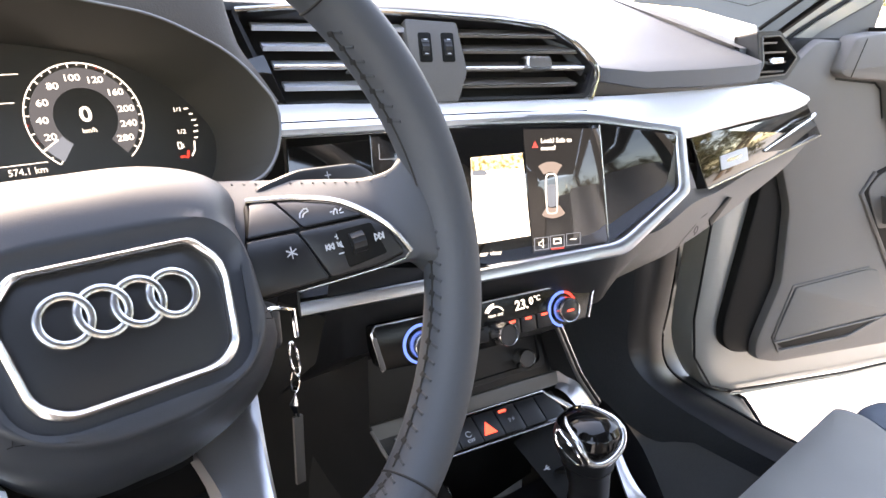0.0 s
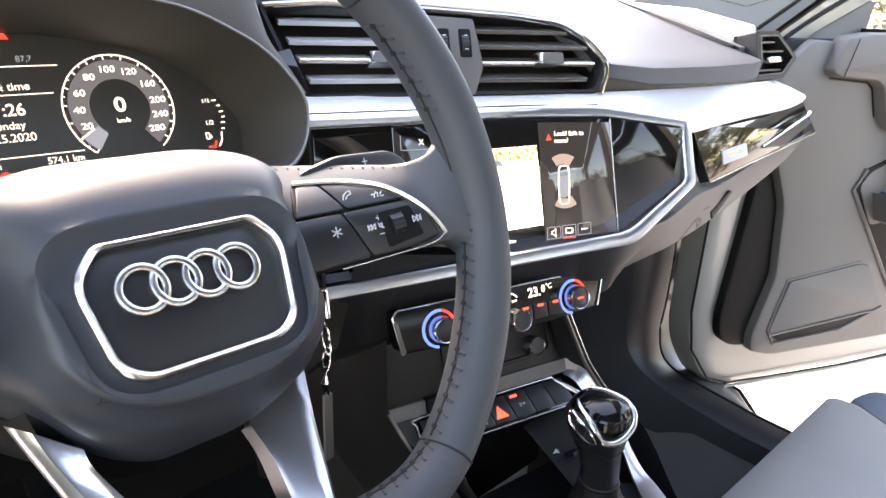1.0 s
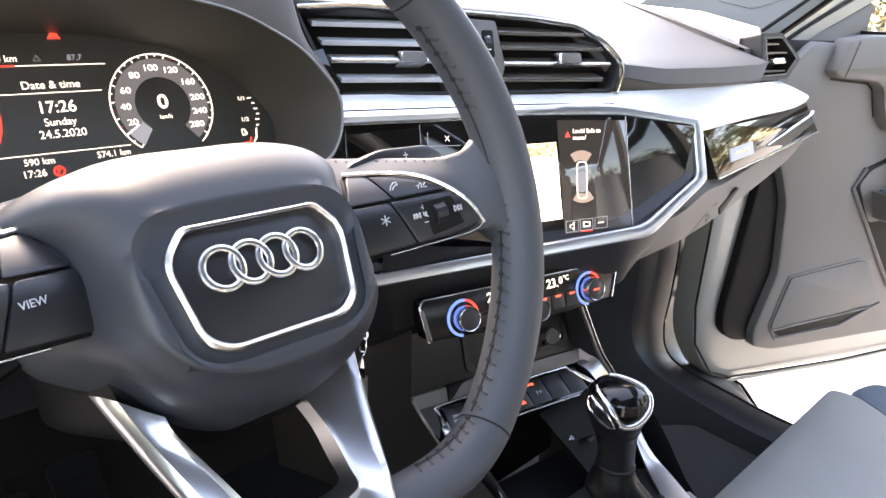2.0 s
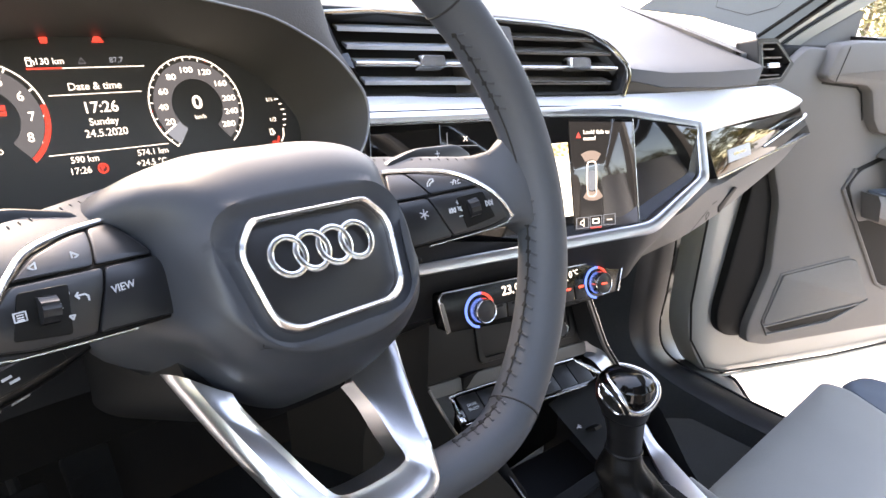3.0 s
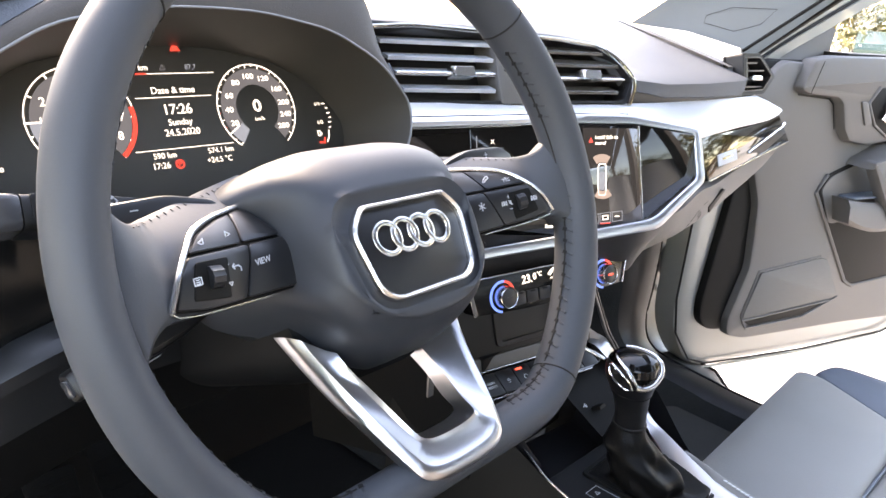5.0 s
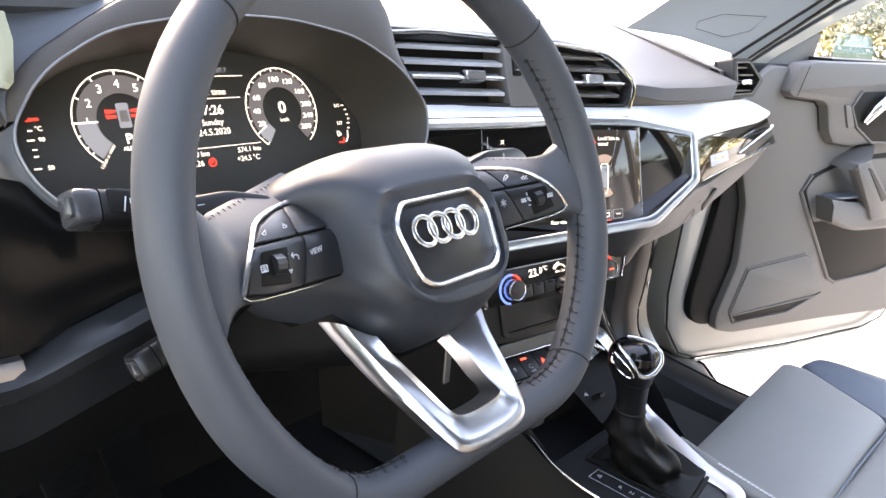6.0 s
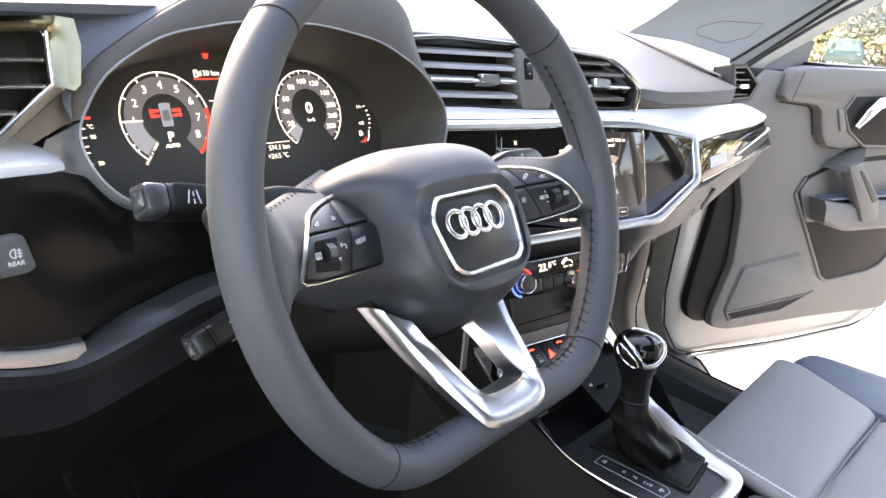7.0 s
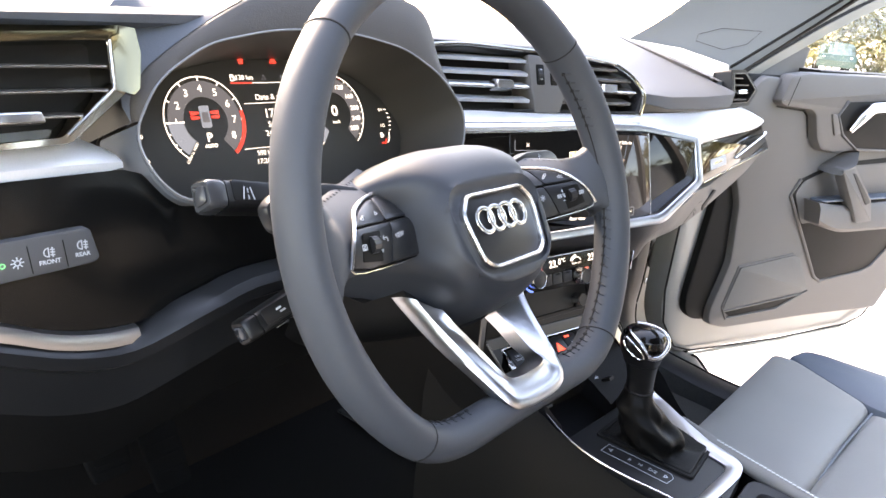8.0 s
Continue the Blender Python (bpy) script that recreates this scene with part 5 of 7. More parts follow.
    strokes([[(-0.018, 0), (0.012, 0)], [(-0.018, 0), (-0.018, 0.012)]], 0.0003, M_DIM2, scr, -0.0930, 0.0250, w, "rule")


build_screen()


def knob(parent, u, v, r, h, w=0.0, collar=True, label="round chrome-edged knob"):
    k = part("knob", lathe([(r * 1.0, 0), (r * 1.02, h * 0.10), (r * 0.99, h * 0.30), (r * 0.95, h * 0.80), (r * 0.94, h * 0.94), (r * 0.89, h), (r * 0.84, h * 0.96), (r * 0.83, h * 0.85)]), M_CHROME, parent, label, m=at(u, v, w))
    part("cap", lathe([(r * 0.83, h * 0.80), (r * 0.825, h * 0.90), (r * 0.78, h * 0.93), (0.0001, h * 0.90)]), M_BTN, k)
    return k


def build_climate():
    out = rounded([(-0.1230, 0.0230), (0.1165, 0.0215), (0.1040, -0.0150), (0.045, -0.0185), (-0.045, -0.0190), (-0.1160, -0.0150)], 0.004, 4)
    pan = part("climate_panel", plate(out, -0.02, 0.0, 0.001), M_SATBLACK, dash, "piano black climate panel with two lit dials", m=F_CLI)
    part("chrome_line", tube([(-0.1175, -0.0150, 0.0006), (-0.1235, 0.0180, 0.0006), (-0.1190, 0.0232, 0.0006), (0.0, 0.0228, 0.0006), (0.1160, 0.0218, 0.0006), (0.1150, 0.0160, 0.0006), (0.1045, -0.0145, 0.0006)], 0.0010, 8), M_CHROME, pan, "satin chrome edging")
    part("chrome_foot", plate(rounded([(-0.1235, 0.014), (-0.1195, 0.014), (-0.1140, -0.014), (-0.1185, -0.015)], 0.0015, 3), 0, 0.002, 0.0008), M_LEDGE, pan)
    for u in (-0.0795, 0.0735):
        k = knob(pan, u, 0.0, 0.0122, 0.013, 0.0)
        part("blue_ring", arc_band(0.0148, 0.0172, 80, 262, 0, 0.0012, 24), M_BLUE, pan, "blue light ring", m=at(u, 0, 0.0003))
        part("red_ring", arc_band(0.0148, 0.0172, 5, 80, 0, 0.0012, 12), M_RED, pan, "red light ring", m=at(u, 0, 0.0003))
        strokes([[(-0.0032, 0), (0.0032, 0)]], 0.0009, M_REDLED if u > 0 else M_BTN, k, 0, 0, 0.0122, "knob_mark")
    knob(pan, 0.0, -0.0075, 0.0108, 0.018, -0.002)
    text("23.", 0.0125, M_WHITE, pan, 0.0270, 0.0125, 0.0004, bold=0.00025)
    text("0", 0.0095, M_WHITE, pan, 0.0380, 0.0140, 0.0004, bold=0.0002)
    text("\u00b0C", 0.0070, M_WHITE, pan, 0.0450, 0.0155, 0.0004, bold=0.0001)
    text("23.", 0.0125, M_WHITE, pan, -0.0440, 0.0125, 0.0004, bold=0.00025)
    text("0", 0.0095, M_WHITE, pan, -0.0330, 0.0140, 0.0004, bold=0.0002)
    text("\u00b0C", 0.0070, M_WHITE, pan, -0.0260, 0.0155, 0.0004, bold=0.0001)
    part("fan_arc", arc_band(0.0090, 0.0102, 30, 150, 0, 0.0003, 16), M_WHITE, pan, m=at(-0.0020, 0.0068, 0.0003))
    part("fan_arc", arc_band(0.0110, 0.0132, 95, 150, 0, 0.0003, 16), M_WHITE, pan, m=at(-0.0020, 0.0068, 0.0003))
    text("MAN  OFF", 0.0036, M_WHITE, pan, -0.0020, 0.0085, 0.0004)
    for u in (0.0145, 0.0325, 0.0510, -0.0200, -0.0380, -0.0560):
        b = part("button", plate(rounded([(-0.0080, -0.0068), (0.0080, -0.0068), (0.0080, 0.0068), (-0.0080, 0.0068)], 0.001, 2), -0.001, 0.0012, 0.0005), M_BTN, pan, m=at(u, -0.0060))
        strokes([[(-0.0028, 0), (0.0028, 0)]], 0.0011, M_REDLED if u > 0 else M_BLACK, b, 0, 0.0055, 0.0013, "red_lamp")
    # recessed stack face with the volume knob
    st = part("stack_face", plate(rounded([(-0.180, 0.062), (0.040, 0.062), (0.046, 0.0), (0.040, -0.030), (-0.172, -0.030)], 0.004, 3), -0.012, -0.002, 0.002), M_STACK, dash, "dark grey lower stack", m=F_STK)
    knob(st, 0.0045, -0.0045, 0.0105, 0.014, -0.002)
    part("inner_face", hoop(rounded([(-0.105, 0.050), (0.030, 0.050), (0.034, -0.019), (-0.105, -0.021)], 0.008, 5), rounded([(-0.098, 0.044), (0.0235, 0.044), (0.027, -0.013), (-0.098, -0.015)], 0.008, 5), -0.006, 0.0005, 0.002), M_STACK, st, "raised soft-edged frame")
    strokes([[(-0.004, 0), (-0.001, 0)], [(0.001, 0.001), (0.004, 0.001)]], 0.0004, M_ICON, st, 0.018, -0.0135, -0.0008, "volume_mark")
    # sides between stack and facia
    lower = [[(0.20, 0.150, 0.975), (0.20, 0.158, 0.93), (0.20, 0.175, 0.88), (0.20, 0.24, 0.82)], [(0.235, 0.140, 0.966), (0.235, 0.146, 0.935), (0.235, 0.155, 0.885), (0.235, 0.2, 0.85)], [(0.36, 0.100, 0.950), (0.36, 0.108, 0.935), (0.36, 0.122, 0.905), (0.36, 0.14, 0.87)],
             [(0.445, 0.066, 0.950), (0.455, 0.074, 0.925), (0.466, 0.090, 0.884), (0.466, 0.12, 0.862)], [(0.500, 0.056, 0.965), (0.508, 0.066, 0.935), (0.503, 0.092, 0.900), (0.498, 0.13, 0.874)], [(0.545, 0.058, 0.966), (0.548, 0.080, 0.935), (0.540, 0.110, 0.918), (0.535, 0.16, 0.90)]]
    part("facia_roll", loft(spread(lower, 5), closed=False), M_PLAS, dash, "dark rounded panel under the screen")


build_climate()


def build_glovebox():
    gp = rounded([(-0.124, 0.0250), (0.215, 0.0285), (0.250, -0.0215), (-0.104, -0.0440)], 0.002, 3)
    pan = part("gloss_panel", plate(gp, -0.012, 0.0, 0.001), M_GLOSS, dash, "piano black trim panel facing the passenger", m=F_PAS)
    part("chrome_line", tube([(0.053, -0.0215, 0.001), (0.214, 0.0040, 0.003), (0.228, 0.0085, 0.003)], [0.0012, 0.0022, 0.0030], 8), M_BRIGHT, pan, "bright chrome blade")
    part("chrome_line", tube([(-0.104, -0.0445, 0.0005), (0.248, -0.0225, 0.0005)], 0.0011, 6), M_CHROME, pan)
    part("grip_recess", plate([(0.055, -0.0235), (0.215, 0.003), (0.236, -0.006), (0.120, -0.0275)], 0.0004, 0.0020, 0.0006), M_PLAS, pan)
    badge = part("badge", plate(rounded([(-0.036, -0.0085), (0.034, -0.0085), (0.036, 0.0075), (-0.034, 0.0075)], 0.001, 2), 0.0, 0.0014, 0.0004), M_ICON, pan, "small white badge", m=at(-0.030, -0.0195, 0.0003, 2))
    strokes([[(-0.020, 0.0), (0.018, 0.0)]], 0.0018, M_CHROME, badge, 0, 0, 0.0014, "badge_mark")
    st = []
    for (a, b) in (((0.445, 0.062, 0.958), (0.500, 0.085, 0.905)), ((0.520, 0.055, 0.960), (0.545, 0.080, 0.910)), ((0.600, 0.062, 0.972), (0.580, 0.074, 0.916)), ((0.675, 0.070, 0.971), (0.660, 0.072, 0.928)), ((0.80, 0.078, 0.982), (0.790, 0.078, 0.946)), ((0.92, 0.082, 0.990), (0.905, 0.082, 0.968)), ((0.985, 0.086, 1.000), (0.965, 0.088, 0.985))):
        a, b = Vector(a), Vector(b)
        q = b - a
        st.append([a + Vector((0, 0.02, 0.004)), a, a + q * 0.5 + Vector((0, -0.003, 0)), b, b + Vector((0.002, 0.012, -0.006)), b + Vector((0.0, 0.20, -0.03)), b + Vector((0, 0.45, 0.0))])
    g = part("glovebox", loft(spread(st, 4), closed=False), M_PLAS2, dash, "grey glovebox lid under the trim panel")
    m = frame_at((0.648, 0.069, 0.945), 0, -6)
    # flat black plate paints the shade under the lid's pull
    part("pull_shade", plate([(0.010, -0.004), (0.050, 0.016), (0.058, 0.014), (0.020, -0.014)], -0.002, 0.0012, 0.0005), M_BLACK, g, m=m)
    strokes([[(-0.062, -0.026), (-0.014, 0.004), (-0.002, 0.006)]], 0.0004, M_BLACK, g, 0, 0, 0.002, "joint").matrix_basis = m @ Matrix.Translation((0, 0, 0.002))
    strokes([circle_line(1, 14), [(-.4, -1.6), (.1, -.9)]], 0.0005, M_BLACK, g, 0, 0, 0, "lock_mark", 0.004).matrix_basis = m @ Matrix.Translation((-0.020, -0.010, 0.002))


build_glovebox()


def build_switch_row():
    rowp = rounded([(-0.0925, 0.0150), (0.0735, 0.0150), (0.0940, -0.0125), (0.070, -0.0180), (-0.0980, -0.0160)], 0.004, 3)
    row = part("switch_panel", plate(rowp, -0.008, -0.0012, 0.001), M_GLOSS, dash, "row of black console switches with red hazard key", m=F_SWR)
    part("chrome_line", tube([p[0] for p in spread([[q] for q in ((-0.0985, -0.0150, 0.001), (-0.0955, 0.0080, 0.001), (-0.090, 0.0160, 0.001), (0.0, 0.0165, 0.001), (0.068, 0.0160, 0.001), (0.0760, 0.0140, 0.001), (0.0960, -0.0125, 0.001))], 5)], 0.0012, 8), M_CHROME, row, "thin chrome outline")
    part("chrome_end", tube([(0.0765, 0.0130, 0.0012), (0.0865, 0.0, 0.0016), (0.0965, -0.0135, 0.0014)], [0.0016, 0.0032, 0.0026], 8, flat=0.6), M_CHROME, row, "broad chrome end")
    part("chrome_end", box(-0.1005, -0.0945, -0.016, -0.006, -0.001, 0.0025, 0.001), M_CHROME, row)
    part("chrome_line", tube([(-0.0960, -0.0185, 0.0004), (0.0700, -0.0195, 0.0004)], 0.0008, 6), M_CHROME, row)
    for i in range(7):
        u = -0.0805 + 0.0252 * i
        b = part("switch", plate(rounded([(-0.0119, -0.0150), (0.0119, -0.0150), (0.0119, 0.0135), (-0.0119, 0.0135)], 0.001, 2), -0.002, 0.0008, 0.0007), M_BTN, row, m=at(u + 0.0025, 0.0))
        if i == 3:
            part("hazard_triangle", plate([(-0.0075, -0.0070), (0.0075, -0.0070), (0.0, 0.0065)], 0.0007, 0.0012, 0.0002), M_REDLED, b, "glowing red hazard triangle", m=at(-0.0025, -0.003))
        if i in (2, 4):
            part("red_lamp", plate(rounded([(-0.0045, -0.0014), (0.0045, -0.0014), (0.0045, 0.0014), (-0.0045, 0.0014)], 0.0006, 2), 0.0007, 0.0012, 0.0002), M_REDLED, b, "small red lamp", m=at(-0.004, 0.0088))
        if i == 4:
            text("P", 0.0060, M_ICON, b, -0.0010, -0.0030, 0.0010, turn=8)
            strokes([[(0, 0), (.8, .5)], [(.2, -.4), (1, .1)]], 0.0003, M_ICON, b, 0.0016, -0.0025, 0.0009, "sensor_mark", 0.003)
        if i == 2:
            text("OFF", 0.0048, M_ICON, b, 0, -0.0105, 0.0010)
            part("stop_mark", arc_band(0.0026, 0.0032, 20, 330, 0.0008, 0.0011, 16), M_ICON, b, m=at(0, -0.0035))
        if i == 1:
            strokes([[(-.5, -.8), (.5, -.8)], [(-.6, 0), (-.2, .7), (.4, .7), (.7, 0), (-.6, 0)]], 0.0003, M_ICON, b, 0, -0.002, 0.0009, "slip_mark", 0.003)
        if i == 0:
            text("DRIVE", 0.0042, M_ICON, b, 0, 0.0005, 0.0010)
            text("SELECT", 0.0042, M_ICON, b, 0, -0.0045, 0.0010)
    # silver ledge between the stack and the switches, with its bright corner
    st = []
    for x, y in ((0.252, 0.168), (0.300, 0.157), (0.360, 0.143), (0.420, 0.129), (0.462, 0.1195)):
        st.append([(x, y + 0.010, 0.7995), (x, y + 0.001, 0.7985), (x + 0.0005, y - 0.0005, 0.7970), (x + 0.001, y - 0.003, 0.7865), (x + 0.001, y - 0.004, 0.7850), (x + 0.001, y + 0.004, 0.780)])
    part("silver_ledge", loft(st, closed=False), M_LEDGE, dash, "brushed silver ledge")
    q = [[(0.462, 0.1200, 0.7985), (0.462, 0.1170, 0.7860), (0.456, 0.1150, 0.7835)], [(0.472, 0.1120, 0.7975), (0.470, 0.1090, 0.7850), (0.460, 0.1050, 0.7800)], [(0.4835, 0.0980, 0.7810), (0.474, 0.0945, 0.7740), (0.462, 0.0920, 0.7710)], [(0.4950, 0.0890, 0.7590), (0.484, 0.0840, 0.7560), (0.470, 0.0800, 0.7550)]]
    part("silver_corner", loft(spread(q, 5), closed=False), M_SPOKE, dash, "bright satin silver corner")
    rail = [p[0] for p in spread([[v] for v in ((0.4390, 0.1120, 0.8680), (0.4570, 0.1075, 0.8330), (0.4755, 0.1020, 0.7965), (0.4860, 0.0950, 0.7765), (0.4970, 0.0870, 0.7570))], 5)]
    part("rail", tube(rail, 0.0022, 8), M_LEDGE, dash, "satin silver edge rail")
    part("rail_joint", tube([(p[0] + 0.0048, p[1] + 0.001, p[2] + 0.0008) for p in rail], 0.0026, 8), M_BLACK, dash)
    part("rail_line", tube([(p[0] + 0.0090, p[1] + 0.002, p[2] + 0.001) for p in rail], 0.0010, 8), M_CHROME, dash, "thin chrome edge")
    wall = [[(float(np.interp(p[2], (0.756, 0.7965, 0.868), (0.472, 0.461, 0.436))), p[1] + 0.022, p[2]), tuple(p), (p[0] + 0.010, p[1] + 0.002, p[2]), (p[0] + 0.018, p[1] + 0.05, p[2]), (p[0] + 0.020, p[1] + 0.20, p[2])] for p in rail]
    part("stack_cheek", loft(wall, closed=False), M_STACK, dash)
    # silver line down the driver's side of the stack
    part("side_line", tube([(0.250, 0.166, 0.796), (0.254, 0.152, 0.778), (0.262, 0.140, 0.756), (0.275, 0.132, 0.735)], [0.0014, 0.0018, 0.0016, 0.0012], 8), M_LEDGE, dash, "dull silver edge")
    part("side_wall", loft([[(0.248, 0.168, 0.90), (0.235, 0.20, 0.90), (0.22, 0.40, 0.88)], [(0.250, 0.168, 0.798), (0.238, 0.20, 0.795), (0.225, 0.40, 0.77)], [(0.264, 0.140, 0.756), (0.248, 0.16, 0.74), (0.23, 0.40, 0.70)], [(0.285, 0.130, 0.725), (0.262, 0.14, 0.66), (0.24, 0.40, 0.60)]], closed=False), M_BLACK, dash)


build_switch_row()


# ---- centre console with gear lever ----
def build_console():
    con = thing("centre_console", Matrix.Identity(4), "dark grey centre console with satin chrome framed gear gate", "console")
    # side walls and top rails
    def wall(name, pts, mt, label=""):
        part(name, loft(spread(pts, 5), closed=False), mt, con, label)
    wall("left_side", [[(0.255, 0.25, 0.80), (0.235, 0.25, 0.70), (0.23, 0.25, 0.40)], [(0.292, 0.130, 0.722), (0.265, 0.128, 0.66), (0.25, 0.12, 0.40)], [(0.286, 0.03, 0.688), (0.262, 0.03, 0.64), (0.25, 0.03, 0.40)], [(0.272, -0.08, 0.680), (0.25, -0.08, 0.63), (0.24, -0.08, 0.4)], [(0.262, -0.30, 0.675), (0.24, -0.3, 0.63), (0.235, -0.3, 0.4)], [(0.262, -0.8, 0.675), (0.24, -0.8, 0.63), (0.235, -0.8, 0.4)]], M_BLACK, "dark console side")
    wall("right_side", [[(0.505, 0.20, 0.80), (0.52, 0.20, 0.70), (0.53, 0.2, 0.35)], [(0.520, 0.06, 0.735), (0.53, 0.06, 0.66), (0.54, 0.06, 0.35)], [(0.468, -0.04, 0.684), (0.490, -0.045, 0.61), (0.53, -0.06, 0.35)], [(0.428, -0.15, 0.672), (0.455, -0.16, 0.60), (0.50, -0.16, 0.35)], [(0.470, -0.8, 0.682), (0.49, -0.8, 0.62), (0.50, -0.8, 0.35)]], M_PLAS)
    # gate plate
    gate = rounded([(0.288, 0.045), (0.292, 0.060), (0.44, 0.050), (0.478, 0.02), (0.425, -0.105), (0.395, -0.132), (0.282, -0.140)], 0.010, 4)
    part("gate_plate", plate(gate, 0.670, 0.686, 0.002), M_PLAS, con)
    part("chrome_line", tube([p[0] for p in spread([[q] for q in ((0.318, 0.135, 0.718), (0.302, 0.09, 0.703), (0.289, 0.050, 0.694), (0.281, 0.01, 0.691), (0.279, -0.03, 0.690), (0.281, -0.09, 0.690), (0.284, -0.20, 0.687))], 5)], 0.0013, 8), M_CHROME, con, "satin chrome edging")
    rail = [((0.512, 0.080, 0.735), (0.500, 0.075, 0.730)), ((0.487, 0.030, 0.702), (0.468, 0.026, 0.698)), ((0.473, -0.002, 0.695), (0.444, -0.006, 0.690)), ((0.446, -0.053, 0.691), (0.421, -0.039, 0.688)), ((0.431, -0.085, 0.690), (0.406, -0.070, 0.688)), ((0.419, -0.118, 0.690), (0.399, -0.105, 0.688)), ((0.398, -0.131, 0.690), (0.388, -0.114, 0.688)), ((0.360, -0.131, 0.690), (0.360, -0.113, 0.688)), ((0.300, -0.124, 0.690), (0.300, -0.108, 0.688))]
    loops = []
    for a, b in rail:
        a, b = Vector(a), Vector(b)
        loops.append([a + Vector((0, 0, -0.004)), a, a * 0.5 + b * 0.5 + Vector((0, 0, 0.002)), b, b + Vector((0, 0, -0.004))])
    part("chrome_rail", loft(spread(loops, 4)), M_SPOKE, con, "broad satin chrome rail")
    # shift pattern
    strokes([[(-0.010, 0.044), (0.010, 0.043), (0.010, -0.040), (0.004, -0.046), (-0.012, -0.044), (-0.010, 0.044)]], 0.0003, M_ICON, con, 0.3200, -0.028, 0.6862, "pattern_frame")
    for s, y in (("R", -0.019), ("N", -0.033), ("D/S", -0.049)):
        text(s, 0.0075, M_ICON, con, 0.3190, y, 0.6863, turn=-90)
    for y, k in ((0.006, 1), (-0.064, -1)):
        strokes([[(-.7, 0), (.7, 0), (0, k), (-.7, 0)]], 0.0006, M_ICON, con, 0.3200, y, 0.6862, "arrow", 0.004)
    # open tray ahead of the lever
    st = [[(0.305, 0.145, 0.745), (0.305, 0.150, 0.655), (0.47, 0.13, 0.655), (0.47, 0.105, 0.745)], [(0.300, 0.07, 0.70), (0.305, 0.07, 0.650), (0.445, 0.06, 0.650), (0.445, 0.055, 0.70)]]
    part("tray", loft(st, closed=False), M_PLAS, con, "open black storage tray")
    part("tray_back", plate([(0.29, 0.64), (0.48, 0.64), (0.48, 0.80), (0.29, 0.80)], 0, 0.01), M_BLACK, con, m=Matrix.Translation((0, 0.165, 0)) @ Matrix.Rotation(radians(90), 4, "X"))
    st = [[(0.392, 0.115, 0.745), (0.470, 0.105, 0.765)], [(0.400, 0.05, 0.700), (0.485, 0.045, 0.722)]]
    part("port_panel", loft(st, closed=False), M_BLACK, con)
    part("usb_socket", box(-0.006, 0.006, -0.009, 0.009, 0, 0.004, 0.001), M_BLACK, con, m=Matrix.Translation((0.418, 0.070, 0.722)) @ Matrix.Rotation(radians(-32), 4, "X"))
    strokes([[(-1, 0), (1, 0)], [(-.3, 0), (.2, .5), (.6, .5)], [(0, 0), (.4, -.5), (.8, -.5)]], 0.0004, M_ICON, con, 0, 0, 0, "usb_mark", 0.004).matrix_basis = Matrix.Translation((0.404, 0.080, 0.727)) @ Matrix.Rotation(radians(38), 4, "X")
    # handbrake tray, armrest side with pale stitching
    part("rear_tray", box(0.30, 0.40, -0.60, -0.15, 0.60, 0.64, 0.004), M_BLACK, con)
    part("tray_frame", hoop(rounded([(0.29, -0.60), (0.39, -0.60), (0.405, -0.140), (0.29, -0.140)], 0.02, 4), rounded([(0.31, -0.58), (0.37, -0.58), (0.38, -0.160), (0.31, -0.162)], 0.015, 4), 0.62, 0.684, 0.004), M_PLAS, con)
    part("chrome_slit", tube([(0.372, -0.175, 0.662), (0.372, -0.30, 0.662)], 0.003, 8), M_CHROME, con)
    part("knee_pad", tube([(0.462, -0.03, 0.688), (0.440, -0.08, 0.684), (0.420, -0.16, 0.682), (0.400, -0.24, 0.682), (0.395, -0.7, 0.682)], [0.004, 0.010, 0.011, 0.011, 0.011], 10), M_SEAT, con, "pale padded console edge with stitching")
    sb = bmesh.new()
    box(-0.0012, 0.0012, -0.0022, 0.0022, 0, 0.0008, 0.0003, bm=sb)
    me = finish("stitch", sb, M_THREADW)
    for i in range(60):
        y = -0.088 - i * 0.0052
        o = new("stitch", me)
        o.parent = con
        o.matrix_basis = Matrix.Translation((float(np.interp(-y, (0.08, 0.16, 0.24, 0.7), (0.437, 0.418, 0.398, 0.393))), y, float(np.interp(-y, (0.08, 0.16, 0.7), (0.6945, 0.6935, 0.6935)))))


build_console()


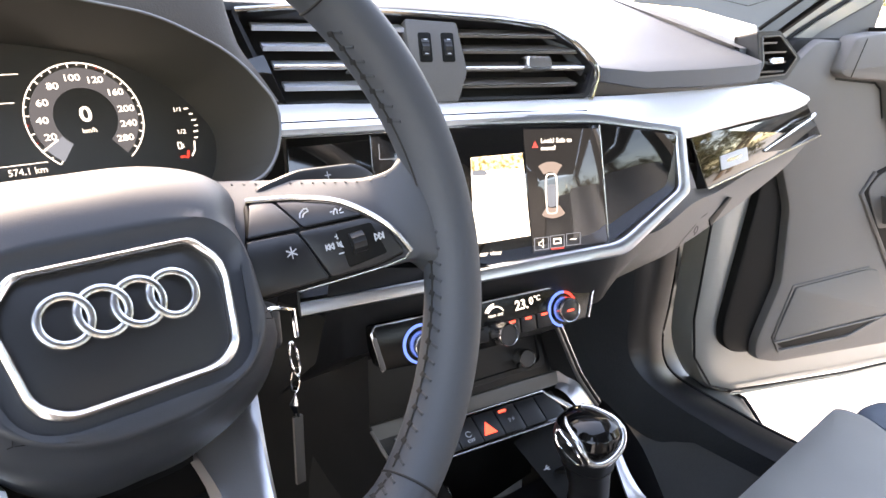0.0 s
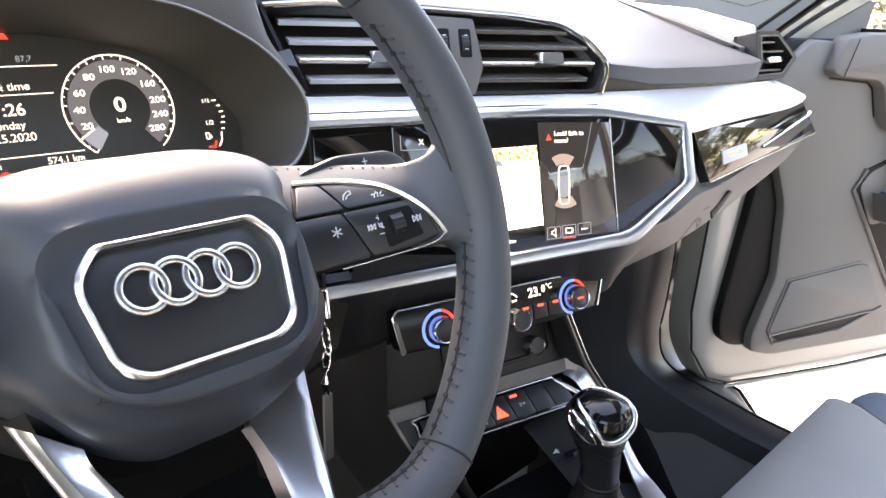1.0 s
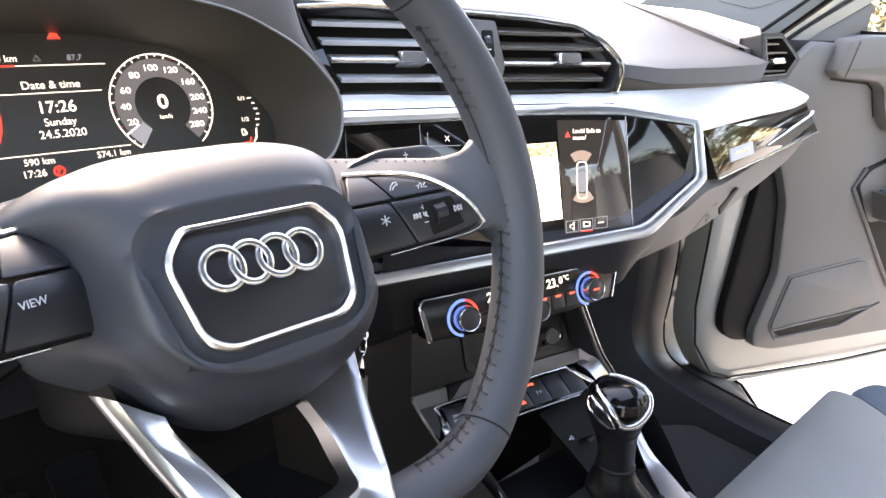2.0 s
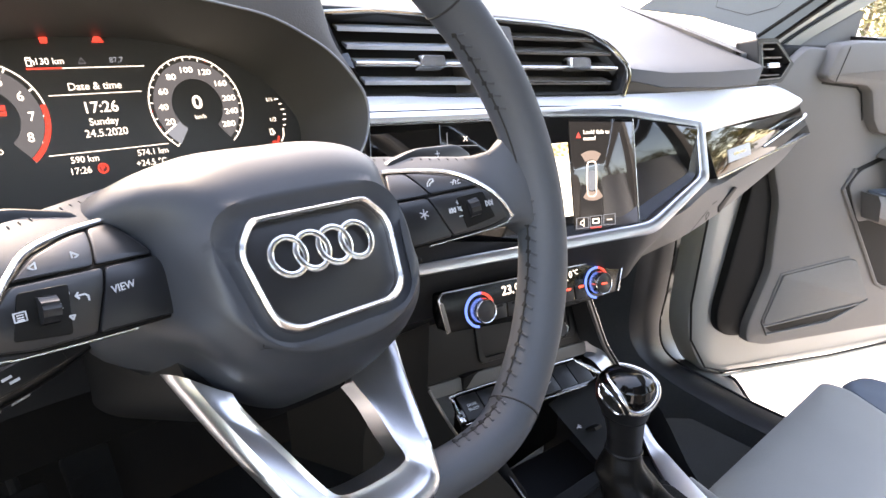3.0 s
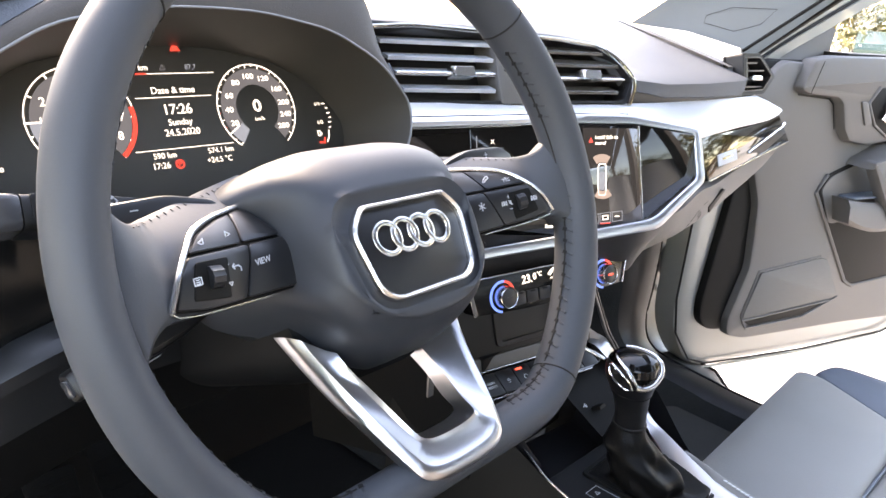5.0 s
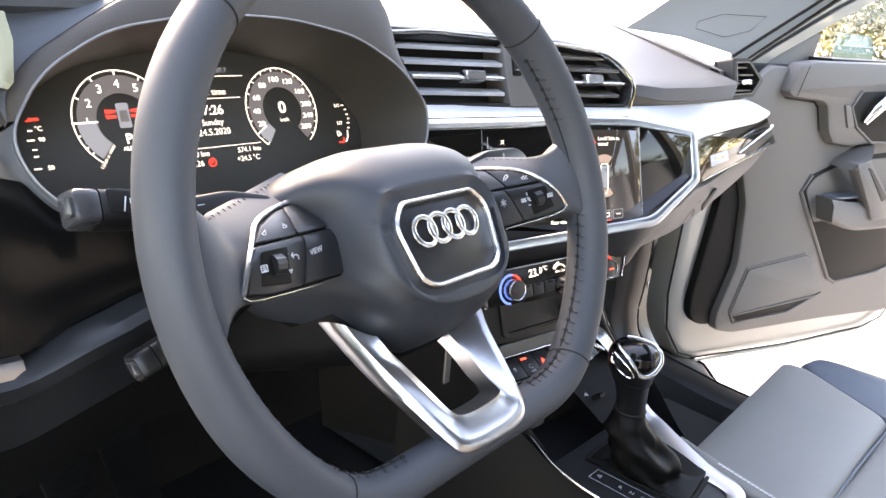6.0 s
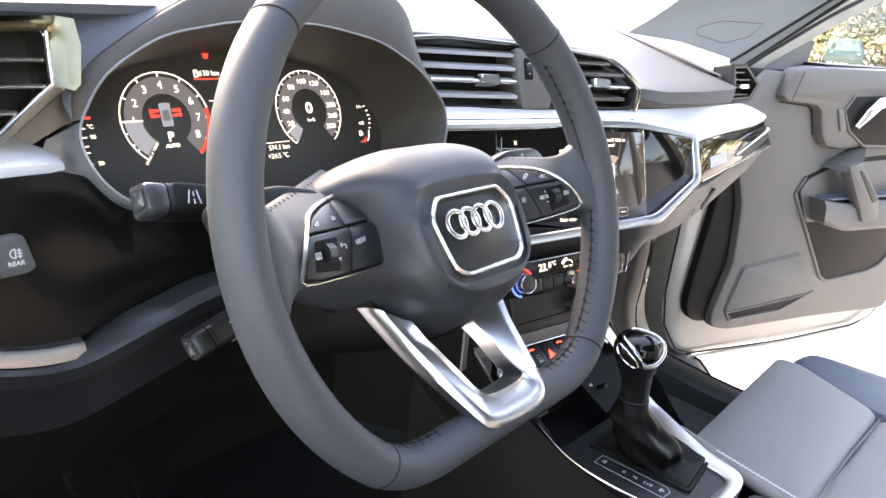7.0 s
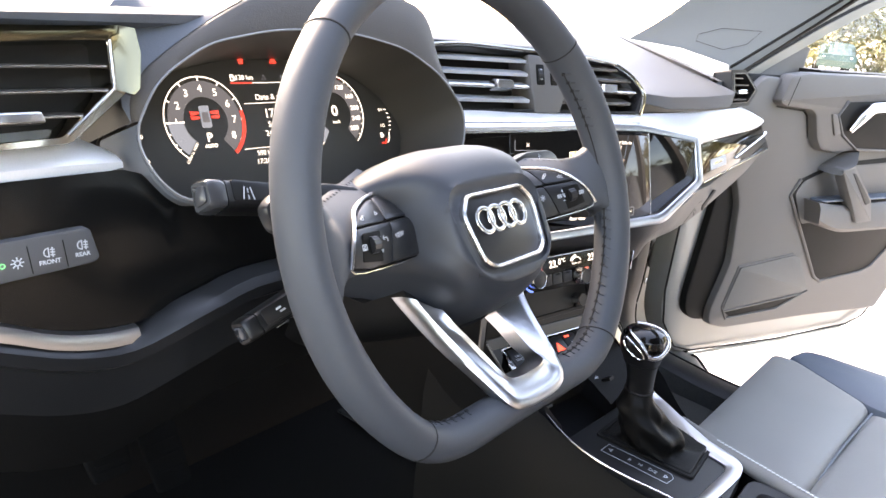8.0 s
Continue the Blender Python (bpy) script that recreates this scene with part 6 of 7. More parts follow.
def build_gear_lever():
    g = thing("gear_lever", Matrix.Translation((0.375, -0.03, 0.686)), "automatic gear lever with chrome-edged knob and creased leather boot", "gear lever")
    frame_pts = rounded([(-0.040, 0.068), (0.030, 0.066), (0.070, 0.010), (0.052, -0.056), (-0.038, -0.062)], 0.006, 4)
    part("boot_frame", hoop(frame_pts, [(x * 0.88, y * 0.92) for x, y in frame_pts], 0, 0.0035, 0.001), M_BLACK, g)
    base = []
    for i in range(len(frame_pts)):
        (x0, y0), (x1, y1) = frame_pts[i], frame_pts[(i + 1) % len(frame_pts)]
        n = max(1, round(math.hypot(x1 - x0, y1 - y0) / 0.006))
        base += [((x0 + (x1 - x0) * j / n) * 0.9, (y0 + (y1 - y0) * j / n) * 0.93) for j in range(n)]
    # flat skirt in the frame, bulky creased bag leaning to the rear, tight collar at the grip
    prof = [(0.0, 1.0, 0.0, 0.0, 0.0, 0.03, 0.03), (0.08, 0.93, 0.003, 0.0, 0.0, 0.03, 0.03), (0.16, 0.70, 0.0035, -0.001, -0.002, 0.030, 0.034), (0.23, 0.36, 0.0040, -0.007, 0.002, 0.028, 0.034), (0.29, 0.10, 0.0065, -0.010, 0.006, 0.028, 0.034), (0.36, 0.0, 0.013, -0.011, 0.007, 0.0295, 0.036),
            (0.46, 0.0, 0.025, -0.014, 0.011, 0.031, 0.036), (0.58, 0.0, 0.039, -0.018, 0.018, 0.0295, 0.033), (0.72, 0.0, 0.052, -0.021, 0.025, 0.025, 0.0265), (0.84, 0.0, 0.064, -0.0205, 0.029, 0.0215, 0.0220), (0.95, 0.0, 0.074, -0.0205, 0.030, 0.0178, 0.0180), (1.0, 0.0, 0.0775, -0.0205, 0.030, 0.0176, 0.0178)]
    loops = []
    for t, sq, z, cx, cy, rx, ry in prof:
        lp = []
        for x, y in base:
            ang = math.atan2(y, x)
            live = math.sin(min(t * 1.02, 1) * math.pi) ** 1.2
            fold = live * (0.0024 * math.sin(t * 22 + ang * 2 + 0.6) + 0.0016 * math.sin(ang * 5 + t * 12) + 0.007 * noise.noise(Vector((math.cos(ang) * 2, math.sin(ang) * 2, t * 6))))
            # a fold that trails to the rear corner
            tail = 0.013 * live * math.exp(-((ang + 1.15) / 0.22) ** 2) * math.exp(-((t - 0.26) / 0.16) ** 2)
            out = fold + tail
            lp.append((cx + x * sq + (rx + out) * math.cos(ang) * (1 - sq), cy + y * sq + (ry + out) * math.sin(ang) * (1 - sq), 0.001 + z + (fold * 0.4 + tail * 0.5) * (1 - sq)))
        loops.append(lp)
    part("boot", loft(spread(loops, 4), cap0=False), leather("black boot leather", (0.004, 0.0039, 0.0038), 0.46, 700, 0.0004, spec=0.12), g, "creased black leather boot")
    part("collar", tube([(-0.0205 + 0.0172 * math.cos(2 * math.pi * j / 28), 0.030 + 0.0174 * math.sin(2 * math.pi * j / 28), 0.0785) for j in range(28)], 0.0012, 6, closed=True), M_PLAS, g, "thin collar under the grip")
    # grip and cap: stacked oval sections, longer fore and aft than wide
    ax = [(-0.0195, 0.030, 0.066, 0.0158, 0.0162), (-0.0215, 0.030, 0.095, 0.0160, 0.0164), (-0.025, 0.031, 0.112, 0.0176, 0.0185), (-0.025, 0.033, 0.124, 0.0208, 0.0232), (-0.025, 0.034, 0.134, 0.0240, 0.0268), (-0.025, 0.034, 0.145, 0.0250, 0.0278), (-0.025, 0.034, 0.153, 0.0232, 0.0262), (-0.025, 0.034, 0.1590, 0.0186, 0.0220), (-0.025, 0.034, 0.1625, 0.0110, 0.0140), (-0.025, 0.034, 0.1640, 0.003, 0.004)]
    def surf(az, z, grow=0.0):
        """Point on the knob's skin at azimuth az (degrees) and height z."""
        zs = [a[2] for a in ax]
        x, y, rx, ry = [float(np.interp(z, zs, [a[i] for a in ax])) for i in (0, 1, 3, 4)]
        c, s = math.cos(radians(az)), math.sin(radians(az))
        return (x + (rx + grow) * math.copysign(abs(c) ** 0.85, c), y + (ry + grow) * math.copysign(abs(s) ** 0.85, s), z)
    def sec(a, n=32):
        return [surf(360 * j / n, a[2]) for j in range(n)]
    part("grip", loft([[surf(360 * j / 32, z) for j in range(32)] for z in np.linspace(0.066, 0.1345, 20)]), M_GRIP, g, "satin black grip")
    kn = part("knob", loft([[surf(360 * j / 40, z) for j in range(40)] for z in np.linspace(0.1340, 0.1640, 26)]), M_CAP, g, "piano black knob cap")
    # satin cheek below the slit on the driver's side
    def left(z):
        return float(np.interp(z, (0.128, 0.137, 0.146, 0.152, 0.157, 0.160), (216, 213, 200, 189, 168, 140)))
    cheek = [[surf(a, z, 0.0005) for a in np.linspace(60, left(z), 18)] for z in np.linspace(0.128, 0.1535, 12)]
    part("cheek", loft(cheek, closed=False), M_GRIP, kn, "satin black cheek")
    hoop_pts = [(212, 0.1370), (222, 0.1352), (238, 0.1355), (254, 0.1378), (268, 0.1412), (280, 0.1460), (292, 0.1515), (304, 0.1562), (322, 0.1598), (350, 0.1615), (380, 0.1620), (415, 0.1610)]
    part("chrome_hoop", tube([p[0] for p in spread([[surf(a, z, 0.0012)] for a, z in hoop_pts], 4)], [0.0034] * 5 + [0.0032] * 8 + [0.0030] * 8 + [0.0026] * 8 + [0.0020] * 8 + [0.0016] * 8, 10), M_CHROME, kn, "bright chrome hoop round the cap")
    stripe = [p[0] for p in spread([[surf(a, z, 0.0008)] for a, z in ((218, 0.1350), (209, 0.1405), (200, 0.1465), (190, 0.1515), (176, 0.1557), (158, 0.1583), (138, 0.1597))], 4)]
    part("chrome_stripe", tube(stripe, [0.0026 + 0.0008 * math.sin(math.pi * min(i / 16, 1)) - 0.0014 * max(0, (i - 14) / 10) for i in range(len(stripe))], 10, flat=0.6), M_CHROME, kn, "broad chrome stripe")
    win = [(203, 0.1325), (196, 0.1395), (184, 0.1455), (168, 0.1500), (152, 0.1520), (152, 0.1455), (168, 0.1375), (188, 0.1310)]
    part("side_slit", loft([[surf(a, z, 0.0011) for a, z in win], [surf(176, 0.1440, 0.0008)] * 8]), M_BLACK, kn)
    part("side_window", tube([p[0] for p in spread([[surf(a, z, 0.0014)] for a, z in win + win[:1]], 4)][:-1], 0.0013, 8, closed=True), M_BRIGHT, kn, "chrome-framed side slit")
    part("grip_joint", tube([surf(a, 0.1180, 0.0002) for a in np.linspace(0, 351, 40)], 0.0005, 6, closed=True), M_BLACK, g)


build_gear_lever()


# ---- passenger seat ----
def build_seat():
    seat = thing("passenger_seat", Matrix.Translation((0.76, -0.05, 0.0)), "grey leather passenger seat with darker side bolsters", "car seat")
    def cushion(name, outline, z0, z1, soft, mt, label=""):
        loops = []
        for k, z in ((0.93, z0), (1.0, z0 + soft * 0.6), (1.0, z1 - soft), (0.993, z1 - soft * 0.6), (0.975, z1 - soft * 0.27), (0.945, z1 - soft * 0.08), (0.89, z1), (0.5, z1 + 0.004)):
            cx = sum(p[0] for p in outline) / len(outline)
            cy = sum(p[1] for p in outline) / len(outline)
            loops.append([(cx + (x - cx) * k, cy + (y - cy) * k, z) for x, y in outline])
        return part(name, loft(loops), mt, seat, label)
    cushion("front_cushion", rounded([(-0.262, -0.015), (-0.215, 0.036), (0.222, 0.024), (0.226, -0.015), (0.132, -0.165), (-0.258, -0.140)], 0.025, 5), 0.46, 0.617, 0.03, M_SEAT, "pale grey front seat cushion")
    cushion("rear_cushion", rounded([(-0.258, -0.128), (0.124, -0.160), (0.135, -0.50), (-0.262, -0.50)], 0.015, 5), 0.46, 0.611, 0.03, M_SEAT)
    cushion("bolster", rounded([(0.224, 0.006), (0.290, -0.010), (0.285, -0.50), (0.130, -0.50), (0.118, -0.16)], 0.025, 5), 0.45, 0.617, 0.035, M_SEATDK, "dark blue-grey side bolster")
    for x0, x1 in ((-0.212, -0.206),):
        part("seam_piping", tube([(-0.253, -0.010, 0.596), (-0.256, -0.07, 0.600), (-0.252, -0.128, 0.598)], 0.0016, 6), M_SEATDK, seat)
    part("seat_base", box(-0.22, 0.22, -0.48, -0.02, 0.38, 0.48, 0.02), M_BLACK, seat)
    back = [(-0.24, 0.0), (0.24, 0.0), (0.24, 0.62), (-0.24, 0.62)]
    part("backrest", plate(rounded(back, 0.08, 5), -0.06, 0.06, 0.03), M_SEATDK, seat, m=Matrix.Translation((0.0, -0.58, 0.60)) @ Matrix.Rotation(radians(122), 4, "X"))
    part("seam_piping", tube([(-0.250, -0.1360, 0.601), (-0.04, -0.153, 0.613), (0.116, -0.1660, 0.607)], 0.0022, 8), M_SEATDK, seat)


build_seat()


def build_driver_seat():
    # out of view; its black colour only cuts light bounced onto the hub
    seat = thing("driver_seat", Matrix.Translation((-0.02, 0.0, 0.0)), "unseen driver's seat behind the steering wheel, blackened to cut bounced light", "car seat")
    part("cushion", plate(rounded([(-0.26, -0.20), (0.24, -0.20), (0.24, -0.72), (-0.26, -0.72)], 0.06, 5), 0.40, 0.60, 0.04), M_SEATBLK, seat)
    part("headrest", plate(rounded([(-0.13, 0.0), (0.13, 0.0), (0.11, 0.20), (-0.11, 0.20)], 0.05, 5), -0.045, 0.045, 0.03), M_SEATBLK, seat, m=Matrix.Translation((0.0, -0.85, 1.16)) @ Matrix.Rotation(radians(98), 4, "X"))
    part("backrest", plate(rounded([(-0.25, 0.0), (0.25, 0.0), (0.22, 0.66), (-0.22, 0.66)], 0.08, 5), -0.06, 0.06, 0.03), M_SEATBLK, seat, m=Matrix.Translation((0.0, -0.62, 0.56)) @ Matrix.Rotation(radians(110), 4, "X"))


build_driver_seat()


def build_rear_seat():
    seat = thing("bench_seat", Matrix.Identity(4), "dark bench seat across the back of the cabin", "car seat")
    part("cushion", plate(rounded([(-0.40, -1.15), (1.04, -1.15), (1.04, -1.75), (-0.40, -1.75)], 0.06, 5), 0.40, 0.62, 0.05), M_SEATDK, seat)
    part("backrest", plate(rounded([(-0.38, 0.0), (1.02, 0.0), (1.00, 0.66), (-0.36, 0.66)], 0.08, 5), -0.06, 0.06, 0.03), M_SEATDK, seat, m=Matrix.Translation((0.0, -1.68, 0.56)) @ Matrix.Rotation(radians(108), 4, "X"))


build_rear_seat()


# ---- body shell: floor, sill, pillar, windscreen, roof ----
def build_shell():
    car = thing("car", Matrix.Identity(4), "silver car shell with carpeted floor, sill and windscreen pillars", "car")
    # floor colour holds the footwell shade; the passenger side is lighter charcoal
    part("floor_pan", box(-0.42, 0.96, -2.0, 0.75, 0.28, 0.34, 0.004), M_CARPET, car, "carpeted floor blackened for footwell shade")
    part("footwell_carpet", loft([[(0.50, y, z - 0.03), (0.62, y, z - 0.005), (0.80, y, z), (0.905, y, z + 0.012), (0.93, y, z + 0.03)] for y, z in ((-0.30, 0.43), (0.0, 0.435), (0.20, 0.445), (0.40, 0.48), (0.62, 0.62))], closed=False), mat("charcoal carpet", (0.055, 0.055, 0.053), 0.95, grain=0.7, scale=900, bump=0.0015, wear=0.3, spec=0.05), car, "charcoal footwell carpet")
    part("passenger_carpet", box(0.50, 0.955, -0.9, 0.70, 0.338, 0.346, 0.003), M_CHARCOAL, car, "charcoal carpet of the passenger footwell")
    part("bulkhead", plate([(-0.55, 0.28), (1.0, 0.28), (1.0, 1.14), (-0.55, 1.14)], 0, 0.02), M_CARPET, car, m=Matrix.Translation((0, 0.80, 0)) @ Matrix.Rotation(radians(90), 4, "X"))
    # sill trim that sweeps up into the kick panel
    edge = [(-1.6, 0.455), (-0.8, 0.462), (-0.25, 0.474), (0.05, 0.488), (0.13, 0.497), (0.19, 0.505), (0.248, 0.516), (0.279, 0.540), (0.290, 0.588), (0.286, 0.65), (0.284, 0.76), (0.296, 0.90), (0.310, 1.04)]
    inner = [(0.960, -1.6, 0.465), (0.960, -0.8, 0.470), (0.960, -0.25, 0.482), (0.960, 0.054, 0.494), (0.959, 0.135, 0.503), (0.957, 0.205, 0.516), (0.954, 0.265, 0.538), (0.950, 0.296, 0.572), (0.947, 0.303, 0.615), (0.946, 0.300, 0.67), (0.946, 0.300, 0.77), (0.946, 0.312, 0.90), (0.946, 0.325, 1.04)]
    foot = [(0.930, -1.6, 0.36), (0.930, -0.8, 0.37), (0.926, -0.25, 0.38), (0.915, 0.06, 0.42), (0.910, 0.145, 0.44), (0.900, 0.225, 0.46), (0.885, 0.295, 0.49), (0.870, 0.350, 0.53), (0.858, 0.400, 0.60), (0.850, 0.430, 0.68), (0.850, 0.440, 0.78), (0.850, 0.450, 0.90), (0.850, 0.46, 1.04)]
    rows = []
    for (y, z), i, f in zip(edge, inner, foot):
        a, i, f = Vector((1.035, y, z)), Vector(i), Vector(f)
        out = Vector((-0.25, -0.6, 0.75)).normalized()
        rows.append([a + Vector((0.006, 0.010, -0.012)), a, a.lerp(i, 0.12) + out * 0.0030, a.lerp(i, 0.5) + out * 0.0052, a.lerp(i, 0.86) + out * 0.0030, i.lerp(f, 0.06), i.lerp(f, 0.35) + out * 0.004, f])
    part("sill_trim", loft(spread([r[:6] for r in rows], 4), closed=False), M_SILL, car, "dark sill and kick panel trim")
    part("footwell_side", loft(spread([r[5:] for r in rows], 4), closed=False), M_CHARCOAL, car, "charcoal carpeted footwell side")
    line = [p[0] for p in spread([[(1.040, y, z)] for y, z in edge], 4)]
    part("door_seal", tube([(p[0], p[1] + 0.002, p[2] - 0.001) for p in line], 0.0034, 8), M_RUBBER, car, "black rubber door seal")
    part("seal_bead", tube([(p[0] + 0.0065, p[1] + 0.005, p[2] - 0.004) for p in line], 0.0020, 6), M_DULLGREY, car)
    # opening behind the seal, darker than the silver shell, with the outer seal
    rows = []
    for p in line:
        rise = min(max((p[2] - 0.51) / 0.05, 0), 1)
        near = min(max((p[1] - 0.02) / 0.14, 0), 1)
        d1, d2 = (Vector((0.018, 0.0, -0.035)).lerp(Vector((0.050, 0.0, -0.012)), near)).lerp(Vector((0.040, 0.016, 0.0)), rise), (Vector((0.030, 0.0, -0.12)).lerp(Vector((0.11, 0.0, -0.035)), near)).lerp(Vector((0.115, 0.012, 0.0)), rise)
        q = Vector(p)
        rows.append([q + Vector((0.004, 0.012, -0.004)), q + d1 * 0.35 + Vector((0, 0.010 * rise, 0)), q + d1, q + d1.lerp(d2, 0.7), q + d2, q + d2 + Vector((0.01, 0.05, -0.02))])
    part("opening_flange", loft(rows, closed=False), M_DULLGREY, car, "dull grey door opening")
    part("door_seal", tube([r[3] + Vector((0, -0.004, 0.003)) for r in rows], 0.0032, 8), M_RUBBER, car, "outer black rubber seal")
    bolt = lathe([(0.0085, 0), (0.0085, 0.003), (0.0055, 0.005), (0.0055, 0.008), (0.0001, 0.008)], 12)
    part("bolt", bolt, M_CHROME, car, m=Matrix.Translation((1.092, 0.300, 0.632)) @ Matrix.Rotation(radians(80), 4, "X"))
    part("rocker", box(-0.50, -0.38, -2.0, 0.6, 0.25, 0.50, 0.02), M_PAINT, car)
    part("rocker", box(0.95, 1.05, -2.0, 0.28, 0.25, 0.44, 0.02), M_PAINT, car)
    part("hinge", box(-0.02, 0.02, -0.03, 0.03, -0.03, 0.03, 0.006), M_PAINT, car, m=Matrix.Translation((1.11, 0.30, 0.70)))
    part("hinge", box(-0.02, 0.02, -0.03, 0.03, -0.03, 0.03, 0.006), M_PAINT, car, m=Matrix.Translation((1.11, 0.31, 0.94)))
    # windscreen pillar: inner trim and painted outside
    st = [[(0.915, 0.36, 1.172), (0.912, 0.25, 1.165), (0.890, 0.150, 1.146), (0.898, 0.146, 1.122), (0.93, 0.20, 1.11)],
          [(0.882, 0.245, 1.245), (0.892, 0.12, 1.258), (0.885, 0.000, 1.264), (0.892, -0.002, 1.250), (0.93, 0.04, 1.245)],
          [(0.82, 0.05, 1.415), (0.862, -0.05, 1.405), (0.865, -0.140, 1.385), (0.875, -0.140, 1.370), (0.91, -0.10, 1.37)],
          [(0.72, -0.26, 1.575), (0.79, -0.33, 1.555), (0.82, -0.38, 1.525), (0.83, -0.38, 1.512), (0.87, -0.34, 1.52)]]
    pl = part("pillar_trim", loft(spread(st, 5), closed=False), M_PILLAR, car, "grey cloth windscreen pillar trim")
    def on_pillar(s, t):
        rows = [[Vector(p) for p in r[:3]] for r in st[:2]]
        q = [r[0].lerp(r[1], s * 2) if s < 0.5 else r[1].lerp(r[2], s * 2 - 1) for r in rows]
        return q[0].lerp(q[1], t) + Vector((-0.0015, 0, -0.0006))
    edge = [(0.52, 0.18), (0.80, 0.16), (0.90, 0.30), (0.86, 0.50), (0.56, 0.46), (0.46, 0.30)]
    part("speaker_cover", tube([on_pillar(*edge[i]) for i in range(6)], 0.0004, 6, closed=True), M_BLACK, pl, "fine joint of a flush cover")
    st = [[(0.897, 0.149, 1.140), (0.93, 0.152, 1.134), (0.968, 0.165, 1.128)], [(0.892, 0.000, 1.256), (0.93, 0.002, 1.260), (0.968, 0.012, 1.258)], [(0.875, -0.138, 1.368), (0.91, -0.138, 1.374), (0.948, -0.130, 1.372)], [(0.832, -0.378, 1.508), (0.87, -0.378, 1.514), (0.905, -0.370, 1.512)]]
    part("painted_pillar", loft(spread(st, 5), closed=False), M_PAINT, car, "silver painted pillar edge")
    for dx, r in ((-0.001, 0.0035), (0.036, 0.0035), (0.078, 0.007)):
        seal = [(0.895 + dx, 0.147 + dx * 0.2, 1.142 - dx * 0.15), (0.890 + dx, -0.002 + dx * 0.15, 1.262 - dx * 0.05), (0.874 + dx, -0.140 + dx * 0.15, 1.374 - dx * 0.05), (0.831 + dx, -0.380 + dx * 0.15, 1.513)]
        part("door_seal", tube([p[0] for p in spread([[q] for q in seal], 6)], r, 8), M_RUBBER, car, "black rubber seal along the pillar")
    # left pillar, roof, rear closing panels
    mir = lambda p: (0.698 - p[0], p[1], p[2])
    stm = [[mir(p) for p in s] for s in [[(1.075, 0.36, 1.172), (1.105, 0.24, 1.165), (1.105, 0.165, 1.140), (1.13, 0.15, 1.10)], [(1.03, 0.20, 1.285), (1.085, 0.10, 1.262), (1.10, 0.06, 1.235), (1.13, 0.08, 1.22)], [(0.96, 0.02, 1.43), (1.04, -0.07, 1.40), (1.06, -0.1, 1.37), (1.09, -0.06, 1.36)], [(0.88, -0.26, 1.57), (0.96, -0.33, 1.545), (0.98, -0.36, 1.52), (1.0, -0.3, 1.51)]]]
    part("pillar_trim", loft(spread(stm, 5), closed=False), M_PILLAR, car)
    roof = [[(x, y, 1.595 + 0.03 * (1 - ((x - 0.35) / 0.6) ** 2) - 0.02 * ((y + 1.1) / 0.9) ** 2) for x in np.linspace(-0.20, 0.84, 9)] for y in np.linspace(-0.28, -2.1, 9)]
    part("headliner", loft(roof, closed=False), mat("dark headliner cloth", (0.09, 0.09, 0.092), 0.9, grain=0.2, scale=900, bump=0.0002), car, "dark cloth headliner")
    part("roof_skin", loft([[(p[0], p[1], p[2] + 0.03) for p in r] for r in roof], closed=False), M_PAINT, car)
    part("rear_panel", plate([(-0.5, 0.3), (1.2, 0.3), (1.15, 1.02), (-0.45, 1.02)], 0, 0.03), M_PLAS, car, m=Matrix.Translation((0, -2.1, 0)) @ Matrix.Rotation(radians(90), 4, "X"))
    for x in (-0.36, 0.99):
        part("centre_pillar", box(x - 0.03, x + 0.03, -0.85, -0.68, 0.3, 1.56, 0.01), M_PLAS, car)
    # rear side panels below the windows
    for x in (-0.44, 1.08):
        part("rear_side", box(x - 0.02, x + 0.02, -2.08, -0.80, 0.3, 1.03, 0.01), M_PLAS, car)
    # bonnet ahead of the screen
    bon = [[(x, y, z - 0.10 * ((x - 0.35) / 0.85) ** 2) for x in np.linspace(-0.42, 1.12, 11)] for y, z in ((0.86, 1.12), (1.1, 1.11), (1.5, 1.06), (1.85, 0.97), (1.95, 0.85))]
    part("bonnet", loft(bon, closed=False), M_PAINT, car, "silver bonnet ahead of the windscreen")


build_shell()


def build_windscreen():
    rows = [[(x, y - 0.10 * ((x - 0.35) / 0.6) ** 2, z) for x in np.linspace(-0.24, 0.94, 9)] for y, z in ((0.82, 1.135), (0.45, 1.32), (0.10, 1.48), (-0.24, 1.60))]
    m = bpy.data.materials.new("clear glass")
    m.use_nodes = True
    nt = m.node_tree
    tr = nt.nodes.new("ShaderNodeBsdfTransparent")
    gl = nt.nodes.new("ShaderNodeBsdfGlossy")
    gl.inputs["Roughness"].default_value = 0.02
    mx = nt.nodes.new("ShaderNodeMixShader")
    mx.inputs[0].default_value = 0.05
    nt.links.new(tr.outputs[0], mx.inputs[1])
    nt.links.new(gl.outputs[0], mx.inputs[2])
    nt.links.new(mx.outputs[0], nt.nodes["Material Output"].inputs["Surface"])
    ob = solid("windscreen", loft(rows, closed=False), m, "clear curved windscreen above the dashboard", "windscreen")
    ob.visible_shadow = False
    return m


M_CLEAR = build_windscreen()


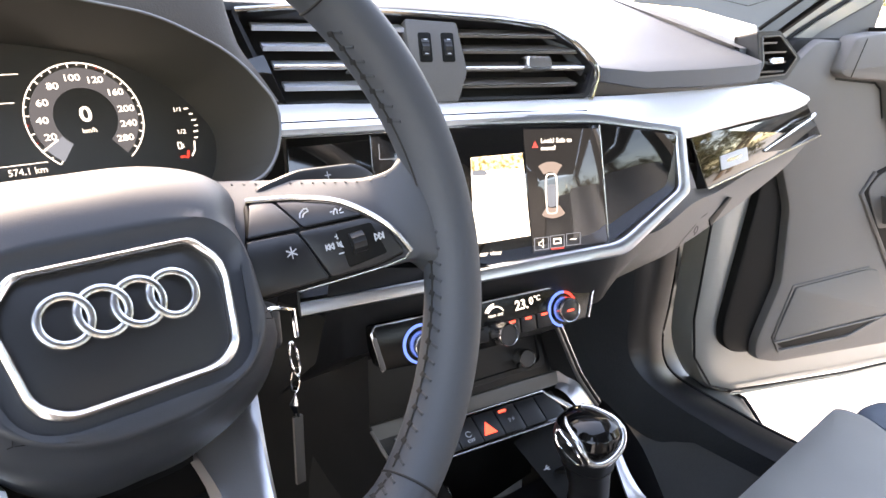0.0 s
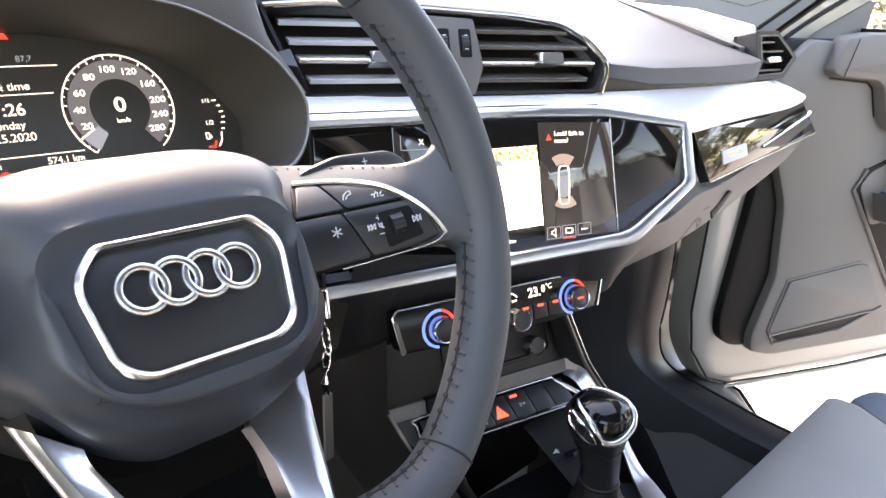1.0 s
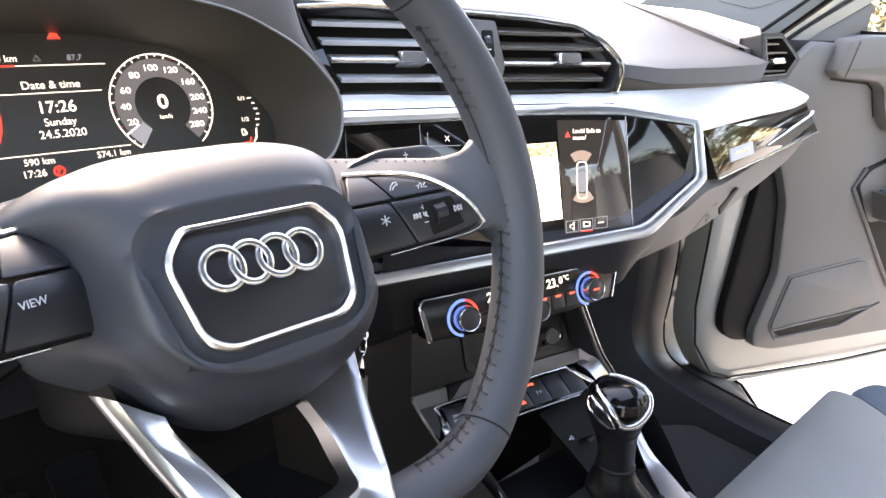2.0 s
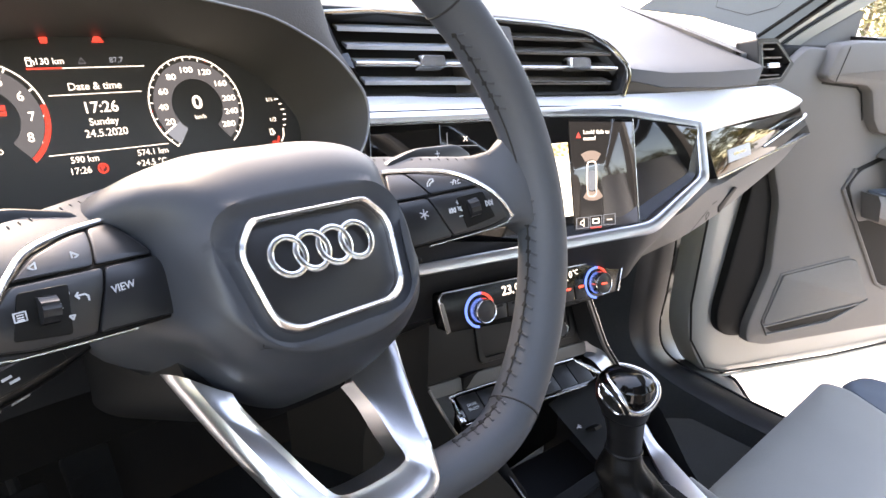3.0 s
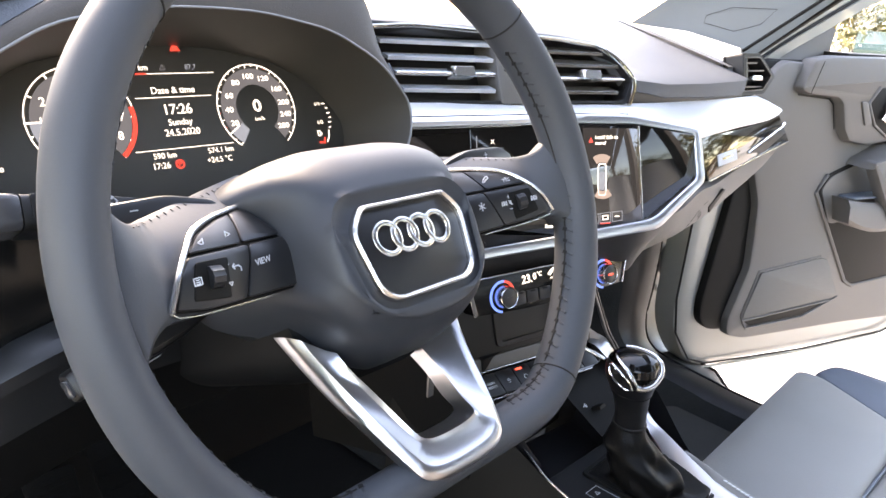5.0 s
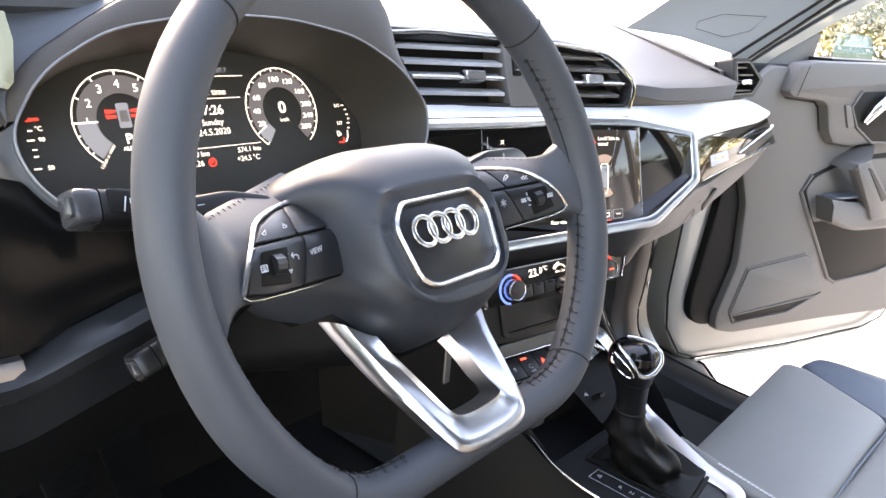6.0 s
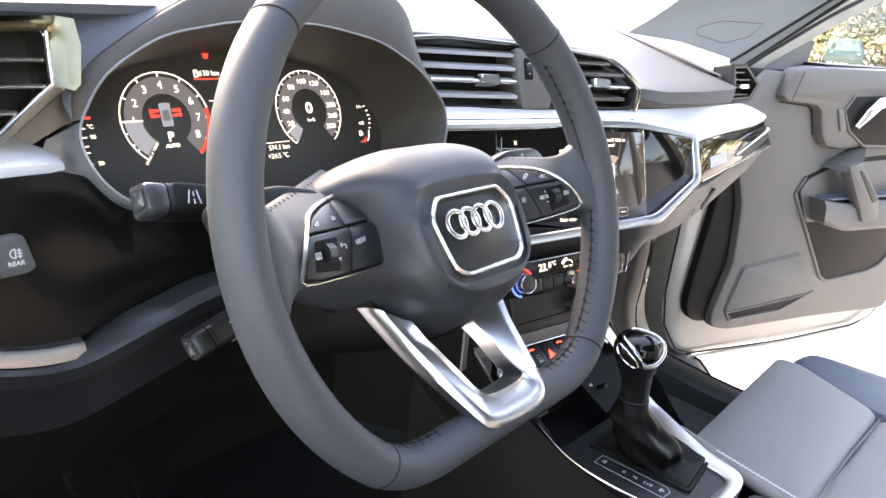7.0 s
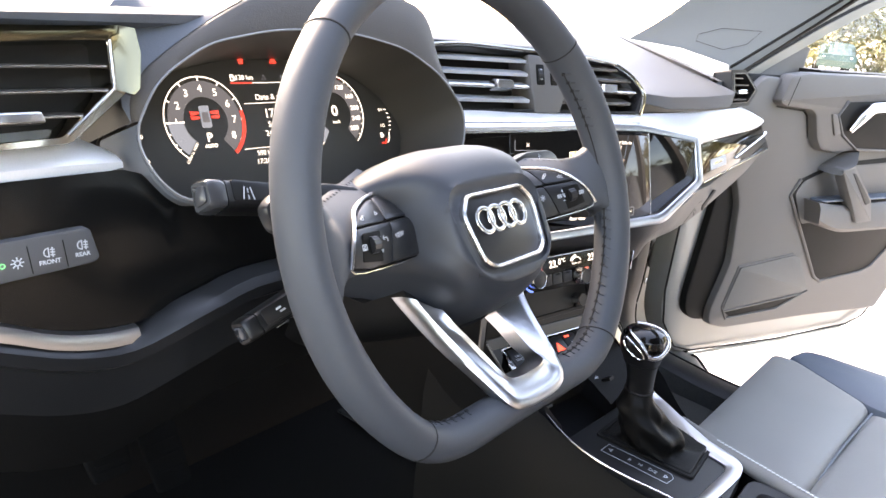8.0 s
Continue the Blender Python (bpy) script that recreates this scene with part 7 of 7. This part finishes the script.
# ---- rear of the cabin: pillars, roof rails, windows tinted to cut light ----
def build_rear_cabin():
    # tint added to unseen panes to weaken the fill from the rear
    tint = M_CLEAR.copy()
    tint.name = "light-cutting glass"
    for n in tint.node_tree.nodes:
        if n.type == "BSDF_TRANSPARENT":
            n.inputs["Color"].default_value = (0.42, 0.43, 0.42, 1)
    shell = thing("rear_cabin", Matrix.Identity(4), "unseen dark rear cabin with roof rails, pillars and windows tinted to cut light", "car body")
    for s in (-1, 1):
        e = lambda x: 0.32 + s * x
        rail = [[(e(0.56), y, z), (e(0.61), y, z - 0.02), (e(0.63), y, z - 0.06), (e(0.60), y, z - 0.065), (e(0.52), y, z - 0.01)] for y, z in ((-0.30, 1.575), (-0.8, 1.60), (-1.5, 1.59), (-2.1, 1.55))]
        part("roof_rail", loft(spread(rail, 4)), M_PLAS, shell)
        st = [[(e(0.76), y0, 1.02), (e(0.76), y1, 1.02), (e(0.72), y1, 1.02), (e(0.72), y0, 1.02)] for y0, y1 in ((-1.98, -2.12),)] + [[(e(0.61), -2.00, 1.54), (e(0.61), -2.10, 1.54), (e(0.57), -2.10, 1.54), (e(0.57), -2.00, 1.54)]]
        part("rear_pillar", loft(st), M_PLAS, shell)
        part("rear_side_window", loft([[(e(0.745), -0.84, 1.02), (e(0.745), -1.99, 1.02)], [(e(0.615), -0.84, 1.53), (e(0.615), -2.01, 1.53)]], closed=False), tint, shell, "unseen side window, tinted to cut light from behind")
    part("rear_window", loft([[(-0.42, -2.12, 1.02), (1.06, -2.12, 1.02)], [(-0.26, -2.08, 1.56), (0.90, -2.08, 1.56)]], closed=False), tint, shell, "unseen rear window, tinted to cut light from behind").visible_shadow = False


build_rear_cabin()


# ---- open passenger door ----
F_DOOR = frame_at((1.077, 0.172, 0.770), 23, 0) @ Matrix.Scale(1.08, 4)


def build_door():
    d = thing("passenger_door", F_DOOR, "open silver passenger door with grey plastic inner panel", "car door")
    skin = rounded([(-0.075, 0.30), (-0.085, -0.16), (-0.02, -0.262), (0.58, -0.272), (0.66, -0.24), (0.86, 0.10), (0.92, 0.32)], 0.05, 6)
    part("door_shell", plate(skin, -0.062, -0.012, 0.018), M_PAINT, d, "silver painted door shell")
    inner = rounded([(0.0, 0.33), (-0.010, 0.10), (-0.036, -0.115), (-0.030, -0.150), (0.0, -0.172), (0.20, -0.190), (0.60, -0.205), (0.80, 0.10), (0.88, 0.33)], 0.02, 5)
    # black sheet behind the panel paints the shade in the gap
    part("gap_shade", plate(inner, -0.02, 0.004, 0.006), M_BLACK, d, "black sheet for the shade in the gap beside the inner panel")
    part("lower_seal", tube([(-0.078, 0.28, -0.006), (-0.088, -0.10, -0.006), (-0.075, -0.17, -0.006), (-0.030, -0.232, -0.006), (0.02, -0.250, -0.006), (0.30, -0.262, -0.006), (0.56, -0.260, -0.006), (0.62, -0.243, -0.006), (0.66, -0.20, -0.006)], 0.0020, 8), M_RUBBER, d, "black rubber door seal")
    part("hem", tube([(-0.02, -0.266, -0.02), (0.30, -0.275, -0.02), (0.56, -0.272, -0.02), (0.625, -0.250, -0.02)], [0.003, 0.005, 0.005, 0.002], 8), M_PAINT, d)
    card = rounded([(0.035, 0.330), (-0.030, 0.275), (-0.036, 0.235), (0.000, 0.165), (0.040, 0.08), (0.054, -0.045), (0.024, -0.150), (0.030, -0.180), (0.080, -0.195), (0.357, -0.200), (0.62, -0.212), (0.82, 0.10), (0.88, 0.29)], 0.015, 5)
    part("inner_panel", plate(card, 0.0, 0.020, 0.008), M_PLAS2, d, "grey moulded inner panel")
    belt = rounded([(0.062, 0.285), (0.081, 0.335), (0.129, 0.341), (0.88, 0.350), (0.88, 0.225), (0.27, 0.185), (0.218, 0.192), (0.196, 0.215), (0.176, 0.262), (0.160, 0.271), (0.078, 0.277)], 0.008, 5)
    part("upper_panel", plate(belt, 0.012, 0.040, 0.008), M_PLAS2, d, "grey soft upper door panel")
    strokes([[(0.084, 0.279), (0.100, 0.332)]], 0.0009, M_BLACK, d, 0, 0, 0.0402, "joint")
    strokes([[(0.078, 0.2745), (0.160, 0.2675), (0.174, 0.258), (0.192, 0.214)]], 0.0016, M_BLACK, d, 0, 0, 0.0205, "joint")
    spk = rounded([(0.085, -0.056), (0.245, -0.041), (0.268, -0.047), (0.325, -0.130), (0.300, -0.136), (0.062, -0.150), (0.060, -0.140)], 0.006, 5)
    part("speaker_grille", plate(spk, 0.012, 0.0235, 0.003), mat("speaker grille", (0.085, 0.083, 0.080), 0.6, grain=0.6, scale=1500, bump=0.0006), d, "dark grey speaker grille")
    # flat black plate paints the shade in the slot under the grille
    part("speaker_shade", plate(rounded([(0.064, -0.152), (0.305, -0.139), (0.230, -0.162), (0.085, -0.166)], 0.003, 3), 0.012, 0.0214, 0.0006), M_BLACK, d)
    part("speaker_rim", tube([(0.245, -0.0385, 0.0205), (0.080, -0.0535, 0.0205), (0.0565, -0.142, 0.0205), (0.074, -0.1695, 0.022), (0.228, -0.1665, 0.022), (0.328, -0.134, 0.0205)], 0.0022, 8), M_PLAS2, d, "raised speaker rim")
    part("speaker_lip", tube([(0.060, -0.1515, 0.023), (0.30, -0.1385, 0.023)], 0.0020, 8), M_PLAS2, d)
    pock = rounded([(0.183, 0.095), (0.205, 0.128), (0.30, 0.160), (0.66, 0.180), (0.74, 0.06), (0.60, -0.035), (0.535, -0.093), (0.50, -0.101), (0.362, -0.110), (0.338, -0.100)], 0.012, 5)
    # no hollow here: a black plate on the panel paints the pocket's shade
    part("pocket", plate(pock, 0.010, 0.0222, 0.001), M_BLACK, d, "flat black plate for the shade in the door pocket")
    part("pocket_rim", tube([(0.205, 0.128, 0.021), (0.184, 0.095, 0.021), (0.336, -0.100, 0.021), (0.362, -0.113, 0.021), (0.50, -0.104, 0.021), (0.540, -0.093, 0.021), (0.605, -0.035, 0.021)], 0.004, 8), M_PLAS2, d)
    part("pocket_back", plate(rounded([(0.195, 0.100), (0.215, 0.124), (0.30, 0.152), (0.62, 0.165), (0.62, 0.05), (0.24, 0.030)], 0.01, 4), 0.015, 0.0238, 0.001), M_PLAS2, d)
    arm = [[(0.228, 0.088), (0.232, 0.052), (0.246, 0.040)], [(0.30, 0.078), (0.30, 0.030), (0.31, 0.020)], [(0.40, 0.078), (0.40, 0.024), (0.40, 0.016)], [(0.62, 0.085), (0.62, 0.024), (0.62, 0.016)], [(0.88, 0.095), (0.88, 0.035), (0.88, 0.028)]]
    part("armrest", loft(spread([[(a[0][0], a[0][1], 0.022), (a[0][0], a[0][1], 0.058), (a[0][0], a[0][1] - 0.012, 0.066), (a[1][0], a[1][1], 0.066), (a[2][0], a[2][1], 0.058), (a[2][0], a[2][1], 0.022)] for a in arm], 4)), M_PLAS2, d, "grey armrest ledge")
    part("armrest_top", plate(rounded([(0.245, 0.022), (0.86, 0.022), (0.86, 0.056), (0.25, 0.056)], 0.008, 3), 0.0, 0.004, 0.002), M_SEATDK, d, "dark armrest cushion", m=Matrix(((1, 0, 0, 0), (0, 0, 1, 0.086), (0, 1, 0, 0), (0, 0, 0, 1))))
    # grab handle: a flat head that leans out from the door, and a broad post down to the armrest
    head = [[(0.250, 0.148, 0.020), (0.258, 0.160, 0.022), (0.350, 0.198, 0.022), (0.348, 0.182, 0.020)], [(0.252, 0.147, 0.040), (0.260, 0.159, 0.044), (0.335, 0.190, 0.046), (0.332, 0.172, 0.044)], [(0.253, 0.146, 0.062), (0.257, 0.158, 0.066), (0.300, 0.173, 0.070), (0.296, 0.158, 0.066)], [(0.258, 0.147, 0.070), (0.260, 0.155, 0.073), (0.290, 0.167, 0.075), (0.290, 0.156, 0.072)]]
    grab = part("grab_handle", loft(head), M_PLAS2, d, "grey grab handle")
    part("grab_post", plate(rounded([(0.254, 0.158), (0.291, 0.168), (0.382, 0.090), (0.404, 0.040), (0.348, 0.040), (0.330, 0.066)], 0.008, 5), 0.050, 0.0735, 0.004), M_PLAS2, grab)
    part("grab_inlay", plate(rounded([(0.288, 0.152), (0.300, 0.150), (0.378, 0.086), (0.362, 0.080)], 0.005, 4), 0.070, 0.0746, 0.001), M_PLAS, grab, "darker soft inlay")
    # black plate on the panel, painted shade of the handle hollow
    part("handle_shade", plate(rounded([(0.243, 0.262), (0.262, 0.290), (0.52, 0.300), (0.52, 0.19), (0.33, 0.195), (0.272, 0.225)], 0.006, 4), 0.036, 0.0412, 0.001), M_BLACK, d, "black plate for the shade in the handle recess")
    part("recess_rim", tube([(0.262, 0.2915, 0.041), (0.2415, 0.262, 0.041), (0.271, 0.2235, 0.041), (0.33, 0.193, 0.041), (0.52, 0.188, 0.041)], 0.0030, 8), M_PLAS2, d)
    part("door_handle", tube([(0.286, 0.232, 0.046), (0.300, 0.260, 0.055), (0.322, 0.280, 0.057), (0.40, 0.286, 0.057), (0.52, 0.290, 0.054)], [0.006, 0.011, 0.012, 0.011, 0.010], 10, flat=0.8), M_CHROME, d, "satin chrome release handle")
    part("lock_button", plate(rounded([(0.219, 0.266), (0.236, 0.265), (0.262, 0.227), (0.244, 0.222)], 0.004, 4), 0.036, 0.0435, 0.0015), M_PLAS2, d)
    # window frame: painted outer lip, rubber groove, grey inner band
    line = [((-0.065, 0.315), (0.0, 0.27)), ((-0.021, 0.343), (0.063, 0.326)), ((0.10, 0.412), (0.165, 0.376)), ((0.242, 0.482), (0.280, 0.430)), ((0.42, 0.552), (0.425, 0.488)), ((0.62, 0.610), (0.62, 0.548)), ((0.88, 0.660), (0.88, 0.60)), ((1.02, 0.675), (1.02, 0.615))]
    rows = []
    for (a, b), (c, e) in line:
        p, q = Vector((a, b)), Vector((c, e))
        rows.append([(*p.lerp(q, t), w) for t, w in ((0.0, -0.075), (0.0, -0.022), (0.10, -0.016), (0.42, -0.016), (0.50, -0.022), (0.55, -0.032), (0.62, -0.020), (0.92, -0.020), (1.0, -0.030), (1.0, -0.075))])
    part("window_frame", loft(spread(rows, 5)), M_PAINT, d, "silver painted window frame")
    fr = spread([[(*Vector(a).lerp(Vector(b), 0.545), -0.026)] for a, b in line], 5)
    part("window_seal", tube([p[0] for p in fr], 0.0055, 8), M_RUBBER, d, "black window seal")
    part("mirror_cover", plate([(0.050, 0.318), (0.203, 0.335), (0.212, 0.386), (0.200, 0.388), (0.150, 0.366)], -0.05, -0.034, 0.004), M_PLAS2, d, "grey triangular mirror cover")
    pane = part("pane", plate([(0.20, 0.33), (1.0, 0.34), (1.0, 0.62), (0.62, 0.55), (0.425, 0.49), (0.21, 0.393)], -0.060, -0.056, 0.0005), M_CLEAR, d, "clear side window")
    pane.visible_shadow = False
    part("waist_seal", box(0.19, 0.90, 0.334, 0.346, -0.06, 0.016, 0.003), M_RUBBER, d)


build_door()


# ---- driver's door, standing open beside the seat ----
def build_driver_door():
    d = thing("driver_door", frame_at((-0.50, 0.24, 0.72), 90 + 20, 0), "open driver's door with dark inner panel", "car door")
    part("door_shell", plate(rounded([(0.0, -0.30), (0.95, -0.30), (1.05, 0.10), (1.05, 0.29), (0.0, 0.27)], 0.05, 5), 0.01, 0.10, 0.02), M_PAINT, d)
    part("inner_panel", plate(rounded([(0.05, -0.26), (0.90, -0.26), (1.0, 0.10), (1.0, 0.29), (0.05, 0.27)], 0.04, 5), -0.04, 0.012, 0.01), M_PLAS, d, "dark moulded inner panel")


build_driver_door()


# ---- driver's floor: pedals ----
def build_pedals():
    for name, x, z, h, lab in (("accelerator_pedal", 0.085, 0.40, 0.14, "black accelerator pedal in the dark footwell"), ("brake_pedal", -0.015, 0.47, 0.06, "wide black brake pedal in the dark footwell")):
        p = thing(name, frame_at((x, 0.64, z), 0, 35), lab, "pedal")
        # pedals take the blackened carpet, so painted shade hides them
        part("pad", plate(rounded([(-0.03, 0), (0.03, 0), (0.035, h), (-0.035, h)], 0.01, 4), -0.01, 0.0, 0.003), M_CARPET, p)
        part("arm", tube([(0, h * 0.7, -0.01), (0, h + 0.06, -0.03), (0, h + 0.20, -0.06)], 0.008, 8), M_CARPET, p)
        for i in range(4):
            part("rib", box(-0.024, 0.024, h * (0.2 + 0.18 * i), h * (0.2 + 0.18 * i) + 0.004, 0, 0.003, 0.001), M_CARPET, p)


build_pedals()


# ---- trees, hedge and a parked car round the yard ----
def leaf_mat(name, a, b):
    m = bpy.data.materials.new(name)
    m.use_nodes = True
    nt = m.node_tree
    geo = nt.nodes.new("ShaderNodeNewGeometry")
    rp = nt.nodes.new("ShaderNodeValToRGB")
    rp.color_ramp.elements[0].color, rp.color_ramp.elements[1].color = (*a, 1), (*b, 1)
    nt.links.new(geo.outputs["Random Per Island"], rp.inputs[0])
    bs = nt.nodes["Principled BSDF"]
    nt.links.new(rp.outputs[0], bs.inputs["Base Color"])
    bs.inputs["Roughness"].default_value = 0.5
    tl = nt.nodes.new("ShaderNodeBsdfTranslucent")
    nt.links.new(rp.outputs[0], tl.inputs["Color"])
    mx = nt.nodes.new("ShaderNodeMixShader")
    mx.inputs[0].default_value = 0.35
    nt.links.new(bs.outputs[0], mx.inputs[1])
    nt.links.new(tl.outputs[0], mx.inputs[2])
    nt.links.new(mx.outputs[0], nt.nodes["Material Output"].inputs["Surface"])
    return m


M_LEAF = leaf_mat("sunlit foliage", (0.05, 0.055, 0.015), (0.17, 0.15, 0.055))
M_BARK = mat("rough bark", (0.12, 0.085, 0.06), 0.9, grain=0.5, scale=30, bump=0.02, wear=0.4)


def leaves(centres, count, size, rng, bm):
    for _ in range(count):
        c, r = centres[rng.randrange(len(centres))]
        d = Vector((rng.gauss(0, 1), rng.gauss(0, 1), rng.gauss(0, 0.8))).normalized() * r * rng.random() ** 0.4
        p = c + d
        a = Vector((rng.uniform(-1, 1), rng.uniform(-1, 1), rng.uniform(-1, 1))).normalized()
        b = a.orthogonal().normalized()
        s = size * rng.uniform(0.6, 1.3)
        v = [bm.verts.new(p + a * s), bm.verts.new(p + b * s * 0.45), bm.verts.new(p - a * s), bm.verts.new(p - b * s * 0.45)]
        bm.faces.new(v)


def build_tree(seed, height):
    rng = random.Random(seed)
    t = thing("tree", Matrix.Identity(4), "leafy sunlit tree with rough brown trunk beside the yard", "tree", "trees round the yard")
    bm = bmesh.new()
    pts = [Vector((0, 0, 0))]
    for i in range(6):
        pts.append(pts[-1] + Vector((rng.uniform(-0.25, 0.25), rng.uniform(-0.25, 0.25), height / 9)))
    tube(pts, [0.20 - 0.022 * i for i in range(7)], 8, bm=bm)
    cl = []
    for i in range(11):
        a = rng.uniform(0, 2 * math.pi)
        base = pts[rng.randrange(2, 7)]
        ln = rng.uniform(0.9, 2.4)
        end = base + Vector((math.cos(a) * ln, math.sin(a) * ln, rng.uniform(0.3, 1.8)))
        mid = base.lerp(end, 0.5) + Vector((0, 0, 0.15))
        tube([base, mid, end], [0.06, 0.04, 0.02], 6, bm=bm)
        cl.append((end, rng.uniform(0.6, 1.2)))
        cl.append((mid, rng.uniform(0.4, 0.8)))
    cl.append((pts[-1] + Vector((0, 0, 0.6)), 1.1))
    part("trunk", bm, M_BARK, t, "rough brown trunk")
    bm = bmesh.new()
    leaves(cl, 1700, 0.13, rng, bm)
    part("crown", bm, M_LEAF, t, "loose green and yellow crown", smooth=False)
    return t


def build_trees():
    kinds = [build_tree(5, 6.0), build_tree(11, 7.5), build_tree(23, 5.0)]
    rng = random.Random(8)
    spots = []
    for i in range(30):
        a = radians(i * 12 + rng.uniform(-4, 4))
        r = rng.uniform(11, 19)
        if 30 < math.degrees(a) < 95 or 148 < math.degrees(a) < 330:
            continue
        spots.append((0.4 + r * math.sin(a), r * math.cos(a) - 0.5))
    spots += [(47.0, 11.5), (48.0, 7.0), (46.0, 3.2), (45.0, -1.5), (3.9, -15.0), (7.6, -16.5), (7.5, -8.5), (9.5, -6.0), (-8.0, -11.5), (-11.5, -9.0)]
    for k, (x, y) in enumerate(spots):
        m = Matrix.Translation((x, y, 0)) @ Matrix.Rotation(rng.uniform(0, 6.28), 4, "Z")
        if k < 3:
            kinds[k].matrix_basis = m
        else:
            copy_thing(kinds[k % 3], m)
    rng = random.Random(4)
    bm = bmesh.new()
    cl = []
    for i in range(300):
        a = 2 * math.pi * i / 300
        r = 19 + rng.uniform(-2.5, 2.5)
        top = 3.2
        if 30 < math.degrees(a) < 70 or 238 < math.degrees(a) < 330:
            continue
        if math.degrees(a) < 98:
            r += 24
        cl.append((Vector((r * math.sin(a), r * math.cos(a), rng.uniform(0.4, top))), 1.2))
    cl += [(Vector((46.0 + rng.uniform(-2, 2), y, rng.uniform(1.0, 6.5))), 1.3) for y in np.arange(-6, 16, 0.12)]
    leaves(cl, 26000, 0.22, rng, bm)
    low = [(Vector((41.0 + rng.uniform(-0.4, 0.4), y, rng.uniform(0.2, 0.9))), 0.5) for y in np.arange(-4.0, 6.4, 0.3)]
    leaves(low, 5000, 0.10, rng, bm)
    me = finish("hedge", bm, M_LEAF, False)
    tagged(new("hedge", me), "dense sunlit hedge and scrub behind the trees", "hedge", kind="stuff")


build_trees()


def build_parked_car(m):
    c = thing("parked_car", m, "dark green parked car under the trees", "car")
    paint = mat("dull green paint", (0.045, 0.085, 0.065), 0.25, metal=0.2, coat=0.6, wear=0.1)
    prof = [(-2.1, 0.35), (-2.15, 0.75), (-1.9, 0.98), (-1.45, 1.02), (-0.85, 1.45), (0.55, 1.48), (1.25, 1.02), (2.0, 0.92), (2.15, 0.65), (2.1, 0.35)]
    loops = []
    for y, k in ((-0.84, 0.96), (-0.80, 1.0), (-0.6, 1.015), (0.6, 1.015), (0.80, 1.0), (0.84, 0.96)):
        loops.append([(x, y * (1 - 0.16 * max(0, (z - 1.0) / 0.45)), 0.35 + (z - 0.35) * k) for x, z in prof])
    part("body", loft(loops), paint, c)
    for s in (-1, 1):
        for x0, x1, x2, x3 in ((-1.30, -0.18, -0.18, -0.78), (-0.10, 1.02, 0.48, -0.10)):
            part("window", loft([[(x0, s * 0.835, 1.04), (x1, s * 0.835, 1.04), (x2, s * 0.745, 1.38), (x3, s * 0.745, 1.38)], [(x0, s * 0.85, 1.04), (x1, s * 0.85, 1.04), (x2, s * 0.765, 1.38), (x3, s * 0.765, 1.38)]]), M_GLOSS, c)
        for x in (-1.35, 1.35):
            wh = part("wheel", lathe([(0.20, 0), (0.31, 0.0), (0.33, 0.03), (0.33, 0.17), (0.31, 0.20), (0.20, 0.20)], 24), M_RUBBER, c, m=Matrix.Translation((x, s * 0.78 + (0.10 if s < 0 else -0.10), 0.33)) @ Matrix.Rotation(radians(90), 4, "X"))
            part("rim", lathe([(0.20, 0.02), (0.21, 0.10), (0.20, 0.18), (0.05, 0.19)], 16), M_CHROME, wh)
        part("headlight", plate(rounded([(-0.12, -0.06), (0.12, -0.05), (0.10, 0.06), (-0.10, 0.05)], 0.03, 3), 0, 0.03, 0.01), M_ICON, c, m=Matrix.Translation((2.05, s * 0.6, 0.75)) @ Matrix.Rotation(radians(90), 4, "Y"))


build_parked_car(Matrix.Translation((40.5, 7.9, 0)) @ Matrix.Rotation(radians(195), 4, "Z"))
